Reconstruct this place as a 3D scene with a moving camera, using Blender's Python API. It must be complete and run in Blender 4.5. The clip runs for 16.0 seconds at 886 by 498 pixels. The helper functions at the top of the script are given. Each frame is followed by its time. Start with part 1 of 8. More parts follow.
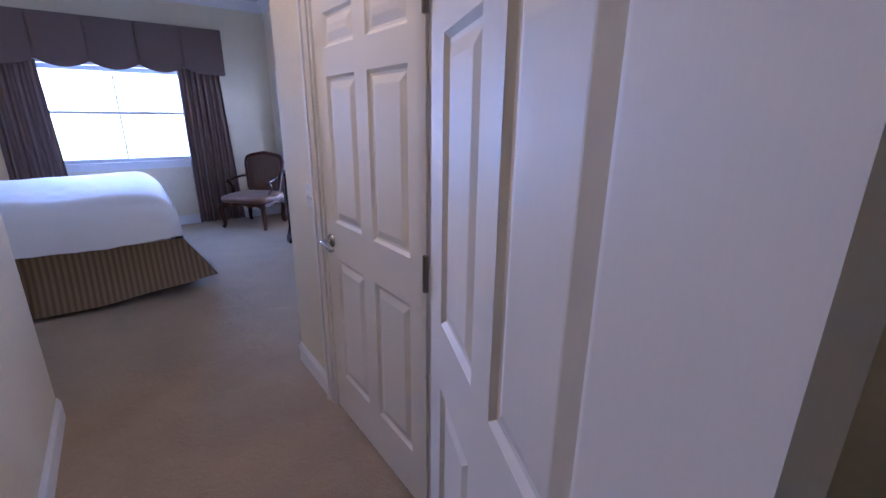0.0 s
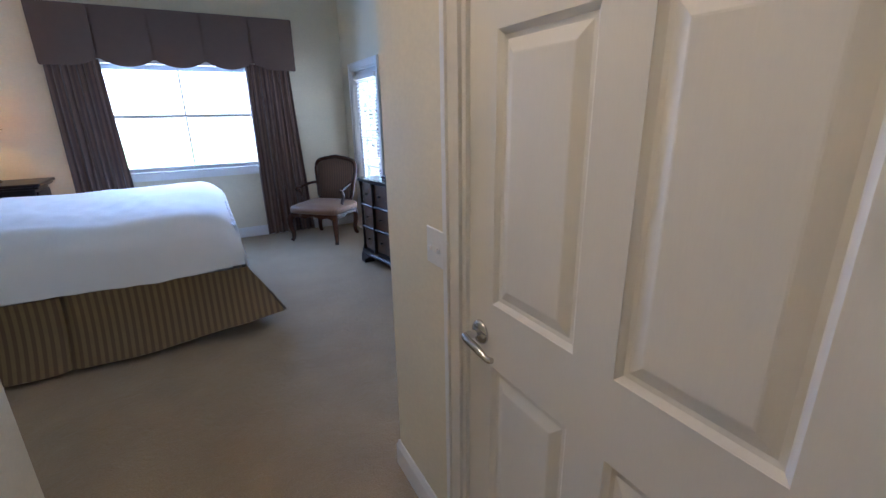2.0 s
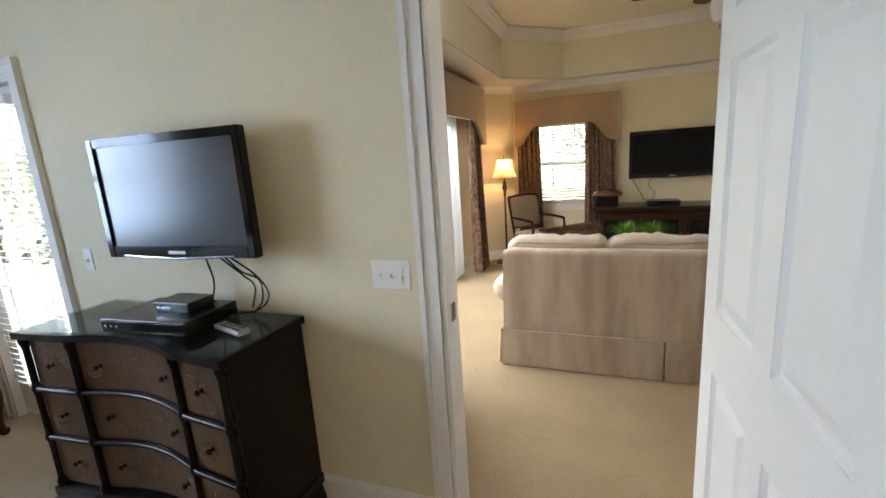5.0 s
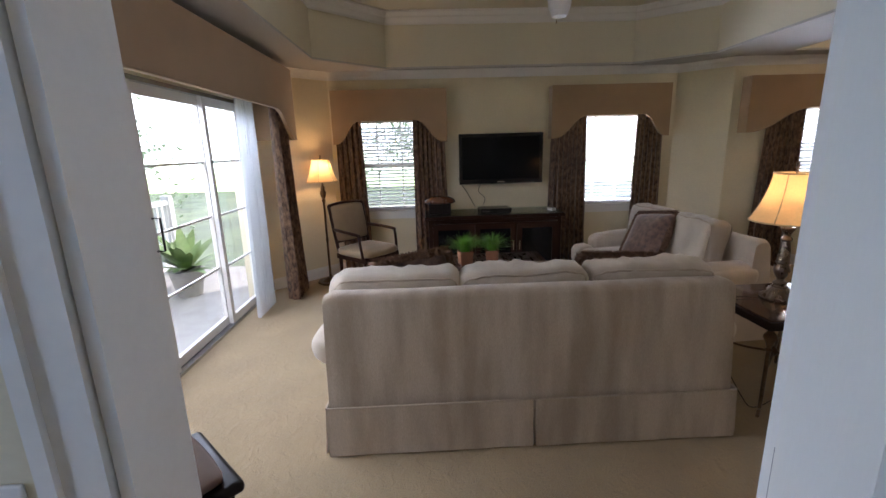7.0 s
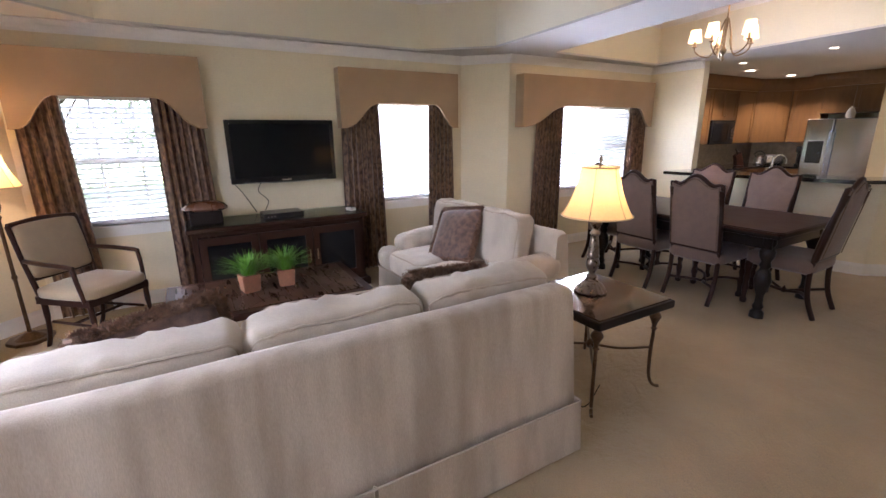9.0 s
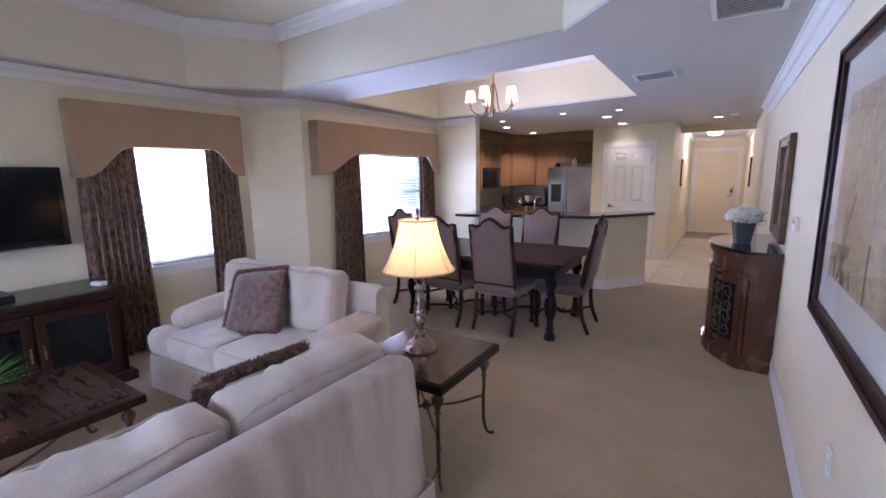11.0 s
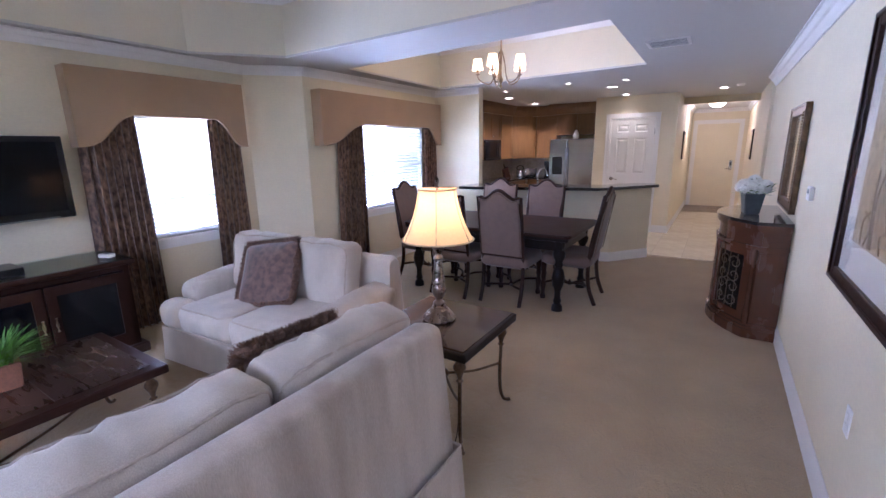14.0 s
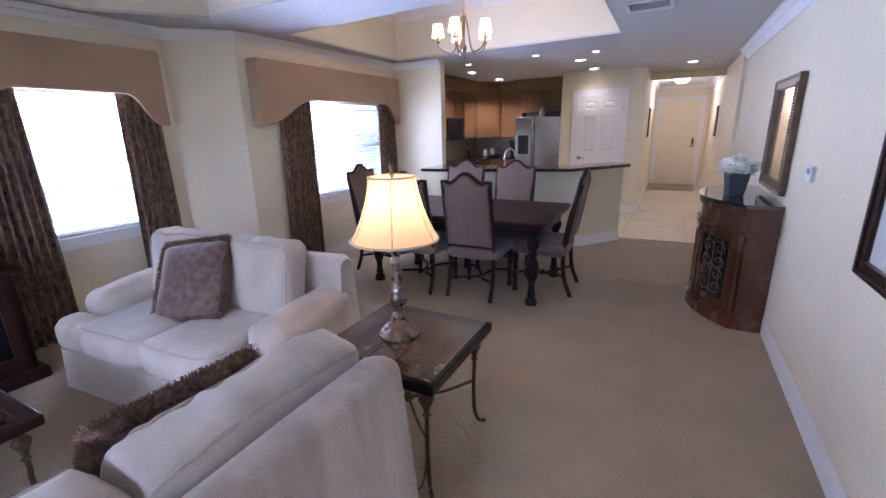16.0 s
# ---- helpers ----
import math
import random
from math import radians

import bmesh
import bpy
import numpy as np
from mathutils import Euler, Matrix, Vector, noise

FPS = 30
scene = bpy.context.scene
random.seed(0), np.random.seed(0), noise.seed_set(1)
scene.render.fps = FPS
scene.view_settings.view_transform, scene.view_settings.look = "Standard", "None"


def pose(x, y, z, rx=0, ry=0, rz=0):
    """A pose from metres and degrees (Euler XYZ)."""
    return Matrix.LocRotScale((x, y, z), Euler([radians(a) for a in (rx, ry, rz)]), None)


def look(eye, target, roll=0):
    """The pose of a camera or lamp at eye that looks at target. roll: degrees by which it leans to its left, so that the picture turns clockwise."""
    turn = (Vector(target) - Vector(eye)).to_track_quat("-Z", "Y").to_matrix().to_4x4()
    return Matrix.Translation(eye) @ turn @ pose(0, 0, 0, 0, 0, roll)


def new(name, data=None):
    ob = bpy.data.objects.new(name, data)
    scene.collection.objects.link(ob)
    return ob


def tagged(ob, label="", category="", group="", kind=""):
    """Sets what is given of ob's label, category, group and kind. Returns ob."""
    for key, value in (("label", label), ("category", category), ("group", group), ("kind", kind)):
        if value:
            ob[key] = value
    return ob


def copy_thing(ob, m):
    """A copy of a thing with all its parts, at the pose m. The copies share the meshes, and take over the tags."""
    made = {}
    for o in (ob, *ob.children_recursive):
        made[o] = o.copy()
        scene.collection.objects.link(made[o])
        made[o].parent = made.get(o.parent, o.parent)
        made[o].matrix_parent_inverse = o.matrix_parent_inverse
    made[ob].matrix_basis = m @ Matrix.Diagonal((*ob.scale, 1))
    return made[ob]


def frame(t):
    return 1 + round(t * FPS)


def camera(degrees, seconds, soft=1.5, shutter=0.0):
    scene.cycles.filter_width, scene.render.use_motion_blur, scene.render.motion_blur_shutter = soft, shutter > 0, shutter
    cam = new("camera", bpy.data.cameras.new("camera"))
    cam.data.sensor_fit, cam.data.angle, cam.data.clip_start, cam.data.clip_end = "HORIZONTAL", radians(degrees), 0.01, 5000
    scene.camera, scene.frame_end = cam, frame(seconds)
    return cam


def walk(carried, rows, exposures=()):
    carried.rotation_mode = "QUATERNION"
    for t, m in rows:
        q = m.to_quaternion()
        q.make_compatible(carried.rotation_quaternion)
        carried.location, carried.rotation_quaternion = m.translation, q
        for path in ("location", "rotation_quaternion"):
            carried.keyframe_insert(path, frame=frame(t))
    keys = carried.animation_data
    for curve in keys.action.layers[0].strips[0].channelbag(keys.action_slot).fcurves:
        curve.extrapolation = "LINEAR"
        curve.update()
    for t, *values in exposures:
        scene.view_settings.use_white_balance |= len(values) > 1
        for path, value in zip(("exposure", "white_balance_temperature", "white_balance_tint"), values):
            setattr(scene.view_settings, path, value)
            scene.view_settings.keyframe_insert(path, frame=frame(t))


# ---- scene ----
cam = camera(91.5, 16.0)
PATH = [
    (0, (1.035, 1.509, 1.532), (2.174, 3.045, 0.947), 0.6),
    (0.5, (1.053, 1.682, 1.517), (2.241, 3.176, 0.92), 1.1),
    (1, (1.021, 1.954, 1.527), (2.123, 3.508, 0.916), -0.6),
    (1.5, (1.123, 2.24, 1.507), (2.099, 3.876, 0.9), -0.8),
    (2, (1.206, 2.558, 1.524), (2.123, 4.231, 0.923), -1.0),
    (2.5, (1.212, 2.98, 1.53), (2.158, 4.641, 0.943), -2.6),
    (3, (1.259, 3.339, 1.506), (2.278, 4.966, 0.945), -4.2),
    (3.5, (1.371, 3.739, 1.515), (2.474, 5.319, 0.977), -3.6),
    (4, (1.345, 4.032, 1.458), (2.800, 5.310, 0.951), -1.1),
    (4.5, (1.405, 4.331, 1.481), (3.111, 5.24, 0.967), -1.3),
    (5, (1.647, 4.542, 1.501), (3.47, 5.258, 1.096), -3.8),
    (5.2, (1.74, 4.588, 1.492), (3.624, 5.179, 1.175), -3.4),
    (7.3, (2.68, 4.739, 1.54), (4.606, 4.499, 1.056), -1.4),
    (7.5, (2.745, 4.758, 1.539), (4.647, 4.374, 1.056), -1.4),
    (8, (2.90, 4.77, 1.521), (4.70, 4.06, 1.016), -1.5),
    (8.5, (3.025, 4.735, 1.526), (4.779, 3.934, 0.995), -2.0),
    (9, (3.263, 4.627, 1.531), (4.94, 3.665, 1.019), -0.7),
    (9.5, (3.41, 4.573, 1.594), (4.929, 3.317, 1.256), 1.8),
    (10, (3.579, 4.505, 1.584), (4.716, 2.888, 1.281), -1.6),
    (12.5, (3.543, 4.517, 1.583), (4.606, 2.865, 1.208), -0.9),
    (13, (3.576, 4.521, 1.574), (4.636, 2.875, 1.167), -0.9),
    (13.5, (3.632, 4.554, 1.57), (4.682, 2.908, 1.136), -1.0),
    (14, (3.691, 4.582, 1.555), (4.734, 2.937, 1.103), -0.9),
    (14.5, (3.733, 4.543, 1.545), (4.766, 2.899, 1.066), -0.7),
    (15, (3.815, 4.442, 1.544), (4.841, 2.811, 1.009), -1.1),
    (15.5, (3.857, 4.291, 1.56), (4.891, 2.666, 1.02), -1.8),
    (16, (3.91, 4.179, 1.542), (4.803, 2.473, 1.001), -1.3),
]
EXPO = [(0.0, 1.0, 4800, 40), (0.5, 0.92, 5150, 31), (1.0, 1.17, 5300, 26), (2.0, 0.98, 5250, 22), (3.5, 1.02, 5400, 24), (4.0, 0.95, 6500, 22),
        (4.5, 1.22, 7100, 18), (5.2, 1.33, 7300, 17), (7.3, 0.36, 6000, 22), (8.0, 0.63, 6300, 24), (8.5, 1.32, 6600, 26), (9.0, 1.52, 5900, 27),
        (9.5, 1.45, 5050, 27), (10.0, 1.44, 5000, 30), (12.5, 1.47, 4980, 32), (16.0, 1.48, 4880, 32)]
walk(cam, [(t, look(eye, target, roll)) for t, eye, target, roll in PATH], EXPO)

# ---- world and light ----
world = bpy.data.worlds.new("world")
scene.world = world
world.use_nodes = True
wn = world.node_tree
wn.nodes.clear()
w_out = wn.nodes.new("ShaderNodeOutputWorld")
w_bg = wn.nodes.new("ShaderNodeBackground")
w_sky = wn.nodes.new("ShaderNodeTexSky")
w_sky.sky_type = 'NISHITA'
w_sky.sun_disc = False
w_sky.sun_elevation = radians(52)
w_sky.sun_rotation = radians(154)
w_bg.inputs["Strength"].default_value = 0.15
wn.links.new(w_sky.outputs[0], w_bg.inputs["Color"])
wn.links.new(w_bg.outputs[0], w_out.inputs["Surface"])


def lamp(name, kind, m, power, colour, size=0.1, size_y=None, spot=None):
    d = bpy.data.lights.new(name, kind)
    d.energy, d.color = power, colour
    if kind == 'AREA':
        d.shape = 'RECTANGLE'
        d.size, d.size_y = size, size_y or size
    elif kind == 'SUN':
        d.angle = radians(size)
    else:
        d.shadow_soft_size = size
    if kind == 'SPOT':
        d.spot_size, d.spot_blend = radians(spot), 0.7
    ob = new(name, d)
    ob.matrix_world = m
    return ob


SUN_DIR = Vector((-0.30, 0.62, -0.72))
lamp("sun", 'SUN', look((0, 0, 30), Vector((0, 0, 30)) + SUN_DIR), 4.0, (1.0, 0.94, 0.85), 0.5)
DAY = (0.80, 0.90, 1.0)
WARM = (1.0, 0.62, 0.28)
# the sky's light in the window openings
lamp("daylight_bedroom", 'AREA', look((1.14, 8.98, 1.52), (1.14, 5.0, 1.5)), 58, (0.38, 0.62, 1.0), 1.55, 1.3)
lamp("daylight_french", 'AREA', look((3.30, 7.78, 1.1), (1.0, 7.2, 0.8)), 13.6, (0.66, 0.82, 1.0), 0.6, 1.7)
lamp("daylight_slider", 'AREA', look((5.4, 6.95, 2.25), (5.6, 4.0, 0.2)), 102, DAY, 3.0, 0.7)
lamp("daylight_window_b", 'AREA', look((8.33, 2.42, 1.35), (5.2, 2.6, 0.0)), 86.8, DAY, 0.75, 1.1)
lamp("daylight_window_c", 'AREA', look((7.93, 0.02, 1.35), (5.2, 1.0, -0.2)), 108, DAY, 0.95, 1.1)
# bulbs
lamp("bulb_hall", 'POINT', pose(1.12, 3.30, 2.78), 10.5, (1.0, 0.79, 0.49), 0.15)
lamp("bulb_bedside", 'POINT', pose(-0.58, 8.21, 1.60), 4.96, WARM, 0.05)
lamp("bulb_floor_lamp", 'POINT', pose(7.6, 5.9, 1.36), 5.58, WARM, 0.04)
lamp("bulb_table_lamp", 'POINT', pose(4.98, 2.6, 1.23), 1.9, WARM, 0.04)
lamp("bulb_chandelier", 'POINT', pose(5.76, 0.12, 2.66), 5, WARM, 0.15)
lamp("bulb_entry", 'POINT', pose(3.87, -6.7, 2.2), 11, (1.0, 0.85, 0.68), 0.12)
for cx, cy, cw in ((7.05, -4.34, 42), (7.05, -3.02, 46), (5.20, -2.65, 9), (5.20, -3.81, 6), (3.76, -3.88, 8)):
    lamp("bulb_can", 'SPOT', pose(cx, cy, 2.40), cw, (1.0, 0.82, 0.58), 0.05, spot=120)


# ---- materials ----
def mat(name, base, rough=0.5, metal=0.0, var=0.12, scale=8.0, fine=120.0, bump=0.05, second=None,
        stretch=(1, 1, 1), sheen=0.0, coat=0.0, island=0.0, depth=0.002, spec=0.5):
    m = bpy.data.materials.new(name)
    m.use_nodes = True
    nt = m.node_tree
    b = nt.nodes["Principled BSDF"]
    b.inputs["Roughness"].default_value = rough
    b.inputs["Metallic"].default_value = metal
    b.inputs["Specular IOR Level"].default_value = spec
    if sheen:
        b.inputs["Sheen Weight"].default_value = sheen
    if coat:
        b.inputs["Coat Weight"].default_value = coat
        b.inputs["Coat Roughness"].default_value = 0.06
    tc = nt.nodes.new("ShaderNodeTexCoord")
    mp = nt.nodes.new("ShaderNodeMapping")
    mp.inputs["Scale"].default_value = stretch
    nt.links.new(tc.outputs["Object"], mp.inputs["Vector"])
    n1 = nt.nodes.new("ShaderNodeTexNoise")
    n1.inputs["Scale"].default_value = scale
    n1.inputs["Detail"].default_value = 5
    n2 = nt.nodes.new("ShaderNodeTexNoise")
    n2.inputs["Scale"].default_value = fine
    n2.inputs["Detail"].default_value = 3
    for n in (n1, n2):
        nt.links.new(mp.outputs[0], n.inputs["Vector"])
    ramp = nt.nodes.new("ShaderNodeValToRGB")
    lo = second or tuple(c * (1 - var) for c in base)
    ramp.color_ramp.elements[0].position, ramp.color_ramp.elements[1].position = 0.34, 0.66
    ramp.color_ramp.elements[0].color = (*lo, 1)
    ramp.color_ramp.elements[1].color = (*base, 1)
    nt.links.new(n1.outputs["Fac"], ramp.inputs[0])
    mix = nt.nodes.new("ShaderNodeMix")
    mix.data_type, mix.blend_type = 'RGBA', 'MULTIPLY'
    mix.inputs["Factor"].default_value = min(1.0, var * 2.0)
    nt.links.new(ramp.outputs[0], mix.inputs[6])
    g = nt.nodes.new("ShaderNodeMapRange")
    g.inputs["From Min"].default_value, g.inputs["From Max"].default_value = 0.3, 0.7
    g.inputs["To Min"].default_value, g.inputs["To Max"].default_value = 0.6, 1.15
    nt.links.new(n2.outputs["Fac"], g.inputs["Value"])
    cc = nt.nodes.new("ShaderNodeCombineColor")
    for k in range(3):
        nt.links.new(g.outputs[0], cc.inputs[k])
    nt.links.new(cc.outputs[0], mix.inputs[7])
    last = mix.outputs[2]
    if island:
        oi = nt.nodes.new("ShaderNodeObjectInfo")
        hv = nt.nodes.new("ShaderNodeHueSaturation")
        r2 = nt.nodes.new("ShaderNodeMapRange")
        r2.inputs["To Min"].default_value, r2.inputs["To Max"].default_value = 1 - island, 1 + island
        nt.links.new(oi.outputs["Random"], r2.inputs["Value"])
        nt.links.new(r2.outputs[0], hv.inputs["Value"])
        nt.links.new(last, hv.inputs["Color"])
        last = hv.outputs[0]
    nt.links.new(last, b.inputs["Base Color"])
    rr = nt.nodes.new("ShaderNodeMapRange")
    rr.inputs["To Min"].default_value, rr.inputs["To Max"].default_value = max(0.02, rough * 0.8), min(1.0, rough * 1.2)
    nt.links.new(n1.outputs["Fac"], rr.inputs["Value"])
    nt.links.new(rr.outputs[0], b.inputs["Roughness"])
    if bump:
        bp = nt.nodes.new("ShaderNodeBump")
        bp.inputs["Strength"].default_value = bump
        bp.inputs["Distance"].default_value = depth
        nt.links.new(n2.outputs["Fac"], bp.inputs["Height"])
        nt.links.new(bp.outputs[0], b.inputs["Normal"])
    return m


def stripes(name, base, second, axis, width, rough=0.75, sheen=0.2, sharp=0.15, bump=0.2, wobble=0.0):
    m = mat(name, base, rough, var=0.12, scale=14, fine=260, bump=bump, sheen=sheen)
    nt = m.node_tree
    b = nt.nodes["Principled BSDF"]
    old = b.inputs["Base Color"].links[0].from_socket
    tc = nt.nodes.new("ShaderNodeTexCoord")
    wv = nt.nodes.new("ShaderNodeTexWave")
    wv.bands_direction = axis
    wv.inputs["Scale"].default_value = 0.314 / width
    wv.inputs["Distortion"].default_value = wobble
    nt.links.new(tc.outputs["Object"], wv.inputs["Vector"])
    rp = nt.nodes.new("ShaderNodeValToRGB")
    rp.color_ramp.elements[0].position, rp.color_ramp.elements[1].position = 0.5 - sharp, 0.5 + sharp
    nt.links.new(wv.outputs["Fac"], rp.inputs[0])
    mx = nt.nodes.new("ShaderNodeMix")
    mx.data_type = 'RGBA'
    nt.links.new(rp.outputs[0], mx.inputs["Factor"])
    nt.links.new(old, mx.inputs[6])
    mx.inputs[7].default_value = (*second, 1)
    nt.links.new(mx.outputs[2], b.inputs["Base Color"])
    return m


def emitter(name, colour, strength):
    m = bpy.data.materials.new(name)
    m.use_nodes = True
    b = m.node_tree.nodes["Principled BSDF"]
    b.inputs["Base Color"].default_value = (*colour, 1)
    b.inputs["Emission Color"].default_value = (*colour, 1)
    b.inputs["Emission Strength"].default_value = strength
    return m


def glass(name, tint=(1, 1, 1), rough=0.0):
    m = bpy.data.materials.new(name)
    m.use_nodes = True
    nt = m.node_tree
    nt.nodes.clear()
    out = nt.nodes.new("ShaderNodeOutputMaterial")
    tr = nt.nodes.new("ShaderNodeBsdfTransparent")
    tr.inputs[0].default_value = (*tint, 1)
    gl = nt.nodes.new("ShaderNodeBsdfGlossy")
    gl.inputs["Roughness"].default_value = rough
    mx = nt.nodes.new("ShaderNodeMixShader")
    lw = nt.nodes.new("ShaderNodeLayerWeight")
    pw = nt.nodes.new("ShaderNodeMath")
    pw.operation = 'POWER'
    pw.inputs[1].default_value = 4.5
    fr = nt.nodes.new("ShaderNodeMath")
    fr.operation = 'MULTIPLY_ADD'
    fr.inputs[1].default_value, fr.inputs[2].default_value = 0.5, 0.03
    nt.links.new(lw.outputs["Facing"], pw.inputs[0])
    nt.links.new(pw.outputs[0], fr.inputs[0])
    nt.links.new(fr.outputs[0], mx.inputs[0])
    nt.links.new(tr.outputs[0], mx.inputs[1])
    nt.links.new(gl.outputs[0], mx.inputs[2])
    nt.links.new(mx.outputs[0], out.inputs[0])
    return m


def cloth_thin(name, colour, amount=0.5, glow=0.0, clear=0.0):
    """Thin cloth that lets light through."""
    m = bpy.data.materials.new(name)
    m.use_nodes = True
    nt = m.node_tree
    nt.nodes.clear()
    out = nt.nodes.new("ShaderNodeOutputMaterial")
    df = nt.nodes.new("ShaderNodeBsdfDiffuse")
    ts = nt.nodes.new("ShaderNodeBsdfTranslucent")
    tc = nt.nodes.new("ShaderNodeTexCoord")
    ns = nt.nodes.new("ShaderNodeTexNoise")
    ns.inputs["Scale"].default_value = 90
    nt.links.new(tc.outputs["Object"], ns.inputs["Vector"])
    rp = nt.nodes.new("ShaderNodeValToRGB")
    rp.color_ramp.elements[0].color = (*[c * 0.85 for c in colour], 1)
    rp.color_ramp.elements[1].color = (*colour, 1)
    nt.links.new(ns.outputs["Fac"], rp.inputs[0])
    nt.links.new(rp.outputs[0], df.inputs[0])
    nt.links.new(rp.outputs[0], ts.inputs[0])
    mx = nt.nodes.new("ShaderNodeMixShader")
    mx.inputs[0].default_value = amount
    nt.links.new(df.outputs[0], mx.inputs[1])
    nt.links.new(ts.outputs[0], mx.inputs[2])
    last = mx.outputs[0]
    if clear:
        tp = nt.nodes.new("ShaderNodeBsdfTransparent")
        m2 = nt.nodes.new("ShaderNodeMixShader")
        m2.inputs[0].default_value = clear
        nt.links.new(last, m2.inputs[1])
        nt.links.new(tp.outputs[0], m2.inputs[2])
        last = m2.outputs[0]
    if glow:
        em = nt.nodes.new("ShaderNodeEmission")
        em.inputs[0].default_value = (1.0, 0.68, 0.30, 1)
        em.inputs[1].default_value = glow
        ad = nt.nodes.new("ShaderNodeAddShader")
        nt.links.new(last, ad.inputs[0])
        nt.links.new(em.outputs[0], ad.inputs[1])
        last = ad.outputs[0]
    nt.links.new(last, out.inputs[0])
    return m


WALL = mat("wall_paint", (0.75, 0.665, 0.475), 0.75, var=0.05, scale=2.0, fine=42, bump=0.2, depth=0.005, stretch=(1, 1, 1.8))
# white ceiling paint toned down to grey, the dim light up there put into it
CEIL = mat("ceiling_paint_dimmed", (0.56, 0.535, 0.50), 0.85, var=0.03, scale=2.0, fine=90, bump=0.3, depth=0.003)
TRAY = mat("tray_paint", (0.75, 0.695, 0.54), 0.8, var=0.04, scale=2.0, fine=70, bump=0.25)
WHITE = mat("white_trim_paint", (0.78, 0.755, 0.71), 0.6, var=0.03, scale=3.0, fine=60, bump=0.05)
DOORW = mat("door_paint", (0.78, 0.75, 0.69), 0.55, var=0.018, scale=3.0, fine=70, bump=0.05, stretch=(4, 4, 0.5))
CARPET = mat("carpet", (0.41, 0.300, 0.168), 0.95, var=0.24, scale=3.2, fine=150, bump=0.9, sheen=0.15, depth=0.007,
             second=(0.355, 0.258, 0.143))
# soft footprints and vacuum marks in the pile
ctree = CARPET.node_tree
cn = ctree.nodes.new("ShaderNodeTexNoise")
cn.inputs["Scale"].default_value, cn.inputs["Detail"].default_value, cn.inputs["Distortion"].default_value = 13.0, 5, 1.2
cb = ctree.nodes.new("ShaderNodeBump")
cb.inputs["Strength"].default_value, cb.inputs["Distance"].default_value = 0.6, 0.022
ctree.links.new(next(n for n in ctree.nodes if n.type == 'TEX_COORD').outputs["Object"], cn.inputs["Vector"])
ctree.links.new(cn.outputs["Fac"], cb.inputs["Height"])
ctree.links.new(cb.outputs[0], next(n for n in ctree.nodes if n.type == 'BUMP' and n != cb).inputs["Normal"])
TILE = mat("floor_tile", (0.62, 0.54, 0.40), 0.25, var=0.1, scale=5, fine=60, bump=0.05, island=0.06)
GROUT = mat("grout", (0.30, 0.26, 0.2), 0.9, var=0.15, scale=20, bump=0.2)
DARKWOOD = mat("dark_mahogany", (0.034, 0.014, 0.009), 0.36, var=0.2, scale=5, fine=90, bump=0.03, stretch=(1, 5, 5), coat=0.04, spec=0.16)
BLACKWOOD = mat("black_stained_wood", (0.014, 0.009, 0.008), 0.30, var=0.3, scale=6, fine=60, bump=0.04, coat=0.04, spec=0.16)
REDWOOD = mat("red_brown_wood", (0.112, 0.041, 0.019), 0.27, var=0.16, scale=3.5, fine=90, bump=0.03, stretch=(2.2, 2.2, 0.8), coat=0.25)
CABWOOD = mat("cabinet_wood", (0.185, 0.094, 0.034), 0.35, var=0.18, scale=4, fine=40, bump=0.05, stretch=(5, 5, 0.8), coat=0.2)
CHAIRWOOD = mat("polished_walnut", (0.075, 0.024, 0.011), 0.26, var=0.25, scale=8, fine=80, bump=0.03, coat=0.2)
PARQUET = mat("parquet_top", (0.055, 0.023, 0.013), 0.28, var=0.3, scale=6, fine=40, bump=0.04, stretch=(1, 6, 1), coat=0.15, island=0.3)
STONE = mat("brown_stone_top", (0.085, 0.055, 0.042), 0.12, var=0.35, scale=9, fine=80, bump=0.02, coat=0.5)
INLAY = mat("burl_veneer", (0.088, 0.035, 0.011), 0.34, var=0.4, scale=14, fine=60, bump=0.03, coat=0.12, second=(0.050, 0.020, 0.008))
SOFA = mat("cream_chenille", (0.58, 0.495, 0.40), 0.9, var=0.17, scale=7, fine=330, bump=0.5, sheen=0.3, stretch=(1, 1, 0.6))
# sofa cloth darkened, so the cords carry the shadow line along the seams
SEAM = mat("seam_cord_shaded", (0.50, 0.415, 0.33), 0.85, var=0.1, scale=30, bump=0.2)
# the same cream chenille, streaked, with shade toned in for the back and skirt
SOFAB = mat("sofa_back_chenille_shaded", (0.385, 0.30, 0.225), 0.9, var=0.16, scale=8, fine=330, bump=0.5, sheen=0.3, stretch=(1, 1, 0.17),
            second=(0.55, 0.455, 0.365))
BROWNFAB = mat("brown_damask", (0.215, 0.122, 0.088), 0.7, var=0.3, scale=24, fine=260, bump=0.4, sheen=0.4, second=(0.09, 0.052, 0.042))
FRINGE = mat("brown_fringe", (0.25, 0.140, 0.088), 0.85, var=0.5, scale=60, fine=300, bump=0.6)
MAUVE = mat("taupe_upholstery", (0.18, 0.115, 0.085), 0.8, var=0.15, scale=18, fine=320, bump=0.4, sheen=0.2)
CORNICE = mat("tan_suede", (0.40, 0.265, 0.15), 0.85, var=0.1, scale=4, fine=300, bump=0.25, sheen=0.4)
CURT = mat("brown_patterned_curtain", (0.29, 0.170, 0.098), 0.55, var=0.32, scale=38, fine=200, bump=0.3, second=(0.055, 0.023, 0.014), stretch=(1, 1, 0.5), sheen=0.15)
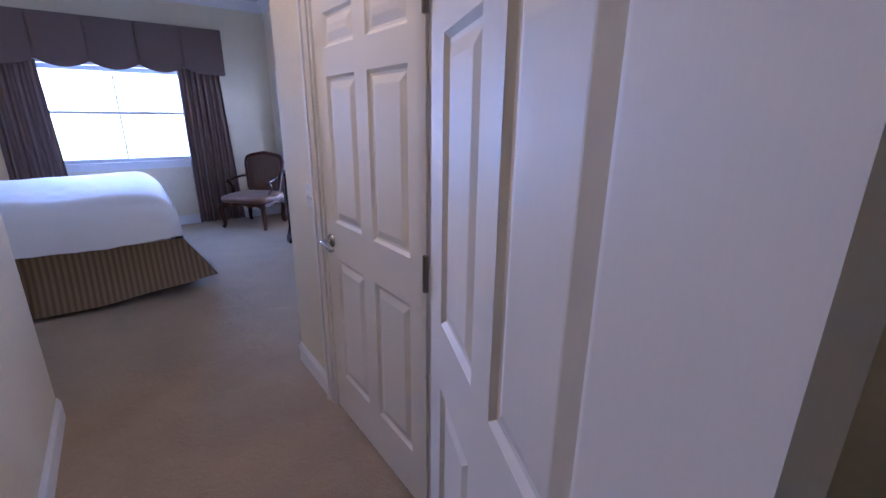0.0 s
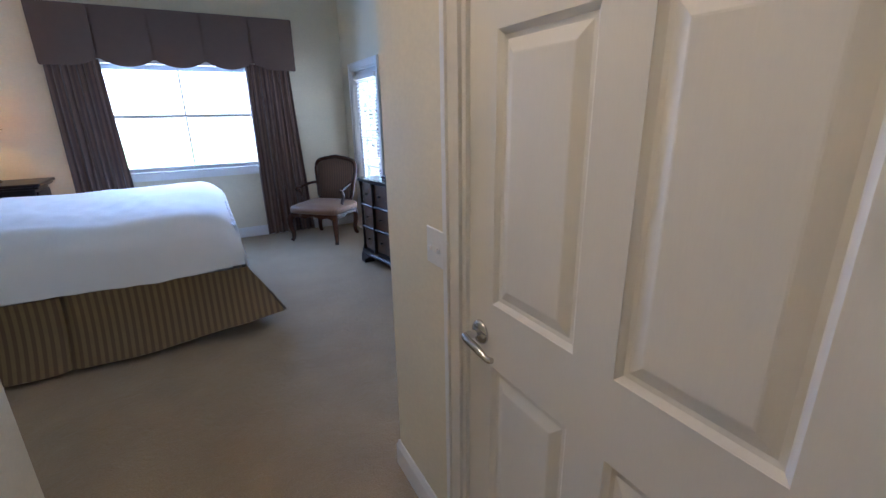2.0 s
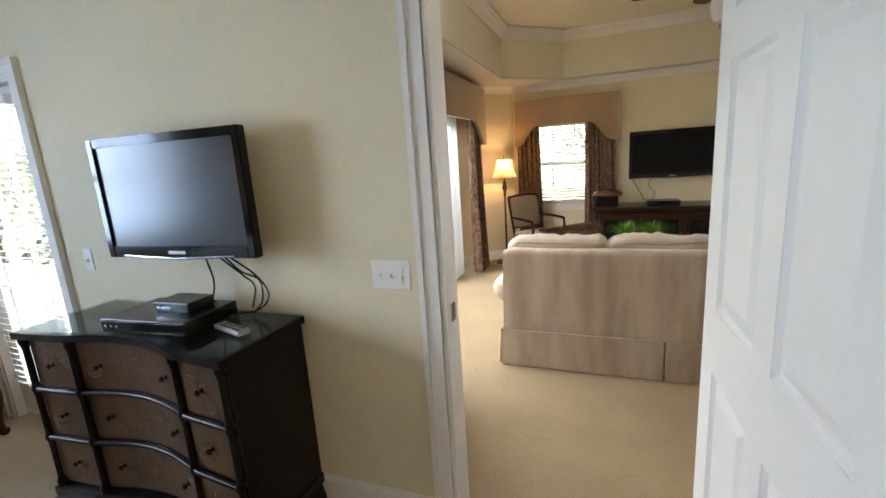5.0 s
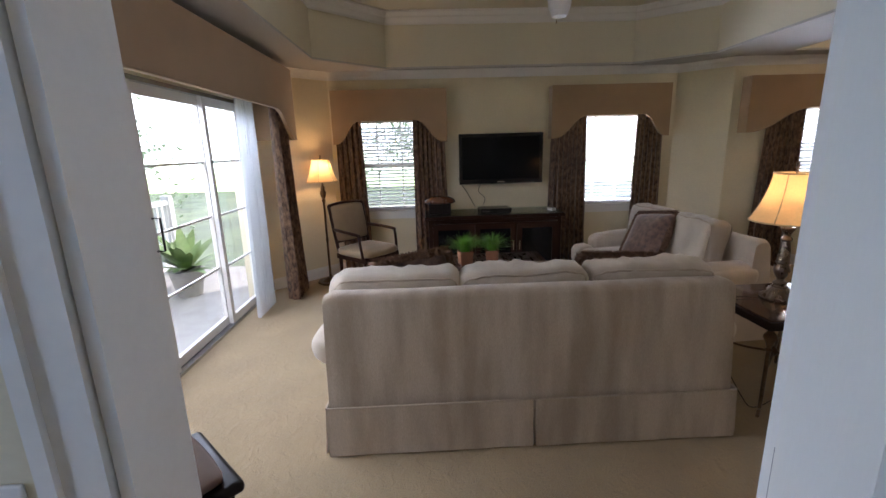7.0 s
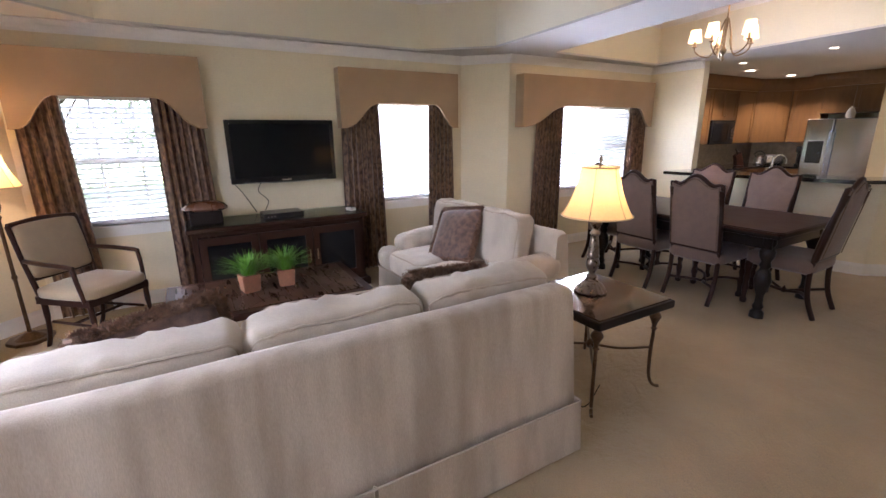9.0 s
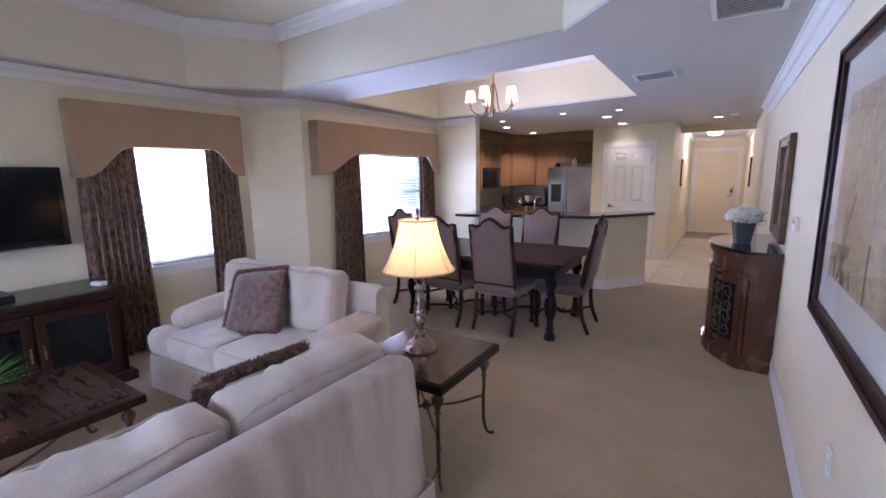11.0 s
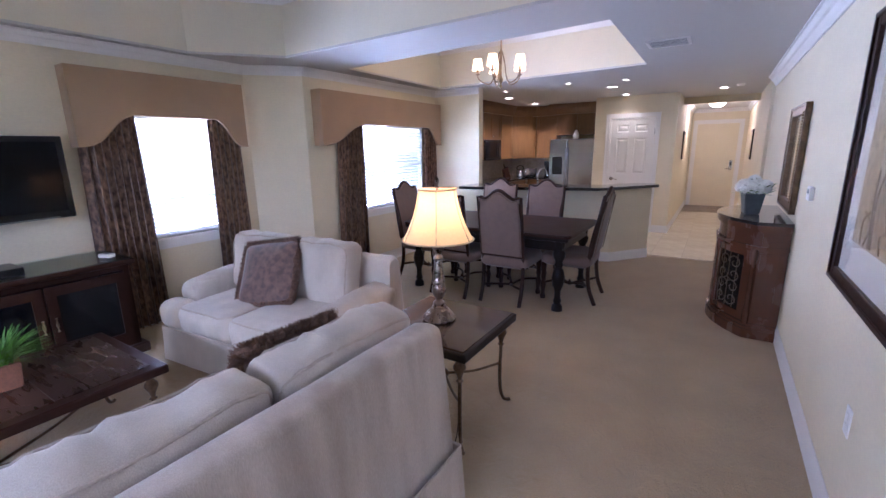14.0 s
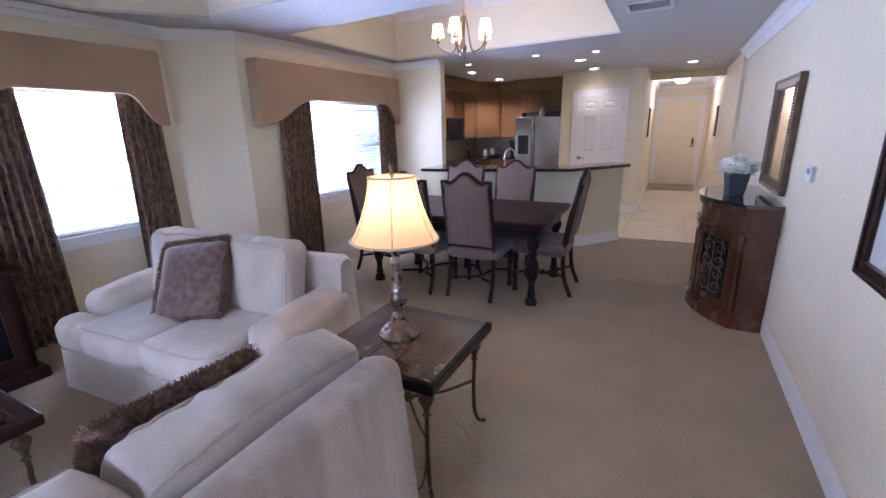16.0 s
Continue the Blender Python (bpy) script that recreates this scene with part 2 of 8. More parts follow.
BVAL = mat("bedroom_valance_cloth", (0.145, 0.092, 0.068), 0.85, var=0.1, scale=20, fine=400, bump=0.3, sheen=0.1)
BCURT = stripes("bedroom_curtain_cloth", (0.19, 0.112, 0.078), (0.10, 0.058, 0.043), 'X', 0.045, 0.8, 0.2, 0.2, 0.3)
SHEER = cloth_thin("sheer_cloth", (0.90, 0.92, 0.94), 0.65, clear=0.5)
SKIRT = stripes("striped_bed_skirt", (0.205, 0.132, 0.050), (0.105, 0.060, 0.024), 'X', 0.042, 0.6, 0.15, 0.12, 0.25)
SKIRTY = stripes("striped_bed_skirt_end", (0.205, 0.132, 0.050), (0.105, 0.060, 0.024), 'Y', 0.042, 0.6, 0.15, 0.12, 0.25)
LINEN = mat("white_linen", (0.80, 0.80, 0.80), 0.85, var=0.03, scale=5, fine=300, bump=0.15, sheen=0.2)
LINENS = stripes("striped_sheet", (0.78, 0.78, 0.80), (0.50, 0.49, 0.50), 'Y', 0.016, 0.8, 0.1, 0.2)
CHAIRFAB = stripes("brown_striped_silk", (0.170, 0.082, 0.030), (0.058, 0.022, 0.010), 'X', 0.026, 0.5, 0.1, 0.25, 0.2)
SEATFAB = stripes("rose_brown_silk", (0.26, 0.128, 0.050), (0.18, 0.084, 0.034), 'X', 0.026, 0.5, 0.15, 0.25, 0.2)
TANFAB = mat("tan_upholstery", (0.30, 0.22, 0.13), 0.8, var=0.1, scale=12, fine=300, bump=0.3, sheen=0.3)
CHROME = mat("brushed_nickel", (0.62, 0.60, 0.57), 0.22, 1.0, var=0.05, bump=0.02)
STEEL = mat("stainless_steel", (0.52, 0.54, 0.57), 0.24, 1.0, var=0.02, scale=3, fine=60, bump=0.01, stretch=(0.6, 0.6, 8))
BRONZE = mat("antique_bronze", (0.17, 0.11, 0.065), 0.4, 0.8, var=0.4, scale=18, fine=90, bump=0.12)
PEWTER = mat("antique_pewter", (0.22, 0.170, 0.135), 0.28, 0.95, var=0.1, scale=30, fine=120, bump=0.04)
HINGE = mat("dull_nickel", (0.25, 0.23, 0.21), 0.4, 0.9, var=0.1, bump=0.02)
BRASS = mat("antique_brass", (0.33, 0.25, 0.16), 0.3, 0.9, var=0.3, scale=18, bump=0.08)
IRON = mat("dark_iron", (0.05, 0.042, 0.036), 0.45, 0.7, var=0.3, scale=20, bump=0.1)
BLACKP = mat("black_plastic", (0.012, 0.012, 0.013), 0.25, var=0.1, scale=9, bump=0.02)
GLOSSB = mat("gloss_black_bezel", (0.006, 0.006, 0.007), 0.10, var=0.05, scale=9, bump=0.0, coat=0.1, spec=0.25)
SCREEN = mat("tv_screen", (0.004, 0.0045, 0.006), 0.12, var=0.05, scale=3, bump=0.0, spec=0.12)
# black screen with the window's bluish reflection lifted into its base colour
SCREENB = mat("tv_screen_window_glare", (0.035, 0.040, 0.048), 0.22, var=0.05, scale=3, bump=0.0, spec=0.42)
PLATE = mat("switch_plate", (0.82, 0.80, 0.76), 0.35, var=0.03, bump=0.0)
DUCT = mat("duct_grey", (0.16, 0.16, 0.17), 0.7, bump=0.0)
GRANITE = mat("dark_granite", (0.025, 0.022, 0.022), 0.1, var=0.6, scale=60, fine=200, bump=0.0, coat=0.5)
TERRA = mat("terracotta", (0.30, 0.125, 0.065), 0.7, var=0.25, scale=12, bump=0.2)
GRASSM = mat("leaf_green", (0.15, 0.36, 0.035), 0.5, var=0.4, scale=14, bump=0.1)
LEAFM = mat("foliage_green", (0.24, 0.36, 0.12), 0.6, var=0.5, scale=5, bump=0.1)
SCROLLM = mat("scroll_inlay", (0.15, 0.085, 0.028), 0.6, var=0.3, scale=30, bump=0.0)
TREELEAF = cloth_thin("sunlit_leaf", (0.40, 0.50, 0.33), 0.6)
PETAL = mat("white_petals", (0.80, 0.80, 0.72), 0.7, var=0.15, scale=30, bump=0.1)
BLUEPOT = mat("blue_grey_glaze", (0.09, 0.115, 0.13), 0.3, var=0.3, scale=20, bump=0.15)
SHADE = cloth_thin("lamp_shade_cloth", (0.88, 0.64, 0.35), 0.55, glow=0.09)
SHADEW = cloth_thin("chandelier_shade_cloth", (0.95, 0.86, 0.68), 0.6, glow=1.0)
SHADETRIM = mat("shade_trim", (0.55, 0.42, 0.25), 0.7, bump=0.1)
BULB = emitter("lit_glass", (1.0, 0.82, 0.55), 4.0)
CANLIT = emitter("lit_can", (1.0, 0.86, 0.62), 6.0)
PANE = glass("window_glass")
GLASSTOP = glass("glass_top", (0.86, 0.93, 0.90))
SLAT = cloth_thin("blind_slat", (0.86, 0.87, 0.88), 0.35)
MIRROR = mat("mirror_glass", (0.85, 0.85, 0.84), 0.015, 1.0, var=0.0, bump=0.0)
PAPER = mat("mat_board", (0.74, 0.72, 0.66), 0.8, var=0.03, bump=0.05)
PRINT = mat("sepia_print", (0.42, 0.30, 0.16), 0.6, var=0.5, scale=3, fine=30, bump=0.0, second=(0.62, 0.52, 0.36))
CONCRETE = mat("balcony_floor", (0.42, 0.40, 0.37), 0.8, var=0.15, scale=6, bump=0.2)
RAILW = mat("white_railing", (0.80, 0.80, 0.80), 0.5, var=0.04, bump=0.0)
GROUNDM = mat("lawn", (0.19, 0.235, 0.13), 0.9, var=0.5, scale=0.5, fine=20, bump=0.3)
BARK = mat("bark", (0.13, 0.09, 0.06), 0.9, var=0.4, scale=12, bump=0.5)
SPLASH = mat("tumbled_backsplash", (0.50, 0.40, 0.28), 0.5, var=0.25, scale=14, bump=0.15)
MATW = mat("door_mat", (0.30, 0.24, 0.17), 0.95, var=0.3, scale=30, bump=0.5)


# ---- mesh tools ----
def part(name, bm, material, parent=None, label="", smooth=False):
    me = bpy.data.meshes.new(name)
    bm.normal_update()
    bm.to_mesh(me)
    bm.free()
    me.materials.append(material)
    if smooth:
        for p in me.polygons:
            p.use_smooth = True
        try:
            me.set_sharp_from_angle(angle=radians(50))
        except AttributeError:
            pass
    ob = new(name, me)
    if parent:
        ob.parent = parent
    if label:
        ob["label"] = label
    return ob


def share(name, me, parent, m):
    ob = new(name, me)
    ob.parent = parent
    ob.matrix_local = m
    return ob


def thing(name, label, category, m=None, group="", kind=""):
    ob = new(name)
    ob.empty_display_size = 0.1
    if m:
        ob.matrix_world = m
    return tagged(ob, label, category, group, kind)


def box(bm, x0, y0, z0, x1, y1, z1, m=None):
    vs = [bm.verts.new((x, y, z)) for z in (z0, z1) for x, y in ((x0, y0), (x1, y0), (x1, y1), (x0, y1))]
    for f in ((3, 2, 1, 0), (4, 5, 6, 7), (0, 1, 5, 4), (1, 2, 6, 5), (2, 3, 7, 6), (3, 0, 4, 7)):
        bm.faces.new([vs[i] for i in f])
    if m:
        bmesh.ops.transform(bm, matrix=m, verts=vs)
    return vs


def bbox(x0, y0, z0, x1, y1, z1, r=0.006, seg=2):
    bm = bmesh.new()
    box(bm, x0, y0, z0, x1, y1, z1)
    bmesh.ops.bevel(bm, geom=list(bm.edges), offset=r, segments=seg, affect='EDGES', profile=0.5)
    return bm


def prism(bm, pts, z0, z1, axis='z'):
    def put(p, h):
        return {'z': (p[0], p[1], h), 'y': (p[0], h, p[1]), 'x': (h, p[0], p[1])}[axis]
    a = [bm.verts.new(put(p, z0)) for p in pts]
    b = [bm.verts.new(put(p, z1)) for p in pts]
    n = len(pts)
    bm.faces.new(a[::-1])
    bm.faces.new(b)
    for i in range(n):
        bm.faces.new((a[i], a[(i + 1) % n], b[(i + 1) % n], b[i]))
    bmesh.ops.recalc_face_normals(bm, faces=list(bm.faces))
    return a + b


def lathe(bm, prof, seg=16, cx=0, cy=0, flute=0.0, flutes=0):
    rings = []
    for r, z in prof:
        ring = []
        for i in range(seg):
            a = 2 * math.pi * i / seg
            rr = r * (1 + (flute * math.cos(flutes * a) if flutes else 0))
            ring.append(bm.verts.new((cx + rr * math.cos(a), cy + rr * math.sin(a), z)))
        rings.append(ring)
    for k in range(len(rings) - 1):
        for i in range(seg):
            j = (i + 1) % seg
            bm.faces.new((rings[k][i], rings[k][j], rings[k + 1][j], rings[k + 1][i]))
    bm.faces.new(rings[0][::-1])
    bm.faces.new(rings[-1])


def tube(bm, pts, rad, seg=8):
    pts = [Vector(p) for p in pts]
    rads = rad if isinstance(rad, (list, tuple)) else [rad] * len(pts)
    rings = []
    for i, p in enumerate(pts):
        d = (pts[min(i + 1, len(pts) - 1)] - pts[max(i - 1, 0)]).normalized()
        up = Vector((0, 0, 1)) if abs(d.z) < 0.9 else Vector((1, 0, 0))
        a = d.cross(up).normalized()
        b = d.cross(a).normalized()
        rings.append([bm.verts.new(p + (a * math.cos(t) + b * math.sin(t)) * rads[i])
                      for t in [2 * math.pi * k / seg for k in range(seg)]])
    for k in range(len(rings) - 1):
        for i in range(seg):
            j = (i + 1) % seg
            bm.faces.new((rings[k][i], rings[k + 1][i], rings[k + 1][j], rings[k][j]))
    bm.faces.new(rings[0])
    bm.faces.new(rings[-1][::-1])


def spline(ctrl, n=6):
    pts = [Vector(c) for c in ctrl]
    ext = [pts[0] * 2 - pts[1]] + pts + [pts[-1] * 2 - pts[-2]]
    out = []
    for i in range(1, len(ext) - 2):
        p0, p1, p2, p3 = ext[i - 1:i + 3]
        for k in range(n):
            t = k / n
            out.append(0.5 * ((2 * p1) + (p2 - p0) * t + (2 * p0 - 5 * p1 + 4 * p2 - p3) * t * t + (3 * p1 - p0 - 3 * p2 + p3) * t ** 3))
    out.append(pts[-1])
    return out


def soft(bm, sx, sy, sz, r=0.06, bulge=0.02, cuts=9, m=None, wrinkle=0.0, seed=0.0, sag=0.0):
    """A cushion-like box about the origin with rounded edges and bulging faces."""
    tmp = bmesh.new()
    bmesh.ops.create_cube(tmp, size=2)
    bmesh.ops.subdivide_edges(tmp, edges=list(tmp.edges), cuts=cuts, use_grid_fill=True)
    h = Vector((sx / 2, sy / 2, sz / 2))
    r = min(r, min(h) * 0.98)
    for v in tmp.verts:
        u = v.co.copy()
        for k in range(3):
            u[k] = math.copysign(abs(u[k]) ** 0.8, u[k])
        p = Vector((u.x * h.x, u.y * h.y, u.z * h.z))
        inner = Vector([max(-(h[k] - r), min(h[k] - r, p[k])) for k in range(3)])
        d = p - inner
        if d.length > 1e-6:
            p = inner + d.normalized() * r
        for k in range(3):
            a, b = u[(k + 1) % 3], u[(k + 2) % 3]
            p[k] += math.copysign(bulge, u[k]) * abs(u[k]) ** 3 * (1 - a * a) * (1 - b * b) * 1.0
        if sag:
            p.z -= sag * (1 - u.x * u.x) * (1 - u.y * u.y)
        if wrinkle:
            q = Vector((p.x * 7 + seed, p.y * 7, p.z * 7))
            p += noise.noise_vector(q) * wrinkle
        v.co = p
    if m:
        bmesh.ops.transform(tmp, matrix=m, verts=list(tmp.verts))
    me = bpy.data.meshes.new("tmp")
    tmp.to_mesh(me)
    tmp.free()
    bm.from_mesh(me)
    bpy.data.meshes.remove(me)


def sheet(bm, fn, nu, nv, thick=0.0):
    g = [[bm.verts.new(fn(i / nu, j / nv)) for j in range(nv + 1)] for i in range(nu + 1)]
    fs = [bm.faces.new((g[i][j], g[i + 1][j], g[i + 1][j + 1], g[i][j + 1])) for i in range(nu) for j in range(nv)]
    if not thick:
        return
    # a second layer behind the first, stitched along the border
    h = []
    for i in range(nu + 1):
        row = []
        for j in range(nv + 1):
            du = g[min(i + 1, nu)][j].co - g[max(i - 1, 0)][j].co
            dv = g[i][min(j + 1, nv)].co - g[i][max(j - 1, 0)].co
            n = du.cross(dv)
            n = n.normalized() if n.length > 1e-9 else Vector((0, 0, 1))
            row.append(bm.verts.new(g[i][j].co - n * thick))
        h.append(row)
    for i in range(nu):
        for j in range(nv):
            bm.faces.new((h[i][j], h[i][j + 1], h[i + 1][j + 1], h[i + 1][j]))
    for i in range(nu):
        bm.faces.new((g[i + 1][0], g[i][0], h[i][0], h[i + 1][0]))
        bm.faces.new((g[i][nv], g[i + 1][nv], h[i + 1][nv], h[i][nv]))
    for j in range(nv):
        bm.faces.new((g[0][j], g[0][j + 1], h[0][j + 1], h[0][j]))
        bm.faces.new((g[nu][j + 1], g[nu][j], h[nu][j], h[nu][j + 1]))


def wall(name, axis, a0, a1, face0, face1, z0, z1, holes=(), material=None, label=""):
    """A wall along axis 'x' or 'y' from a0 to a1, between two faces, with holes (from, to, bottom, top)."""
    bm = bmesh.new()

    def blk(p, q, lo, hi):
        if q - p > 1e-4 and hi - lo > 1e-4:
            if axis == 'y':
                box(bm, face0, p, lo, face1, q, hi)
            else:
                box(bm, p, face0, lo, q, face1, hi)
    at = a0
    for p, q, lo, hi in sorted(holes):
        blk(at, p, z0, z1)
        blk(p, q, z0, lo)
        blk(p, q, hi, z1)
        at = q
    blk(at, a1, z0, z1)
    return tagged(part(name, bm, material or WALL), label or "cream painted plaster wall", "wall", kind="structure")


def run_profile(bm, pts, prof, closed=False):
    """Sweeps a profile (out from the wall to the left of travel, z) along a flat line of points with mitred corners."""
    P = [Vector((p[0], p[1])) for p in pts]
    n = len(P)
    rings = []
    for i in range(n):
        if closed or 0 < i < n - 1:
            d0 = (P[i] - P[i - 1]).normalized()
            d1 = (P[(i + 1) % n] - P[i]).normalized()
        else:
            d0 = d1 = (P[min(i + 1, n - 1)] - P[max(i - 1, 0)]).normalized()
        n0, n1 = Vector((-d0.y, d0.x)), Vector((-d1.y, d1.x))
        mt = (n0 + n1)
        mt = mt / max(0.3, mt.dot(n0))
        rings.append([bm.verts.new((P[i].x + mt.x * o, P[i].y + mt.y * o, z)) for o, z in prof])
    k = len(prof)
    for i in range(n if closed else n - 1):
        a, b = rings[i], rings[(i + 1) % n]
        for j in range(k):
            bm.faces.new((a[j], b[j], b[(j + 1) % k], a[(j + 1) % k]))
    if not closed:
        bm.faces.new(rings[0])
        bm.faces.new(rings[-1][::-1])
    bmesh.ops.recalc_face_normals(bm, faces=list(bm.faces))


def crown_prof(z, d=0.10, h=0.125):
    return [(0.001, z - h), (0.012, z - h), (0.018, z - h + 0.02), (d * 0.45, z - h * 0.5), (d * 0.62, z - h * 0.42),
            (d * 0.85, z - h * 0.16), (d, z - h * 0.12), (d, z - 0.001), (0.001, z - 0.001)]


BASE_PROF = [(0.001, 0.001), (0.015, 0.001), (0.015, 0.10), (0.010, 0.115), (0.006, 0.13), (0.001, 0.13)]


def run(name, pts, prof, label, category="trim", material=None):
    bm = bmesh.new()
    run_profile(bm, pts, prof)
    return tagged(part(name, bm, material or WHITE), label, category, kind="structure")


# ---- structure: bedroom ----
BC, SOF, TOP = 3.05, 2.43, 3.02      # bedroom ceiling, living soffit, tray ceiling
bm = bmesh.new()
box(bm, -1.2, -0.2, -0.12, 3.10, 8.9, 0)
tagged(part("floor_bedroom", bm, CARPET), "beige cut-pile bedroom carpet with vacuum marks", "carpet", kind="structure")
bm = bmesh.new()
box(bm, 3.10, -2.18, -0.12, 8.2, 6.62, 0)
tagged(part("floor_living", bm, CARPET), "beige cut-pile living room carpet", "carpet", kind="structure")
tile_floor = thing("floor_tiled", "cream square ceramic floor tiles with grout", "floor", kind="structure")
bm = bmesh.new()
box(bm, 3.10, -8.8, -0.12, 8.2, -2.18, -0.004)
part("grout_bed", bm, GROUT, tile_floor)
bm = bmesh.new()
box(bm, -1.2, -0.2, BC, 3.12, 8.9, BC + 0.1)
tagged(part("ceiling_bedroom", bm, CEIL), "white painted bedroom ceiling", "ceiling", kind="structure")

wall("wall_hall_east", 'y', 0.0, 4.05, 1.79, 1.92, 0, BC, [(2.60, 3.50, 0, 2.04)])
wall("wall_alcove_south", 'x', 1.92, 3.05, 3.92, 4.05, 0, BC)
wall("wall_bedroom_east", 'y', 3.92, 8.78, 3.05, 3.16, 0, BC, [(4.155, 5.11, 0, 2.05), (7.37, 8.23, 0, 2.05)])
wall("wall_bedroom_north", 'x', -1.0, 3.05, 8.65, 8.78, 0, BC, [(0.36, 1.92, 0.92, 2.16)])
wall("wall_bedroom_west", 'y', 4.20, 8.78, -1.13, -1.0, 0, BC)
wall("wall_bedroom_south", 'x', -1.0, 0.44, 4.07, 4.20, 0, BC)
wall("wall_hall_west", 'y', 0.0, 4.20, 0.44, 0.57, 0, BC)
wall("wall_hall_south", 'x', 0.44, 1.92, -0.13, 0.0, 0, BC)
wall("wall_closet_back", 'y', 1.2, 2.5, 2.55, 2.65, 0, BC)
wall("wall_closet_side_a", 'x', 1.92, 2.65, 2.45, 2.55, 0, BC)
wall("wall_closet_side_b", 'x', 1.92, 2.65, 1.2, 1.3, 0, BC)

run("trim_crown_bedroom", [(1.79, 0.02), (1.79, 4.05), (3.05, 4.05), (3.05, 8.65), (-1.0, 8.65), (-1.0, 4.2), (0.57, 4.2), (0.57, 0.02)][::1],
    crown_prof(BC), "white crown moulding")
for i, pts in enumerate((
        [(1.79, 3.57), (1.79, 4.05), (3.02, 4.05)],
        [(3.05, 5.19), (3.05, 7.29)],
        [(3.05, 8.31), (3.05, 8.65), (-1.0, 8.65), (-1.0, 4.2), (0.57, 4.2), (0.57, 0.05)])):
    run("baseboard", pts, BASE_PROF, "white painted wooden baseboard", "baseboard")


def casing(name, axis, a0, a1, face, out, top, w=0.08, bottom=0.0, sill=False, depth=0.13, frame_in=None):
    """Door or window casing on one wall face with its reveal lining. out: +1 or -1, the side it stands proud on."""
    bm = bmesh.new()
    d = 0.018 * out

    def put(p, q, lo, hi, f0, f1):
        f0, f1 = min(f0, f1), max(f0, f1)
        if axis == 'y':
            box(bm, f0, p, lo, f1, q, hi)
        else:
            box(bm, p, f0, lo, q, f1, hi)
    for e, (p, q) in enumerate(((a0 - w, a0 - 0.004), (a1 + 0.004, a1 + w))):
        put(p, q, bottom, top + w, face, face + d)
        c0, c1 = (p, p + 0.022) if e == 0 else (q - 0.022, q)
        put(c0, c1, bottom, top + w, face + d, face + d * 1.5)
    put(a0 - 0.004, a1 + 0.004, top + 0.004, top + w, face, face + d)
    put(a0 - w + 0.022, a1 + w - 0.022, top + w - 0.022, top + w, face + d, face + d * 1.5)
    # lining of the opening
    put(a0, a0 + 0.018, bottom, top, face + d * 0.5, face - depth * out)
    put(a1 - 0.018, a1, bottom, top, face + d * 0.5, face - depth * out)
    put(a0 + 0.018, a1 - 0.018, top - 0.018, top, face + d * 0.5, face - depth * out)
    return tagged(part(name, bm, WHITE), "white painted wooden door casing", "trim", kind="structure")


casing("trim_casing_hall_door", 'y', 2.60, 3.50, 1.79, -1, 2.04, 0.075)
casing("trim_casing_living_door", 'y', 4.155, 5.11, 3.05, -1, 2.05, 0.08, depth=0.11)
casing("trim_casing_living_door_far", 'y', 4.155, 5.11, 3.16, 1, 2.05, 0.08, depth=0.0)
casing("trim_casing_french", 'y', 7.37, 8.23, 3.05, -1, 2.05, 0.08, depth=0.11)


def lever(parent, x, y, z, side, point):
    """A lever handle with its round rose; side: +-1 the face it stands on (along y), point: +-1 its way along x."""
    bm = bmesh.new()
    prof = [(0.0005, 0), (0.034, 0), (0.034, 0.005), (0.028, 0.011), (0.0005, 0.012)]
    lathe(bm, prof, 18)
    bmesh.ops.transform(bm, matrix=pose(x, y, z, -90 * side, 0, 0), verts=list(bm.verts))
    o = part("rose", bm, CHROME, parent, "brushed nickel rose", True)
    bm = bmesh.new()
    tube(bm, spline([(x, y, z), (x, y + side * 0.045, z), (x + point * 0.012, y + side * 0.055, z), (x + point * 0.06, y + side * 0.055, z - 0.004),
                     (x + point * 0.10, y + side * 0.05, z - 0.016), (x + point * 0.115, y + side * 0.046, z - 0.014)], 5),
         [0.011] * 8 + [0.010] * 10 + [0.008] * 8, 10)
    return part("lever_handle", bm, CHROME, parent, "curved brushed nickel lever", True)


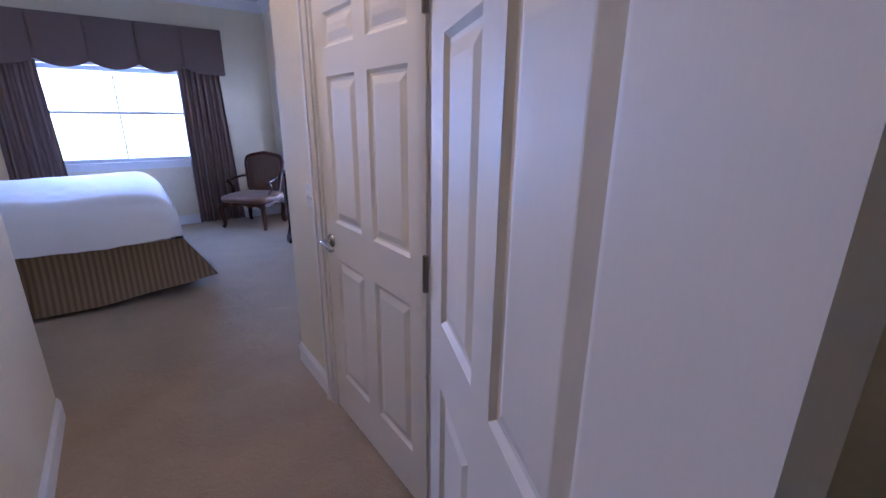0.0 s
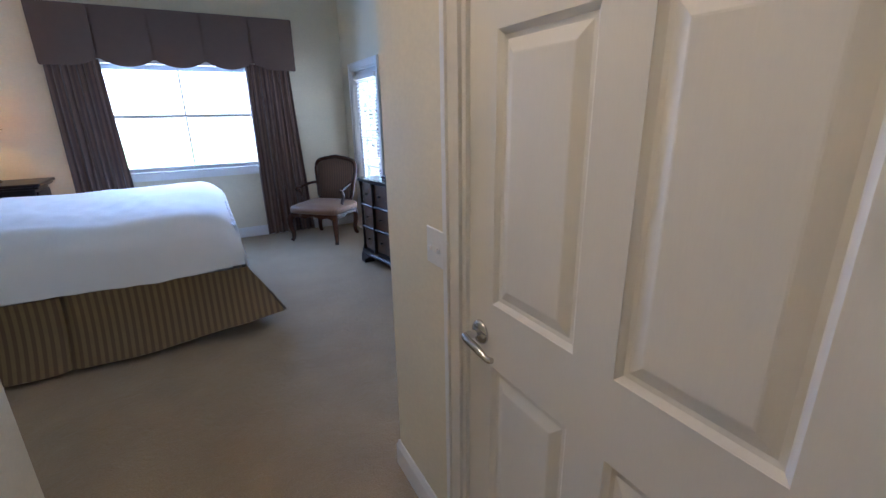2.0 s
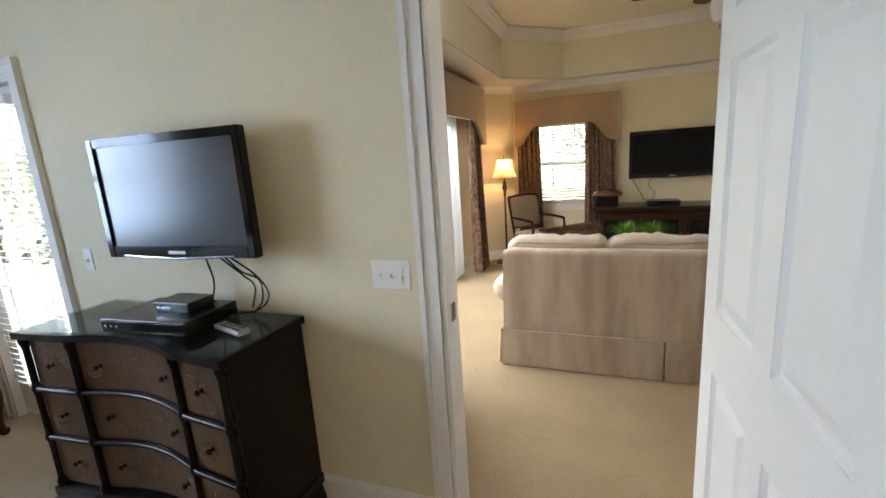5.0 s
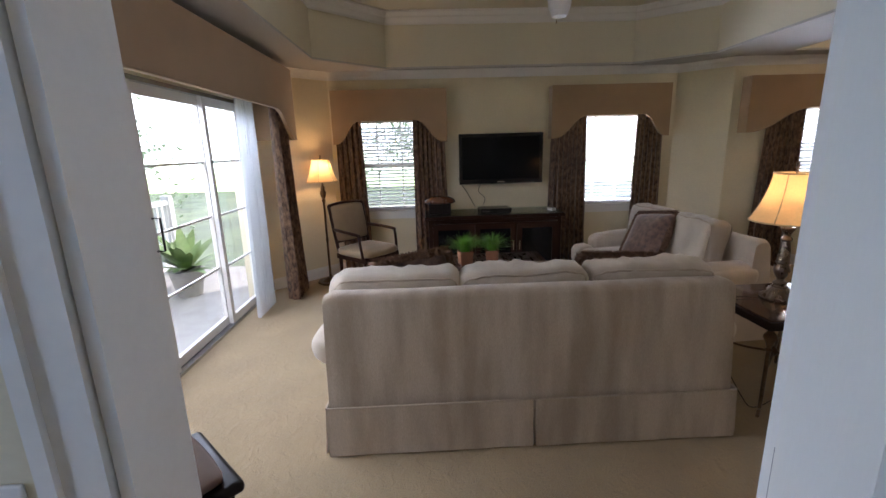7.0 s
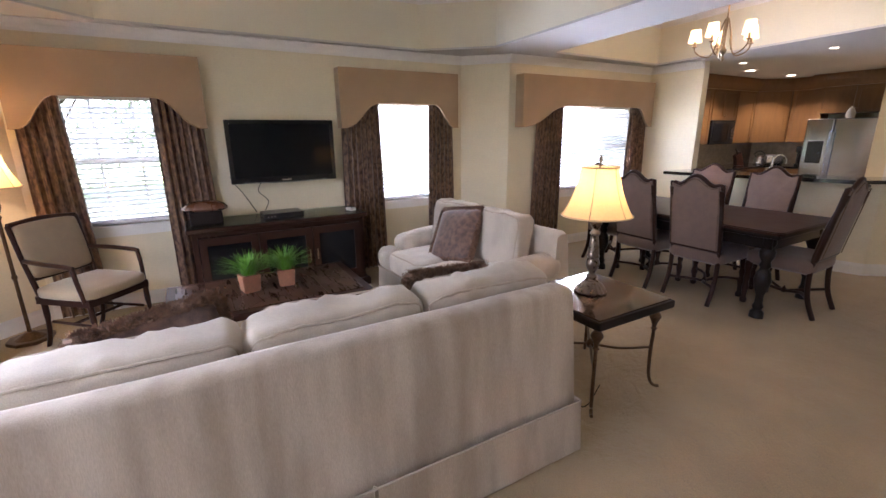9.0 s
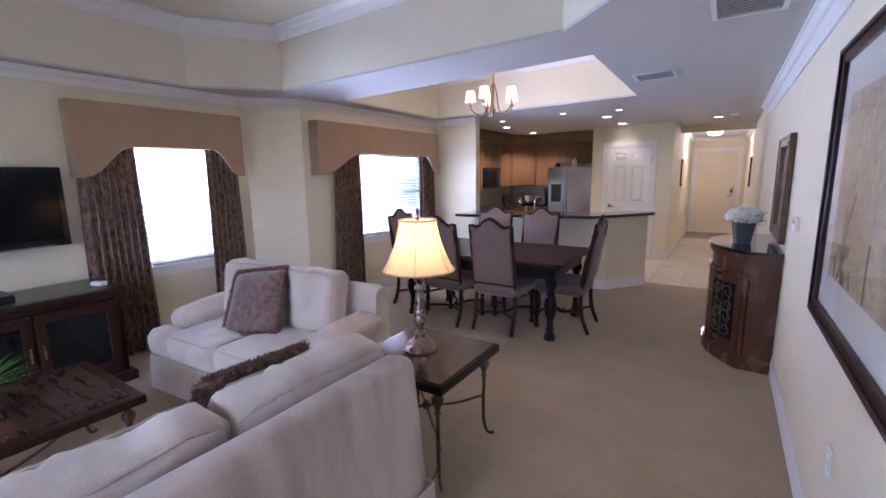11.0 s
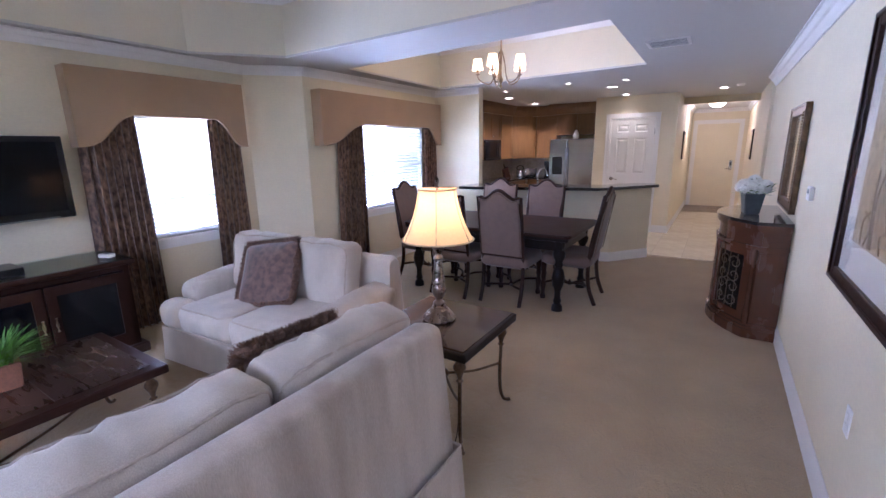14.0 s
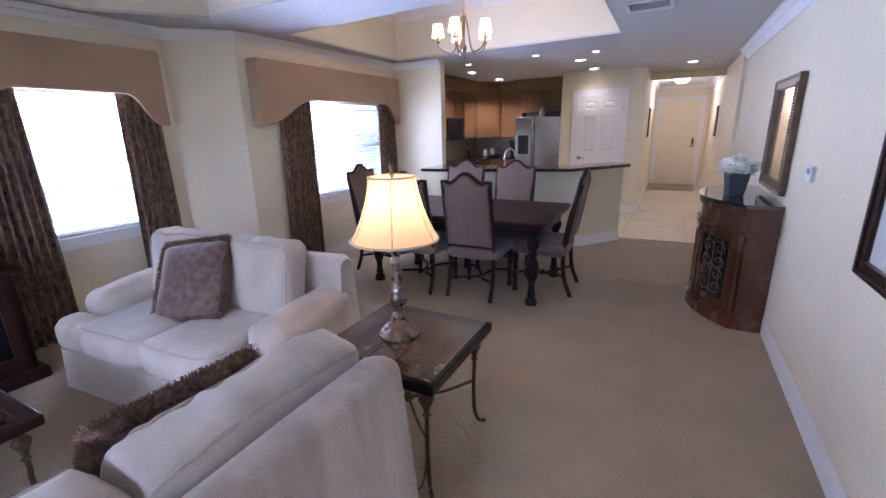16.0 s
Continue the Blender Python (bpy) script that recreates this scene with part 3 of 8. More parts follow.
def six_panel_door(name, w, m, label, h=2.03, t=0.036, st=0.115, wide=0.0, levers=(), hinges=(), latch=None):
    """A moulded six-panel door; local x from 0 (hinge) to w, y across its thickness, z up."""
    d = thing(name, label, "door", m)
    bm = bmesh.new()
    mid = 0.10
    pw = (w - 2 * st - mid) / 2
    xs = ((st, st + pw), (st + pw + mid, w - st))
    zs = ((0.24, 0.88), (1.06, 1.69), (1.80, 1.93))
    for a, b in ((0, st), (st + pw, st + pw + mid), (w - st, w + wide)):
        box(bm, a, -t / 2, 0.008, b, t / 2, h)
    for a, b in xs:
        for lo, hi in ((0.008, 0.24), (0.88, 1.06), (1.69, 1.80), (1.93, h)):
            box(bm, a, -t / 2, lo, b, t / 2, hi)
    part("frame", bm, DOORW, d)
    for a, b in xs:
        for lo, hi in zs:
            bm = bmesh.new()
            for s in (1, -1):
                rings = []
                for ins, dep in ((0.0, t / 2 - 0.001), (0.012, t / 2 - 0.010), (0.022, t / 2 - 0.011), (0.050, t / 2 - 0.002), (0.054, t / 2 - 0.0015)):
                    rings.append([bm.verts.new((x, s * dep, z)) for x, z in
                                  ((a + ins, lo + ins), (b - ins, lo + ins), (b - ins, hi - ins), (a + ins, hi - ins))])
                for p, q in zip(rings, rings[1:]):
                    for i in range(4):
                        j = (i + 1) % 4
                        bm.faces.new((p[i], p[j], q[j], q[i]))
                bm.faces.new(rings[-1])
            bmesh.ops.recalc_face_normals(bm, faces=list(bm.faces))
            part("panel", bm, DOORW, d)
    for side, point, x in levers:
        lever(d, x, side * t / 2, 0.96, side, point)
    for z, side in hinges:
        bm = bmesh.new()
        box(bm, -0.003, -t / 2 + 0.002, z - 0.045, 0.0005, t / 2 - 0.002, z + 0.045)
        tmp = [(0.008, z - 0.05), (0.008, z + 0.05)]
        lathe(bm, [(0.0005, z - 0.052), *tmp, (0.0005, z + 0.052)], 10, -0.004, side * (t / 2 + 0.014))
        part("hinge", bm, HINGE, d, "dull steel butt hinge")
    if latch:
        bm = bmesh.new()
        box(bm, w - 0.0005, -0.013, 0.93, w + 0.002, 0.013, 0.99)
        box(bm, w, -0.007, 0.95, w + 0.008, 0.007, 0.97)
        part("latch_plate", bm, CHROME, d, "nickel latch plate")
    return d


def basis(origin, ex):
    """A pose at origin with local x along the flat direction ex; local y is to its left."""
    ex = Vector((ex[0], ex[1], 0)).normalized()
    return Matrix.Translation(origin) @ Matrix.Rotation(math.atan2(ex.y, ex.x), 4, 'Z')


# closed door in the hall, hinged at y = 2.61, its hall face to -x (local y = left of +y = -x)
six_panel_door("door_hall", 0.88, basis((1.812, 2.61, 0), (0, 1)), "closed white six-panel door with a nickel lever",
               levers=((1, -1, 0.815),), hinges=((0.30, 1), (1.10, 1), (1.80, 1)))
# closet door standing ajar into the hall
AJ = radians(23.8)
six_panel_door("door_closet", 0.86, basis((1.656, 2.368, 0), (-math.sin(AJ), -math.cos(AJ))), "white six-panel door standing open along the hall wall",
               st=0.125, wide=0.045, levers=((-1, -1, 0.835), (1, -1, 0.835)), hinges=((0.30, -1), (1.14, -1), (1.80, -1)))
# the jamb post that carries it
bm = bmesh.new()
box(bm, 1.648, 2.378, 0, 1.775, 2.45, 2.1)
box(bm, 1.640, 2.40, 0, 1.648, 2.435, 2.1)
tagged(part("trim_jamb_closet", bm, WHITE), "white painted wooden door post", "trim", kind="structure")
# door to the living room, open against the alcove wall
six_panel_door("door_living", 0.88, basis((3.04, 4.258, 0), (-1.0, -0.04)), "open white six-panel door with nickel levers",
               levers=((1, -1, 0.82), (-1, -1, 0.82)), hinges=((0.30, 1), (1.10, 1), (1.80, 1)), latch=1)


def switch_plate(m, n, style, label):
    """A wall plate with n switches; local x along the wall, y out of it, z up."""
    d = thing("light_switch", label, "light switch", m)
    w = 0.07 + 0.046 * (n - 1)
    bm = bbox(-w / 2, 0, -0.058, w / 2, 0.006, 0.058, 0.003, 2)
    part("plate", bm, PLATE, d)
    for i in range(n):
        x = (i - (n - 1) / 2) * 0.046
        bm = bmesh.new()
        if style[i] == 't':
            box(bm, x - 0.005, 0.006, -0.011, x + 0.005, 0.017, 0.002, pose(0, 0, 0, 0))
            box(bm, x - 0.007, 0.0055, -0.014, x + 0.007, 0.008, 0.014)
        elif style[i] == 'r':
            box(bm, x - 0.016, 0.006, -0.033, x + 0.016, 0.009, 0.033)
        else:
            box(bm, x - 0.004, 0.006, -0.03, x + 0.004, 0.009, 0.03)
            box(bm, x - 0.004, 0.006, -0.012, x + 0.004, 0.014, -0.004)
        part("toggle", bm, PLATE, d)
        for z in (-0.042, 0.042):
            bm = bmesh.new()
            lathe(bm, [(0.0005, 0), (0.003, 0), (0.0028, 0.001), (0.0005, 0.0012)], 8)
            bmesh.ops.transform(bm, matrix=pose(x, 0.006, z, -90), verts=list(bm.verts))
            part("screw", bm, PLATE, d)
    return d


def faces(axis_dir, p):
    """Pose of a wall fixture at p whose outward way is axis_dir ('+x', '-x', '+y', '-y')."""
    rz = {'+y': 0, '-x': 90, '-y': 180, '+x': -90}[axis_dir]
    return pose(*p, 0, 0, rz)


switch_plate(faces('-x', (1.79, 3.66, 1.137)), 2, "tt", "white double toggle switch plate on cream wall")
switch_plate(faces('-x', (3.05, 5.31, 1.088)), 3, "stt", "white three-gang switch plate beside the door")
switch_plate(faces('-x', (3.05, 7.09, 1.11)), 1, "t", "white single switch plate near the french door")
bm = bmesh.new()
box(bm, 3.085, 5.088, 0.90, 3.125, 5.0925, 0.97)
tagged(part("strike_plate", bm, CHROME), "nickel strike plate in the door jamb", "strike plate")


# ---- windows ----
def window_unit(name, axis, a0, a1, z0, z1, face, out, cols, rows_, sash=True, label="", depth=0.13):
    """A framed window in an opening. face: the inner wall face, out: way to the outside (+-1 along the other axis)."""
    w = thing(name, label or "white framed window", "window", kind="structure")

    def put(bm, p, q, lo, hi, f0, f1):
        f0, f1 = sorted((face + out * f0, face + out * f1))
        if axis == 'y':
            box(bm, f0, p, lo, f1, q, hi)
        else:
            box(bm, p, f0, lo, q, f1, hi)
    fw = 0.045
    for nm, args in (("window_frame", (a0, a0 + fw, z0, z1)), ("window_frame", (a1 - fw, a1, z0, z1)),
                     ("window_frame", (a0 + fw, a1 - fw, z0, z0 + fw)), ("window_frame", (a0 + fw, a1 - fw, z1 - fw, z1))):
        bm = bmesh.new()
        put(bm, *args, 0.07, 0.12)
        part(nm, bm, WHITE, w)
    bm = bmesh.new()
    if sash:
        zm = (z0 + z1) / 2
        put(bm, a0 + fw, a1 - fw, zm - 0.02, zm + 0.02, 0.075, 0.115)
    for i in range(1, cols):
        a = a0 + (a1 - a0) * i / cols
        put(bm, a - 0.010, a + 0.010, z0 + fw, z1 - fw, 0.085, 0.105)
    for j in range(1, rows_):
        z = z0 + (z1 - z0) * j / rows_
        put(bm, a0 + fw, a1 - fw, z - 0.010, z + 0.010, 0.083, 0.107)
    if bm.verts:
        part("muntin", bm, WHITE, w)
    else:
        bm.free()
    bm = bmesh.new()
    put(bm, a0 + fw, a1 - fw, z0 + fw, z1 - fw, 0.094, 0.098)
    g = part("pane", bm, PANE, w)
    g.visible_shadow = False
    bm = bmesh.new()
    put(bm, a0 - 0.05, a1 + 0.05, z0 - 0.028, z0, -0.03, 0.07)
    put(bm, a0 - 0.04, a1 + 0.04, z0 - 0.10, z0 - 0.028, -0.014, -0.001)
    part("window_sill", bm, WHITE, w, "white painted sill with apron")
    return w


def blinds(name, axis, a0, a1, z0, z1, plane, tilt, label, pitch=0.042, width=0.046):
    d = thing(name, label, "blind")
    bm = bmesh.new()
    L = a1 - a0
    n = 4
    for i in range(n):
        t0, t1 = -width / 2 + width * i / n, -width / 2 + width * (i + 1) / n
        h0, h1 = 0.004 * (1 - (2 * i / n - 1) ** 2), 0.004 * (1 - (2 * (i + 1) / n - 1) ** 2)
        vs = [bm.verts.new(p) for p in ((-L / 2, t0, h0), (L / 2, t0, h0), (L / 2, t1, h1), (-L / 2, t1, h1))]
        bm.faces.new(vs)
    bmesh.ops.remove_doubles(bm, verts=list(bm.verts), dist=1e-5)
    bmesh.ops.solidify(bm, geom=list(bm.faces), thickness=0.002)
    first = part("slat", bm, SLAT, d)
    ang = 0 if axis == 'x' else 90
    c = (a0 + a1) / 2

    def at(z):
        p = (plane, c, z) if axis == 'y' else (c, plane, z)
        return pose(*p, 0, 0, ang) @ pose(0, 0, 0, tilt, 0, 0)
    count = int((z1 - 0.06 - z0) / pitch)
    first.matrix_local = at(z0 + 0.02)
    for k in range(1, count):
        share("slat", first.data, d, at(z0 + 0.02 + k * pitch))
    bm = bmesh.new()
    if axis == 'y':
        box(bm, plane - 0.025, a0, z1 - 0.05, plane + 0.025, a1, z1)
    else:
        box(bm, a0, plane - 0.025, z1 - 0.05, a1, plane + 0.025, z1)
    part("head_rail", bm, WHITE, d)
    for f in (0.15, 0.85):
        bm = bmesh.new()
        a = a0 + (a1 - a0) * f
        p = (plane - 0.026, a) if axis == 'y' else (a, plane - 0.026)
        tube(bm, [(p[0], p[1], z0), (p[0], p[1], z1 - 0.05)], 0.0012, 5)
        part("cord", bm, WHITE, d)
    return d


window_unit("window_bedroom", 'x', 0.36, 1.92, 0.92, 2.16, 8.65, 1, 2, 2, True, "bright double bedroom window with white frame")
window_unit("window_a", 'y', 4.70, 5.60, 0.78, 1.90, 8.02, 1, 3, 3, True, "white framed living room window with muntins")
window_unit("window_b", 'y', 1.97, 2.87, 0.78, 1.90, 8.02, 1, 3, 3, True, "white framed living room window with muntins")
window_unit("window_c", 'y', -1.12, 0.50, 0.78, 1.90, 7.60, 1, 2, 2, True, "wide white framed dining window")
blinds("window_blind", 'y', 4.72, 5.58, 0.80, 1.90, 8.055, 27, "open white slatted blind in the window")
blinds("window_blind", 'y', 1.99, 2.85, 0.80, 1.90, 8.055, 30, "open white slatted blind in the window")
blinds("window_blind", 'y', -1.10, 0.48, 0.80, 1.90, 7.635, 34, "open white slatted blind in the dining window")
blinds("window_blind", 'x', 0.40, 1.88, 2.02, 2.15, 8.69, 20, "raised white blind at the bedroom window", pitch=0.012)

# french door to the balcony, with its blind
fd = thing("door_french", "white glazed french door with muntins", "door", kind="structure")
for a, b, lo, hi in ((7.39, 7.49, 0.01, 2.03), (8.11, 8.21, 0.01, 2.03), (7.49, 8.11, 0.01, 0.22), (7.49, 8.11, 1.92, 2.03)):
    bm = bbox(3.09, a, lo, 3.13, b, hi, 0.003, 1)
    part("door_stile", bm, WHITE, fd)
bm = bmesh.new()
for i in (1, 2):
    y = 7.49 + 0.62 * i / 3
    box(bm, 3.098, y - 0.009, 0.22, 3.122, y + 0.009, 1.92)
for j in range(1, 5):
    z = 0.22 + 1.70 * j / 5
    box(bm, 3.099, 7.49, z - 0.009, 3.121, 8.11, z + 0.009)
part("muntin", bm, WHITE, fd)
bm = bmesh.new()
box(bm, 3.108, 7.49, 0.22, 3.112, 8.11, 1.92)
part("pane", bm, PANE, fd).visible_shadow = False
blinds("door_blind", 'y', 7.46, 8.14, 0.24, 1.98, 3.062, 30, "white slatted blind on the french door", pitch=0.04, width=0.036)

# ---- structure: living room, kitchen and entry ----
wall("wall_living_west", 'y', -2.99, 3.92, 3.05, 3.16, 0, TOP, label="cream painted plaster wall of the living room")
wall("wall_living_west_end", 'y', 8.78, 8.9, 3.05, 3.16, 0, BC)
wall("wall_living_north", 'x', 3.16, 7.36, 6.50, 6.63, 0, TOP, [(3.75, 7.0, 0, 2.03)])
wall("wall_tv", 'y', 1.62, 5.84, 8.02, 8.15, 0, TOP, [(4.70, 5.60, 0.78, 1.90), (1.97, 2.87, 0.78, 1.90)])
wall("wall_dining", 'y', -1.42, 1.20, 7.60, 7.73, 0, TOP, [(-1.12, 0.50, 0.78, 1.90)])
wall("wall_return", 'x', 6.82, 7.73, -1.54, -1.42, 0, TOP)
for nm, p, q in (("wall_angle_north", (8.02, 5.84), (7.36, 6.50)), ("wall_angle_south", (7.60, 1.20), (8.02, 1.62))):
    bm = bmesh.new()
    d = Vector((q[0] - p[0], q[1] - p[1])).normalized()
    nrm = Vector((d.y, -d.x)) * 0.12
    prism(bm, [p, q, (q[0] + nrm.x, q[1] + nrm.y), (p[0] + nrm.x, p[1] + nrm.y)], 0, TOP)
    tagged(part(nm, bm, WALL), "cream painted angled wall", "wall", kind="structure")
wall("wall_kitchen_east", 'y', -5.4, -1.54, 7.93, 8.05, 0, SOF)
wall("wall_kitchen_south", 'x', 5.76, 7.93, -5.40, -5.28, 0, SOF)
wall("wall_pantry", 'x', 4.39, 5.76, -4.22, -4.10, 0, SOF, [(4.72, 5.48, 0, 2.05)])
wall("wall_pantry_side", 'y', -5.28, -4.22, 5.66, 5.76, 0, SOF)
wall("wall_pantry_back", 'x', 4.51, 5.66, -5.0, -4.9, 0, SOF)
wall("wall_entry_east", 'y', -8.6, -4.22, 4.39, 4.51, 0, SOF)
wall("wall_entry_south", 'x', 3.05, 4.51, -8.72, -8.60, 0, SOF)
wall("wall_entry_west", 'y', -8.6, -2.99, 3.09, 3.20, 0, SOF)
bm = bmesh.new()
box(bm, 3.20, -5.35, 2.31, 4.39, -5.2, SOF)
tagged(part("wall_header", bm, WALL), "cream painted header over the entry hall", "wall", kind="structure")

OCT = [(7.87, 2.25), (7.87, 5.12), (7.22, 5.80), (4.50, 5.80), (3.86, 5.16), (3.86, 2.36), (4.48, 1.74), (7.34, 1.60)]
DTR = [(7.28, 0.82), (4.46, 1.11), (4.49, -0.94), (7.36, -1.20)]


def soffit(name, outer, holes, z0, z1, material):
    """A flat slab with polygon holes, by triangulating its outline."""
    bm = bmesh.new()
    edges = []
    for poly in [outer, *holes]:
        vs = [bm.verts.new((x, y, z0)) for x, y in poly]
        edges += [bm.edges.new((vs[i], vs[(i + 1) % len(vs)])) for i in range(len(vs))]
    bmesh.ops.triangle_fill(bm, use_beauty=True, use_dissolve=False, edges=edges)
    r = bmesh.ops.extrude_face_region(bm, geom=list(bm.faces))
    bmesh.ops.translate(bm, verts=[v for v in r["geom"] if isinstance(v, bmesh.types.BMVert)], vec=(0, 0, z1 - z0))
    bmesh.ops.recalc_face_normals(bm, faces=list(bm.faces))
    return tagged(part(name, bm, material), "white painted soffit ceiling with a tray recess", "ceiling", kind="structure")


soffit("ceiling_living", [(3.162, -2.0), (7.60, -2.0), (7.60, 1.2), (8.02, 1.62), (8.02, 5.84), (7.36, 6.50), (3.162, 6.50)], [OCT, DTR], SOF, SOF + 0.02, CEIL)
bm = bmesh.new()
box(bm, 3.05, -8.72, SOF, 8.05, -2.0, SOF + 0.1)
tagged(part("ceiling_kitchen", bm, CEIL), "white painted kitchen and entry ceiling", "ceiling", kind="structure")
for nm, poly, up in (("ceiling_tray_living", OCT, TOP), ("ceiling_tray_dining", DTR, TOP)):
    bm = bmesh.new()
    n = len(poly)
    for i in range(n):
        a, b = Vector(poly[i]), Vector(poly[(i + 1) % n])
        d = (b - a).normalized()
        o = Vector((d.y, -d.x)) * 0.06
        prism(bm, [(a.x, a.y), (b.x, b.y), (b.x + o.x, b.y + o.y), (a.x + o.x, a.y + o.y)], SOF + 0.021, up - 0.001)
    tagged(part(nm, bm, TRAY), "pale yellow sides of the tray ceiling", "ceiling", kind="structure")
    bm = bmesh.new()
    xs, ys = [p[0] for p in poly], [p[1] for p in poly]
    box(bm, min(xs) - 0.1, min(ys) - 0.1, up, max(xs) + 0.1, max(ys) + 0.1, up + 0.08)
    tagged(part(nm + "_top", bm, TRAY), "pale yellow top of the tray ceiling", "ceiling", kind="structure")
    bm = bmesh.new()
    pts = poly
    area = sum(pts[i][0] * pts[(i + 1) % n][1] - pts[(i + 1) % n][0] * pts[i][1] for i in range(n))
    run_profile(bm, pts if area > 0 else pts[::-1], crown_prof(up, 0.10, 0.13), closed=True)
    tagged(part("trim_crown_tray", bm, WHITE), "white crown moulding in the tray", "trim", kind="structure")

run("trim_crown_living", [(3.16, 6.50), (3.16, -2.99)], crown_prof(SOF), "white crown moulding along the living room wall")
run("trim_crown_living_far", [(6.82, -1.42), (7.60, -1.42), (7.60, 1.20), (8.02, 1.62), (8.02, 5.84), (7.36, 6.50), (3.16, 6.50)],
    crown_prof(SOF, 0.075, 0.09), "white crown moulding along the window walls")
run("trim_crown_entry", [(4.39, -5.36), (4.39, -8.6)][::-1], crown_prof(SOF, 0.07, 0.09), "white crown moulding in the entry")
run("trim_crown_entry_end", [(4.39, -8.6), (3.20, -8.6), (3.20, -5.36)][::-1], crown_prof(SOF, 0.07, 0.09), "white crown moulding in the entry")
for pts in ([(3.16, 4.07), (3.16, -2.99)], [(3.16, 6.50), (3.16, 5.19)],
            [(6.82, -1.42), (7.60, -1.42), (7.60, 1.20), (8.02, 1.62), (8.02, 5.84), (7.36, 6.50), (7.05, 6.50)],
            [(4.39, -8.6), (4.39, -4.10), (4.64, -4.10)], [(5.56, -4.10), (5.76, -4.10)],
            [(3.20, -2.99), (3.20, -8.6)]):
    run("baseboard", pts, BASE_PROF, "white painted wooden baseboard", "baseboard")

casing("trim_casing_pantry", 'x', 4.72, 5.48, -4.10, 1, 2.05, 0.075)
six_panel_door("door_pantry", 0.74, basis((4.73, -4.13, 0), (1, 0)), "closed white six-panel pantry door", hinges=((0.35, 1), (1.8, 1)), levers=((1, -1, 0.68),))
casing("trim_casing_entry", 'x', 3.36, 4.28, -8.60, 1, 2.08, 0.08)
ed = six_panel_door("door_entry", 0.88, basis((4.26, -8.63, 0), (-1, 0)), "closed white six-panel entry door with electronic lock")
bm = bbox(0.76, -0.035, 0.93, 0.83, -0.018, 1.17, 0.006, 2)
part("lock_body", bm, CHROME, ed, "nickel electronic lock body")
bm = bbox(0.775, -0.040, 1.04, 0.815, -0.034, 1.12, 0.003, 1)
part("lock_reader", bm, BLACKP, ed, "black card reader")
lever(ed, 0.795, -0.03, 0.97, -1, -1)

# knee wall and bar counter between dining room and kitchen
bm = bmesh.new()
K = [(6.82, -1.06), (4.86, -1.52), (4.45, -2.05), (4.57, -2.14), (4.94, -1.66), (6.82, -1.22)]
prism(bm, K, 0, 0.995)
tagged(part("wall_knee", bm, WALL), "low cream knee wall under the bar counter", "wall", kind="structure")
run("baseboard", [(4.45, -2.05), (4.86, -1.52), (6.82, -1.06)], BASE_PROF, "white painted wooden baseboard", "baseboard")
bar = thing("bar_counter", "polished dark granite bar counter top", "counter")
bm = bmesh.new()
prism(bm, [(6.80, -0.76), (6.60, -0.77), (4.96, -1.17), (4.36, -2.02), (4.40, -2.20), (4.66, -2.24), (5.02, -1.74), (6.80, -1.32)], 0.997, 1.035)
bmesh.ops.bevel(bm, geom=list(bm.edges), offset=0.006, segments=2, affect='EDGES')
part("slab", bm, GRANITE, bar)

# floor tiles
S, G = 0.405, 0.006
bm = bmesh.new()
box(bm, -S / 2 + G / 2, -S / 2 + G / 2, -0.004, S / 2 - G / 2, S / 2 - G / 2, 0.002)
tile_first = part("tile", bm, TILE, tile_floor)
cells = [(3.20 + S * (i + 0.5), -2.18 - S * (j + 0.5)) for i in range(12) for j in range(16)
         if (i < 3 or j < 8) and not (i >= 3 and j >= 5 and i < 7)]
tile_first.matrix_local = pose(*cells[0], 0)
for c in cells[1:]:
    share("tile", tile_first.data, tile_floor, pose(*c, 0))
bm = bmesh.new()
box(bm, 3.16, -2.20, -0.003, 4.5, -2.165, 0.006)
tagged(part("trim_threshold", bm, GROUT), "thin strip between carpet and tile", "trim", kind="structure")


# ---- bedroom things ----
def pleated(name, axis, a0, a1, z0, z1, plane, out, material, parent, folds=7, amp=0.035, flare=0.0, shift=0.0, seed=1):
    """A hanging curtain panel with uneven folds; it spans a0 to a1 at the top and drifts and flares towards the floor."""
    rnd = random.Random(seed)
    ph = [rnd.uniform(-0.5, 0.5) for _ in range(folds + 1)]
    bm = bmesh.new()

    def fn(u, v):
        z = z1 + (z0 - z1) * v
        a = a0 + (a1 - a0) * u
        a = a + (u - 0.5) * flare * v + shift * v ** 1.5
        k = u * folds
        i0 = min(int(k), folds - 1)
        g = k - i0
        g = g * g * (3 - 2 * g)
        pk = ph[i0] * (1 - g) + ph[i0 + 1] * g
        w = math.sin(2 * math.pi * (k + 0.25 * pk * v)) * amp * (0.55 + 0.45 * v)
        w += 0.3 * amp * math.sin(2 * math.pi * k * 2 + pk * 4)
        a += 0.012 * math.cos(2 * math.pi * k) * (0.5 + v)
        p = plane - out * (amp + w)
        return (p, a, z) if axis == 'y' else (a, p, z)
    sheet(bm, fn, folds * 10, 14, 0.004)
    return part(name, bm, material, parent, smooth=True)


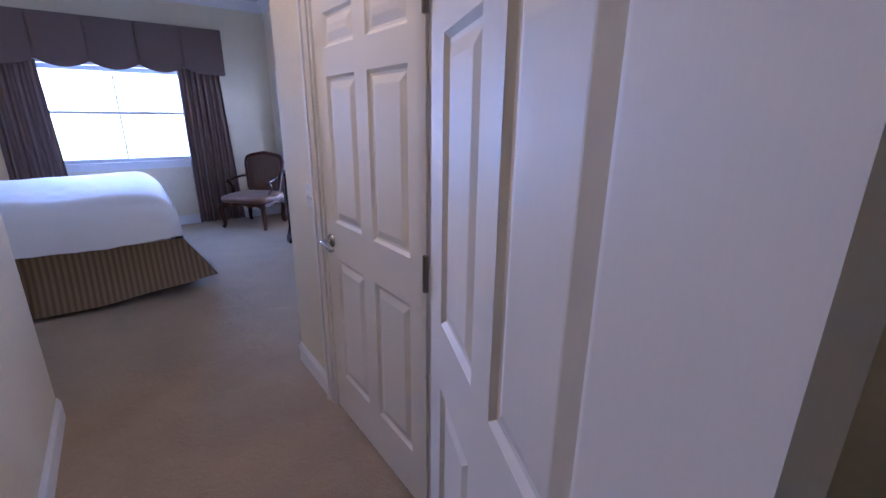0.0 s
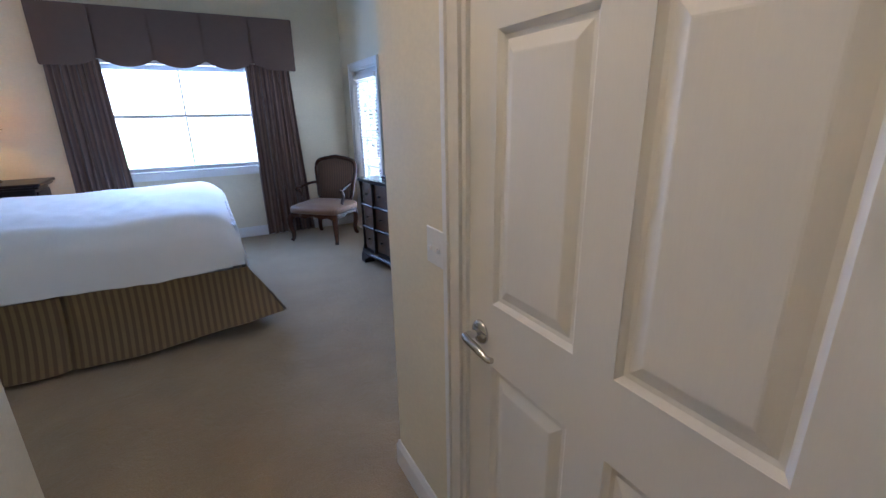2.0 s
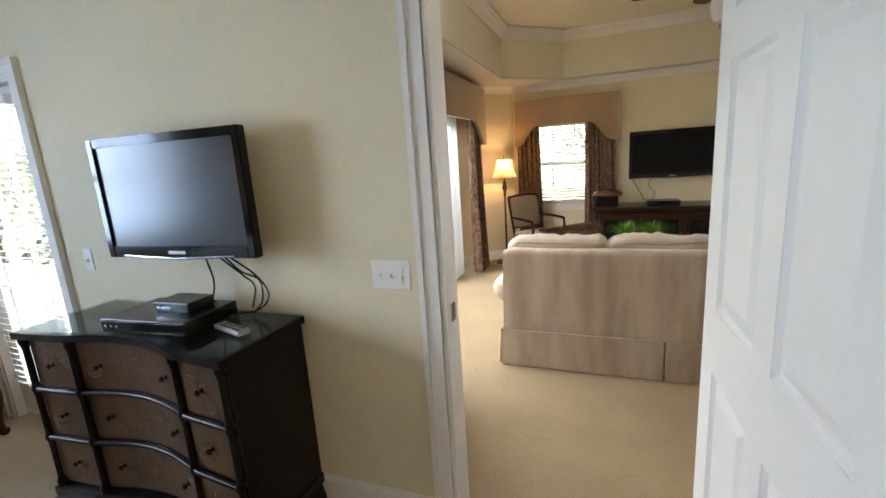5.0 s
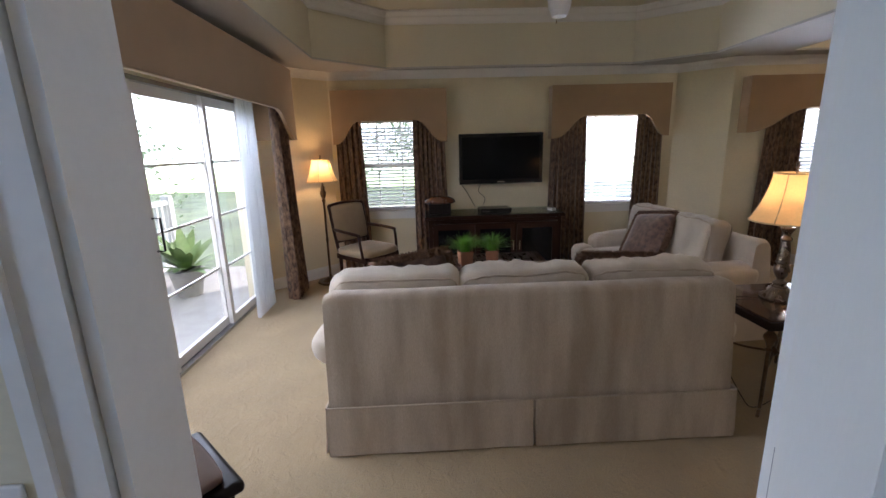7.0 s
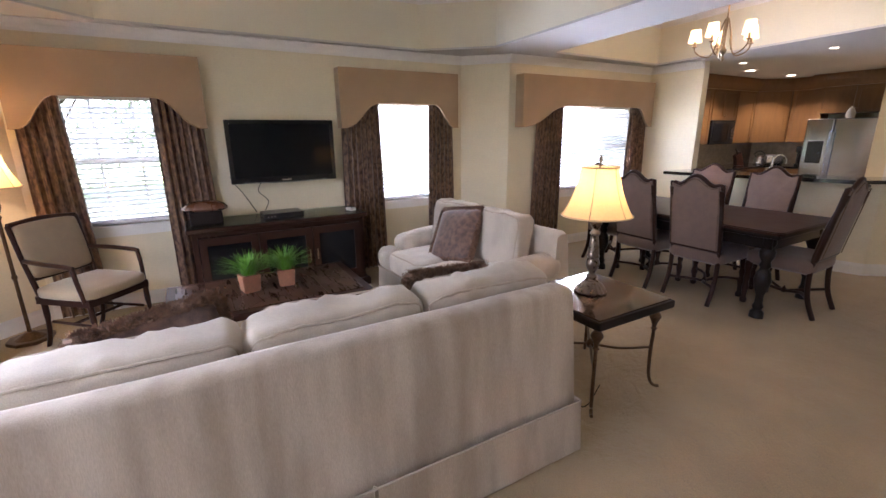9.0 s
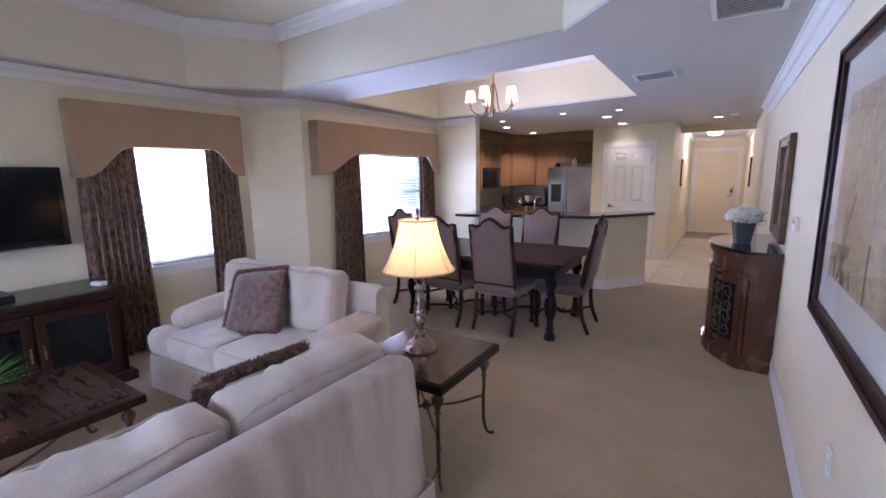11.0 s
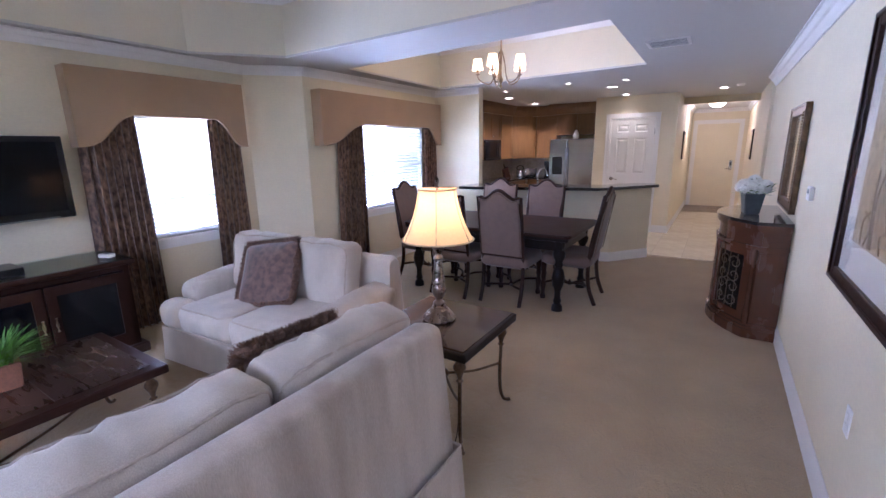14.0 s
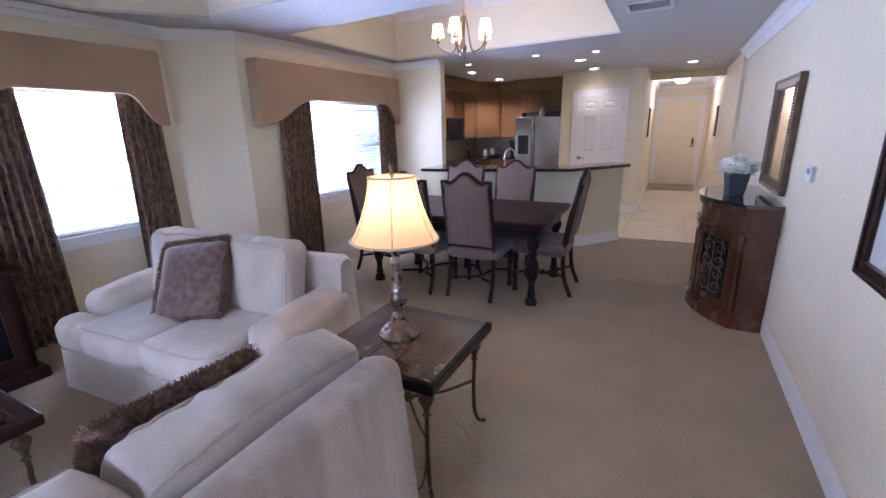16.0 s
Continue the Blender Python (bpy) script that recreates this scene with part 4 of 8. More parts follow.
def bedroom_window_dressing():
    d = thing("valance", "brown box-pleated valance with scalloped edge", "valance")
    x0, x1, n = -0.04, 2.42, 5
    w = (x1 - x0) / n
    for i in range(n):
        a, b = x0 + w * i + 0.012, x0 + w * (i + 1) - 0.012

        def fn(u, v, a=a, b=b):
            drop = 0.50 + 0.075 * math.sin(math.pi * min(1, max(0, u))) ** 0.8
            if i == 0 and u < 0.5 or i == n - 1 and u > 0.5:
                drop = 0.575
            z = 2.62 - drop * v
            y = 8.50 - 0.018 * math.sin(math.pi * u) * (0.3 + 0.7 * v) - 0.01 * v
            return (a + (b - a) * u, y, z)
        bm = bmesh.new()
        sheet(bm, fn, 14, 8, 0.008)
        part("pleat", bm, BVAL, d, smooth=True)
    for k in range(1, n):
        bm = bmesh.new()
        x = x0 + w * k
        sheet(bm, lambda u, v: (x - 0.035 + 0.07 * u, 8.525 - 0.006 * math.sin(math.pi * u), 2.61 - 0.49 * v), 6, 2, 0.006)
        part("inset", bm, BVAL, d)
    bm = bmesh.new()
    box(bm, x0, 8.505, 2.60, x1, 8.645, 2.62)
    box(bm, x0, 8.505, 2.06, x0 + 0.012, 8.645, 2.60)
    box(bm, x1 - 0.012, 8.505, 2.06, x1, 8.645, 2.60)
    part("board", bm, BVAL, d)
    c = thing("curtain", "long brown striped bedroom curtain hanging in folds", "curtain", group="bedroom curtains")
    pleated("cloth", 'x', 1.84, 2.34, 0.015, 2.12, 8.60, 1, BCURT, c, folds=7, amp=0.03, flare=0.10, shift=0.05, seed=3)
    c = thing("curtain", "long brown striped bedroom curtain hanging in folds", "curtain", group="bedroom curtains")
    pleated("cloth", 'x', -0.02, 0.44, 0.015, 2.12, 8.60, 1, BCURT, c, folds=7, amp=0.03, flare=0.10, shift=0.02, seed=5)


bedroom_window_dressing()


def bed():
    b = thing("bed", "king bed with smooth white duvet and striped gold bed skirt", "bed")
    x0, x1, y0, y1 = -0.78, 1.36, 5.86, 7.86
    # base and mattress
    bm = bbox(x0, y0 + 0.03, 0.14, x1 - 0.02, y1 - 0.03, 0.42, 0.02)
    part("box_spring", bm, LINENS, b)
    for lx in (-0.6, 0.3, 1.1):
        for ly in (6.1, 7.6):
            bm = bmesh.new()
            box(bm, lx - 0.03, ly - 0.03, 0.0, lx + 0.03, ly + 0.03, 0.16)
            part("leg", bm, BLACKP, b)
    bm = bmesh.new()
    soft(bm, 2.06, 1.88, 0.40, 0.08, 0.01, 9, pose(0.28, 6.86, 0.60))
    part("mattress", bm, LINENS, b, "white mattress with fine stripes", True)
    # duvet: a rounded slab that droops over both long sides and stays short of the foot
    bm = bmesh.new()
    nu, nv = 56, 44
    W, over = y1 - y0, 0.325

    def fn(u, v):
        x = -0.70 + 2.04 * u
        lap = over - 0.05 * max(0.0, (u - 0.86) / 0.14) ** 2
        s = -lap + (W + 2 * lap) * v
        r = 0.16
        top = 0.885 + 0.010 * math.sin(5 * u + 3 * v) + 0.02 * noise.noise((x * 2.2, s * 2.2, 0.3))
        top -= 0.03 * max(0, (u - 0.86) / 0.14) ** 2
        if s < r:
            q = r - s
            if q < r * 1.57:
                y, z = y0 + r - (r + 0.022) * math.sin(q / r), top - r + r * math.cos(q / r)
            else:
                y, z = y0 - 0.022 - 0.008 * math.sin(x * 9), top - r - (q - r * 1.57)
        elif s > W - r:
            q = s - (W - r)
            if q < r * 1.57:
                y, z = y1 - r + r * math.sin(q / r), top - r + r * math.cos(q / r)
            else:
                y, z = y1 + 0.012 * math.sin(x * 9), top - r - (q - r * 1.57)
        else:
            y, z = y0 + s, top
        if u > 0.93:
            k = (u - 0.93) / 0.07
            z = max(z - 0.11 * k * k, 0.42) if z > 0.6 else z
            x = x + 0.03 * k
        z += 0.006 * noise.noise((x * 9, s * 9, 1.0))
        return (x, y, z)
    sheet(bm, fn, nu, nv, 0.02)
    part("duvet", bm, LINEN, b, "smooth white duvet", True)
    bm = bmesh.new()

    def foot(u, v):
        y = y0 + 0.06 + (W - 0.12) * u
        return (1.335 + 0.045 * v + 0.008 * math.sin(y * 30), y, 0.78 - 0.33 * v)
    sheet(bm, foot, 40, 8, 0.012)
    part("sheet_end", bm, LINENS, b, "white sheet with grey stripes tucked at the foot", True)
    # skirt: long sides, foot and a free corner flap
    bm = bmesh.new()

    def side(u, v):
        x = x0 + (x1 + 0.02 - x0) * u
        f = 0.0
        for px in (0.30,):
            f += 0.035 * math.exp(-((x - px) / 0.03) ** 2)
        fl = 0.145 * v * v
        if u > 0.9:
            k = (u - 0.9) / 0.1
            x += 0.20 * k * v
        return (x, y0 - 0.005 - fl + f - 0.010 * v * math.sin(x * 11), 0.48 - (0.445 - 0.10 * max(0, (u - 0.55) / 0.45) ** 2) * v)
    sheet(bm, side, 70, 10, 0.006)
    part("bed_skirt", bm, SKIRT, b, "gold and brown striped skirt", True)
    bm = bmesh.new()

    def end(u, v):
        y = y0 - 0.0 + (W) * u
        fl = 0.04 * v + 0.18 * v * max(0, 1 - u * 7)
        if u < 0.1:
            y -= 0.10 * v * v * (1 - u / 0.1)
        return (x1 + 0.015 + fl + 0.012 * v * math.sin(y * 12), y, 0.47 - (0.35 + 0.08 * min(1, u * 3)) * v)
    sheet(bm, end, 60, 10, 0.006)
    part("bed_skirt", bm, SKIRTY, b, "gold and brown striped skirt", True)
    bm = bmesh.new()
    for k, yy in enumerate((6.35, 7.3)):
        soft(bm, 0.42, 0.80, 0.2, 0.09, 0.03, 8, pose(-0.56, yy, 1.0, 0, 28, 0))
    part("pillow", bm, LINEN, b, "white pillows", True)
    hb = bbox(-0.99, 5.80, 0.0, -0.90, 7.86, 1.35, 0.02)
    part("headboard", hb, DARKWOOD, b, "dark wooden headboard")


bed()


def nightstand():
    n = thing("nightstand", "black wooden bedside chest with moulded top and drawers", "nightstand")
    bm = bbox(-0.98, 7.98, 0.12, -0.21, 8.44, 0.90, 0.01)
    part("body", bm, BLACKWOOD, n)
    bm = bbox(-0.99, 7.95, 0.90, -0.17, 8.47, 0.925, 0.010, 3)
    part("edge_moulding", bm, BLACKWOOD, n)
    bm = bbox(-0.99, 7.93, 0.925, -0.15, 8.49, 0.955, 0.012, 3)
    part("top", bm, BLACKWOOD, n)
    for z in (0.17, 0.42, 0.66):
        bm = bbox(-0.212, 8.01, z, -0.195, 8.41, z + 0.21, 0.005)
        dr = part("drawer", bm, BLACKWOOD, n)
        bm = bmesh.new()
        lathe(bm, [(0.001, 0), (0.010, 0.0), (0.006, 0.008), (0.013, 0.018), (0.009, 0.026), (0.001, 0.027)], 12)
        bmesh.ops.transform(bm, matrix=pose(-0.195, 8.21, z + 0.105, 0, 90, 0), verts=list(bm.verts))
        part("knob", bm, BRONZE, dr, smooth=True)
    for lx in (-0.94, -0.25):
        for ly in (8.02, 8.40):
            bm = bmesh.new()
            box(bm, lx - 0.03, ly - 0.03, 0, lx + 0.03, ly + 0.03, 0.12)
            part("foot", bm, BLACKWOOD, n)


nightstand()


def bell_shade(parent, r0, r1, z0, z1, material, sides=6, label="cream bell shade"):
    """A flared lamp shade with ribs and trims."""
    bm = bmesh.new()
    seg, rows = 36, 8

    def fn(u, v):
        a = 2 * math.pi * u
        t = v
        r = r1 + (r0 - r1) * (0.35 * (1 - t) + 0.65 * (1 - t) ** 2)
        r *= 1 - 0.035 * abs(math.sin(a * sides / 2)) * (1 - 0.3 * t)
        return (r * math.cos(a), r * math.sin(a), z0 + (z1 - z0) * t)
    sheet(bm, fn, seg, rows)
    bmesh.ops.remove_doubles(bm, verts=list(bm.verts), dist=1e-5)
    s = part("shade", bm, material, parent, label, True)
    for r, z in ((r0, z0), (r1, z1)):
        bm = bmesh.new()
        tube(bm, [(r * 0.99 * math.cos(2 * math.pi * k / 36), r * 0.99 * math.sin(2 * math.pi * k / 36), z) for k in range(37)], 0.005, 6)
        part("trim", bm, SHADETRIM, s)
    for k in range(sides):
        a = 2 * math.pi * k / sides
        bm = bmesh.new()
        tube(bm, [(((r1 + (r0 - r1) * (0.35 * (1 - t) + 0.65 * (1 - t) ** 2)) + 0.001) * math.cos(a),
                   ((r1 + (r0 - r1) * (0.35 * (1 - t) + 0.65 * (1 - t) ** 2)) + 0.001) * math.sin(a), z0 + (z1 - z0) * t) for t in [j / 8 for j in range(9)]], 0.003, 5)
        part("rib", bm, SHADETRIM, s)
    return s


def table_lamp(m, h, label, metal):
    d = thing("table_lamp", label, "lamp", m)
    k = h / 0.77
    foot = [(0.001, 0), (0.088, 0), (0.094, 0.008), (0.090, 0.018), (0.080, 0.026), (0.066, 0.046), (0.048, 0.064), (0.040, 0.070), (0.001, 0.071)]
    stem = [(0.001, 0.066), (0.040, 0.068), (0.042, 0.076), (0.030, 0.084), (0.036, 0.094), (0.034, 0.102), (0.020, 0.112), (0.019, 0.122),
            (0.028, 0.134), (0.039, 0.158), (0.042, 0.176), (0.036, 0.200), (0.030, 0.212), (0.037, 0.218), (0.037, 0.226), (0.033, 0.232),
            (0.031, 0.26), (0.025, 0.315), (0.021, 0.350), (0.029, 0.356), (0.030, 0.364), (0.024, 0.372), (0.018, 0.380), (0.018, 0.392),
            (0.026, 0.404), (0.036, 0.422), (0.036, 0.430), (0.012, 0.436), (0.010, 0.450), (0.001, 0.450)]
    bm = bmesh.new()
    lathe(bm, [(r, z * k) for r, z in foot], 72, flute=0.045, flutes=18)
    part("base", bm, metal, d, "gadrooned metal base", True)
    bm = bmesh.new()
    lathe(bm, [(r, z * k) for r, z in stem], 24)
    part("stem", bm, metal, d, "turned metal stem with an urn", True)
    bell_shade(d, 0.20 * k, 0.105 * k, 0.47 * k, 0.745 * k, SHADE)
    bm = bmesh.new()
    lathe(bm, [(0.001, 0.43 * k), (0.006, 0.43 * k), (0.006, 0.745 * k), (0.012, 0.755 * k), (0.004, 0.765 * k), (0.011, 0.785 * k), (0.009, 0.80 * k), (0.001, 0.815 * k)], 10)
    part("finial", bm, metal, d, smooth=True)
    return d


table_lamp(pose(-0.58, 8.21, 0.957), 0.80, "bronze bedside lamp with cream bell shade", BRONZE)


def dresser():
    d = thing("dresser", "black serpentine dresser with burl veneer drawer fronts", "dresser")
    y0, y1, xb, xf = 5.75, 6.90, 3.03, 2.60

    def front(y, bow=0.085):
        t = (y - y0) / (y1 - y0)
        # flat ends, canted, with a bowed middle
        if t < 0.22:
            return xf + 0.055 * (1 - t / 0.22) * 0.4 + 0.045 * (t / 0.22)
        if t > 0.78:
            return xf + 0.055 * (1 - (1 - t) / 0.22) * 0.4 + 0.045 * ((1 - t) / 0.22)
        return xf + 0.045 - 0.0 - bow * 0.9 * -math.sin(math.pi * (t - 0.22) / 0.56) * 0.75

    def slab(z0, z1, off, name, material, a=y0, b=y1, n=28, label="", back=xb):
        pts = [(back, a), (back, b)] + [(front(y) + off, y) for y in [b - (b - a) * k / n for k in range(n + 1)]]
        bm = bmesh.new()
        prism(bm, pts, z0, z1)
        return part(name, bm, material, d, label)
    slab(0.13, 0.87, 0.02, "body", BLACKWOOD)
    slab(0.87, 0.90, -0.025, "top", BLACKWOOD, y0 - 0.02, y1 + 0.02)
    slab(0.902, 0.91, -0.02, "glass_sheet", GLASSTOP, y0 - 0.015, y1 + 0.015, label="clear glass sheet")
    slab(0.10, 0.145, -0.025, "plinth", BLACKWOOD, y0 - 0.01, y1 + 0.01)
    for z0, z1 in ((0.165, 0.385), (0.41, 0.62), (0.645, 0.855)):
        for a, b in ((y0 + 0.03, y0 + 0.255), (y0 + 0.29, y1 - 0.29), (y1 - 0.255, y1 - 0.03)):
            dr = slab(z0, z1, 0.006, "drawer", INLAY, a, b, 14, "burl veneer drawer front", back=xf + 0.14)
            bm = bmesh.new()
            rs = random.Random(int(a * 100 + z0 * 1000))
            for _ in range(7 if b - a > 0.4 else 3):
                cy, cz, r0 = rs.uniform(a + 0.05, b - 0.05), rs.uniform(z0 + 0.05, z1 - 0.05), rs.uniform(0.02, 0.04)
                s1, a0 = rs.choice((-1, 1)), rs.uniform(0, 6.28)
                pts = []
                for k in range(19):
                    q = k / 18
                    ry, rz = r0 * (1.15 - 0.85 * q) * math.cos(a0 + s1 * 6.0 * q), r0 * (1.15 - 0.85 * q) * math.sin(a0 + s1 * 6.0 * q)
                    yq = min(b - 0.01, max(a + 0.01, cy + ry * 1.4))
                    pts.append((front(yq) + 0.0055, yq, min(z1 - 0.01, max(z0 + 0.01, cz + rz))))
                tube(bm, pts, 0.0022, 5)
            tagged(part("scroll_inlay", bm, SCROLLM, dr, "golden scroll inlay", True), kind="stuff")
            for yy in ((a + 0.09, b - 0.09) if b - a > 0.4 else ((a + b) / 2,)):
                bm = bmesh.new()
                x = front(yy) + 0.006
                lathe(bm, [(0.001, 0), (0.010, 0.0), (0.006, 0.008), (0.013, 0.018), (0.009, 0.026), (0.001, 0.027)], 12)
                bmesh.ops.transform(bm, matrix=pose(x, yy, (z0 + z1) / 2, 0, -90, 0), verts=list(bm.verts))
                part("knob", bm, BLACKWOOD, dr, smooth=True)
    for z in (0.395, 0.632):
        bm = bmesh.new()
        pts = [(front(y) - 0.004, y, z) for y in [y0 + 0.02 + (y1 - y0 - 0.04) * k / 30 for k in range(31)]]
        tube(bm, pts, 0.013, 8)
        part("rail", bm, BLACKWOOD, d, smooth=True)
    for yy in (y0 + 0.272, y1 - 0.272, y0 + 0.012, y1 - 0.012):
        bm = bmesh.new()
        x = front(yy) - 0.002
        lathe(bm, [(0.001, 0.13), (0.02, 0.13), (0.02, 0.17), (0.013, 0.19), (0.013, 0.37), (0.02, 0.395), (0.013, 0.42), (0.013, 0.60), (0.02, 0.632), (0.013, 0.66),
                   (0.013, 0.82), (0.021, 0.85), (0.021, 0.87), (0.001, 0.87)], 12, x, yy)
        part("pilaster", bm, BLACKWOOD, d, smooth=True)
    for yy, s in ((y0 + 0.0, 1), (y1 - 0.0, -1)):
        for xx, w in ((xf + 0.0, 0.09), (xb - 0.11, 0.10)):
            bm = bmesh.new()
            pts = [(0, 0.10), (0.20, 0.10), (0.17, 0.07), (0.11, 0.055), (0.085, 0.02), (0.09, 0.0), (-0.012, 0.0), (-0.02, 0.03)]
            prism(bm, [(yy + s * p, z) for p, z in pts], xx - 0.02, xx + w, 'x')
            part("bracket_foot", bm, BLACKWOOD, d)
    bm = bmesh.new()
    pts = [(front(y) - 0.03, y, 0.112) for y in [y0 + 0.2 + (y1 - y0 - 0.4) * k / 20 for k in range(21)]]
    tube(bm, pts, 0.016, 8)
    part("apron_moulding", bm, BLACKWOOD, d, smooth=True)


dresser()


def flat_tv(name, m, w, h, label, screen, stand_tilt=0.0, bez=0.035, chin=0.05):
    """A wall television; local x across, y towards the viewer, z up from its centre."""
    t = thing(name, label, "television", m)
    r = pose(0, 0, 0, stand_tilt, 0, 0)
    bm = bmesh.new()
    for a in ((-w / 2, -h / 2, -w / 2 + bez, h / 2), (w / 2 - bez, -h / 2, w / 2, h / 2), (-w / 2 + bez, h / 2 - bez, w / 2 - bez, h / 2), (-w / 2 + bez, -h / 2, w / 2 - bez, -h / 2 + chin)):
        box(bm, a[0], -0.02, a[1], a[2], 0.022, a[3])
    bmesh.ops.bevel(bm, geom=list(bm.edges), offset=0.004, segments=2, affect='EDGES')
    bmesh.ops.transform(bm, matrix=r, verts=list(bm.verts))
    part("bezel", bm, GLOSSB, t)
    bm = bmesh.new()
    box(bm, -w / 2 + bez, -0.01, -h / 2 + chin, w / 2 - bez, 0.012, h / 2 - bez, r)
    part("screen", bm, screen, t, "dark glossy screen")
    bm = bmesh.new()
    prism(bm, [(-w / 2 + 0.02, -0.02), (w / 2 - 0.02, -0.02), (w / 2 - 0.10, -0.075), (-w / 2 + 0.10, -0.075)], -h / 2 + 0.03, h / 2 - 0.05)
    bmesh.ops.transform(bm, matrix=r, verts=list(bm.verts))
    part("back_cover", bm, BLACKP, t)
    bm = bmesh.new()
    box(bm, -0.045, 0.0225, -h / 2 + 0.016, 0.045, 0.0245, -h / 2 + 0.03, r)
    part("logo_plate", bm, CHROME, t, "small silver logo bar")
    bm = bmesh.new()
    tube(bm, [(-w / 2 + 0.1, 0.021, -h / 2 + 0.008), (0, 0.026, -h / 2 - 0.002), (w / 2 - 0.1, 0.021, -h / 2 + 0.008)], 0.006, 8)
    part("lower_strip", bm, STEEL, t)
    bm = bmesh.new()
    box(bm, -0.12, -0.16, -0.10, 0.12, -0.148, 0.10)
    box(bm, -0.025, -0.15, -0.05, 0.025, -0.07, 0.05)
    part("wall_mount", bm, BLACKP, t)
    return t


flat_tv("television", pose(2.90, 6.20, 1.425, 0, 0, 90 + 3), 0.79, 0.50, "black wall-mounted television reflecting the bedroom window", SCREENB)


def cable(name, pts, r=0.004, label="thin black cable hanging on the wall", material=None):
    bm = bmesh.new()
    tube(bm, spline(pts, 8), r, 6)
    return tagged(part(name, bm, material or BLACKP, smooth=True), label, "cable")


cable("tv_cable", [(2.97, 6.16, 1.16), (3.0, 6.17, 1.05), (2.99, 6.18, 0.97), (2.94, 6.17, 0.93)])
cable("tv_cable", [(2.97, 6.08, 1.16), (3.02, 6.02, 1.07), (3.02, 5.96, 1.02), (3.0, 5.97, 0.93)])
cable("tv_cable", [(2.97, 6.05, 1.16), (3.0, 6.0, 1.09), (3.02, 5.93, 1.05), (2.99, 5.90, 0.97), (2.95, 5.92, 0.925)])
cable("tv_cable", [(2.97, 6.02, 1.16), (3.0, 5.93, 1.08), (3.0, 5.87, 1.0), (2.97, 5.90, 0.94), (2.93, 6.0, 0.925)])


def media_box(m, w, d_, h, label, name="media_player"):
    t = thing(name, label, "media box", m)
    bm = bbox(-w / 2, -d_ / 2, 0, w / 2, d_ / 2, h, 0.004)
    part("case", bm, BLACKP, t)
    bm = bmesh.new()
    box(bm, -w / 2 + 0.01, d_ / 2, h * 0.25, w / 2 - 0.01, d_ / 2 + 0.003, h * 0.8)
    part("front_panel", bm, GLOSSB, t)
    bm = bmesh.new()
    for k in range(3):
        box(bm, w / 2 - 0.10 + 0.03 * k, d_ / 2 + 0.003, h * 0.4, w / 2 - 0.085 + 0.03 * k, d_ / 2 + 0.006, h * 0.6)
    part("button", bm, STEEL, t)
    return t


media_box(pose(2.83, 6.24, 0.913, 0, 0, 94), 0.43, 0.27, 0.055, "black disc player on the dresser", "disc_player")
media_box(pose(2.86, 6.19, 0.969, 0, 0, 92), 0.19, 0.13, 0.04, "small black set-top box on the disc player", "set_top_box")
rc = thing("remote_control", "grey remote control on the dresser", "remote control", pose(2.80, 5.88, 0.913, 0, 0, 75))
bm = bbox(-0.09, -0.025, 0, 0.09, 0.025, 0.02, 0.006)
part("body", bm, mat("grey_plastic", (0.35, 0.35, 0.34), 0.4, bump=0.0), rc)
bm = bmesh.new()
for i in range(5):
    for j in range(2):
        box(bm, -0.07 + i * 0.028, -0.016 + j * 0.02, 0.02, -0.054 + i * 0.028, -0.004 + j * 0.02, 0.023)
part("button", bm, BLACKP, rc)


def cabriole(bm, x, y, z, dx, dy, r=0.028):
    """A curved leg from the seat rail at z down to the floor, bowing along (dx, dy)."""
    n = Vector((dx, dy)).normalized()
    pts = [(x, y, z), (x + n.x * 0.022, y + n.y * 0.022, z * 0.82), (x + n.x * 0.018, y + n.y * 0.018, z * 0.6), (x - n.x * 0.004, y - n.y * 0.004, z * 0.32),
           (x + n.x * 0.004, y + n.y * 0.004, z * 0.12), (x + n.x * 0.028, y + n.y * 0.028, 0.012)]
    sp = spline(pts, 4)
    rad = [r * (1.0 - 0.55 * (i / (len(sp) - 1)) ** 0.8) for i in range(len(sp))]
    rad[-1] = rad[-2] = r * 0.62
    tube(bm, sp, rad, 10)


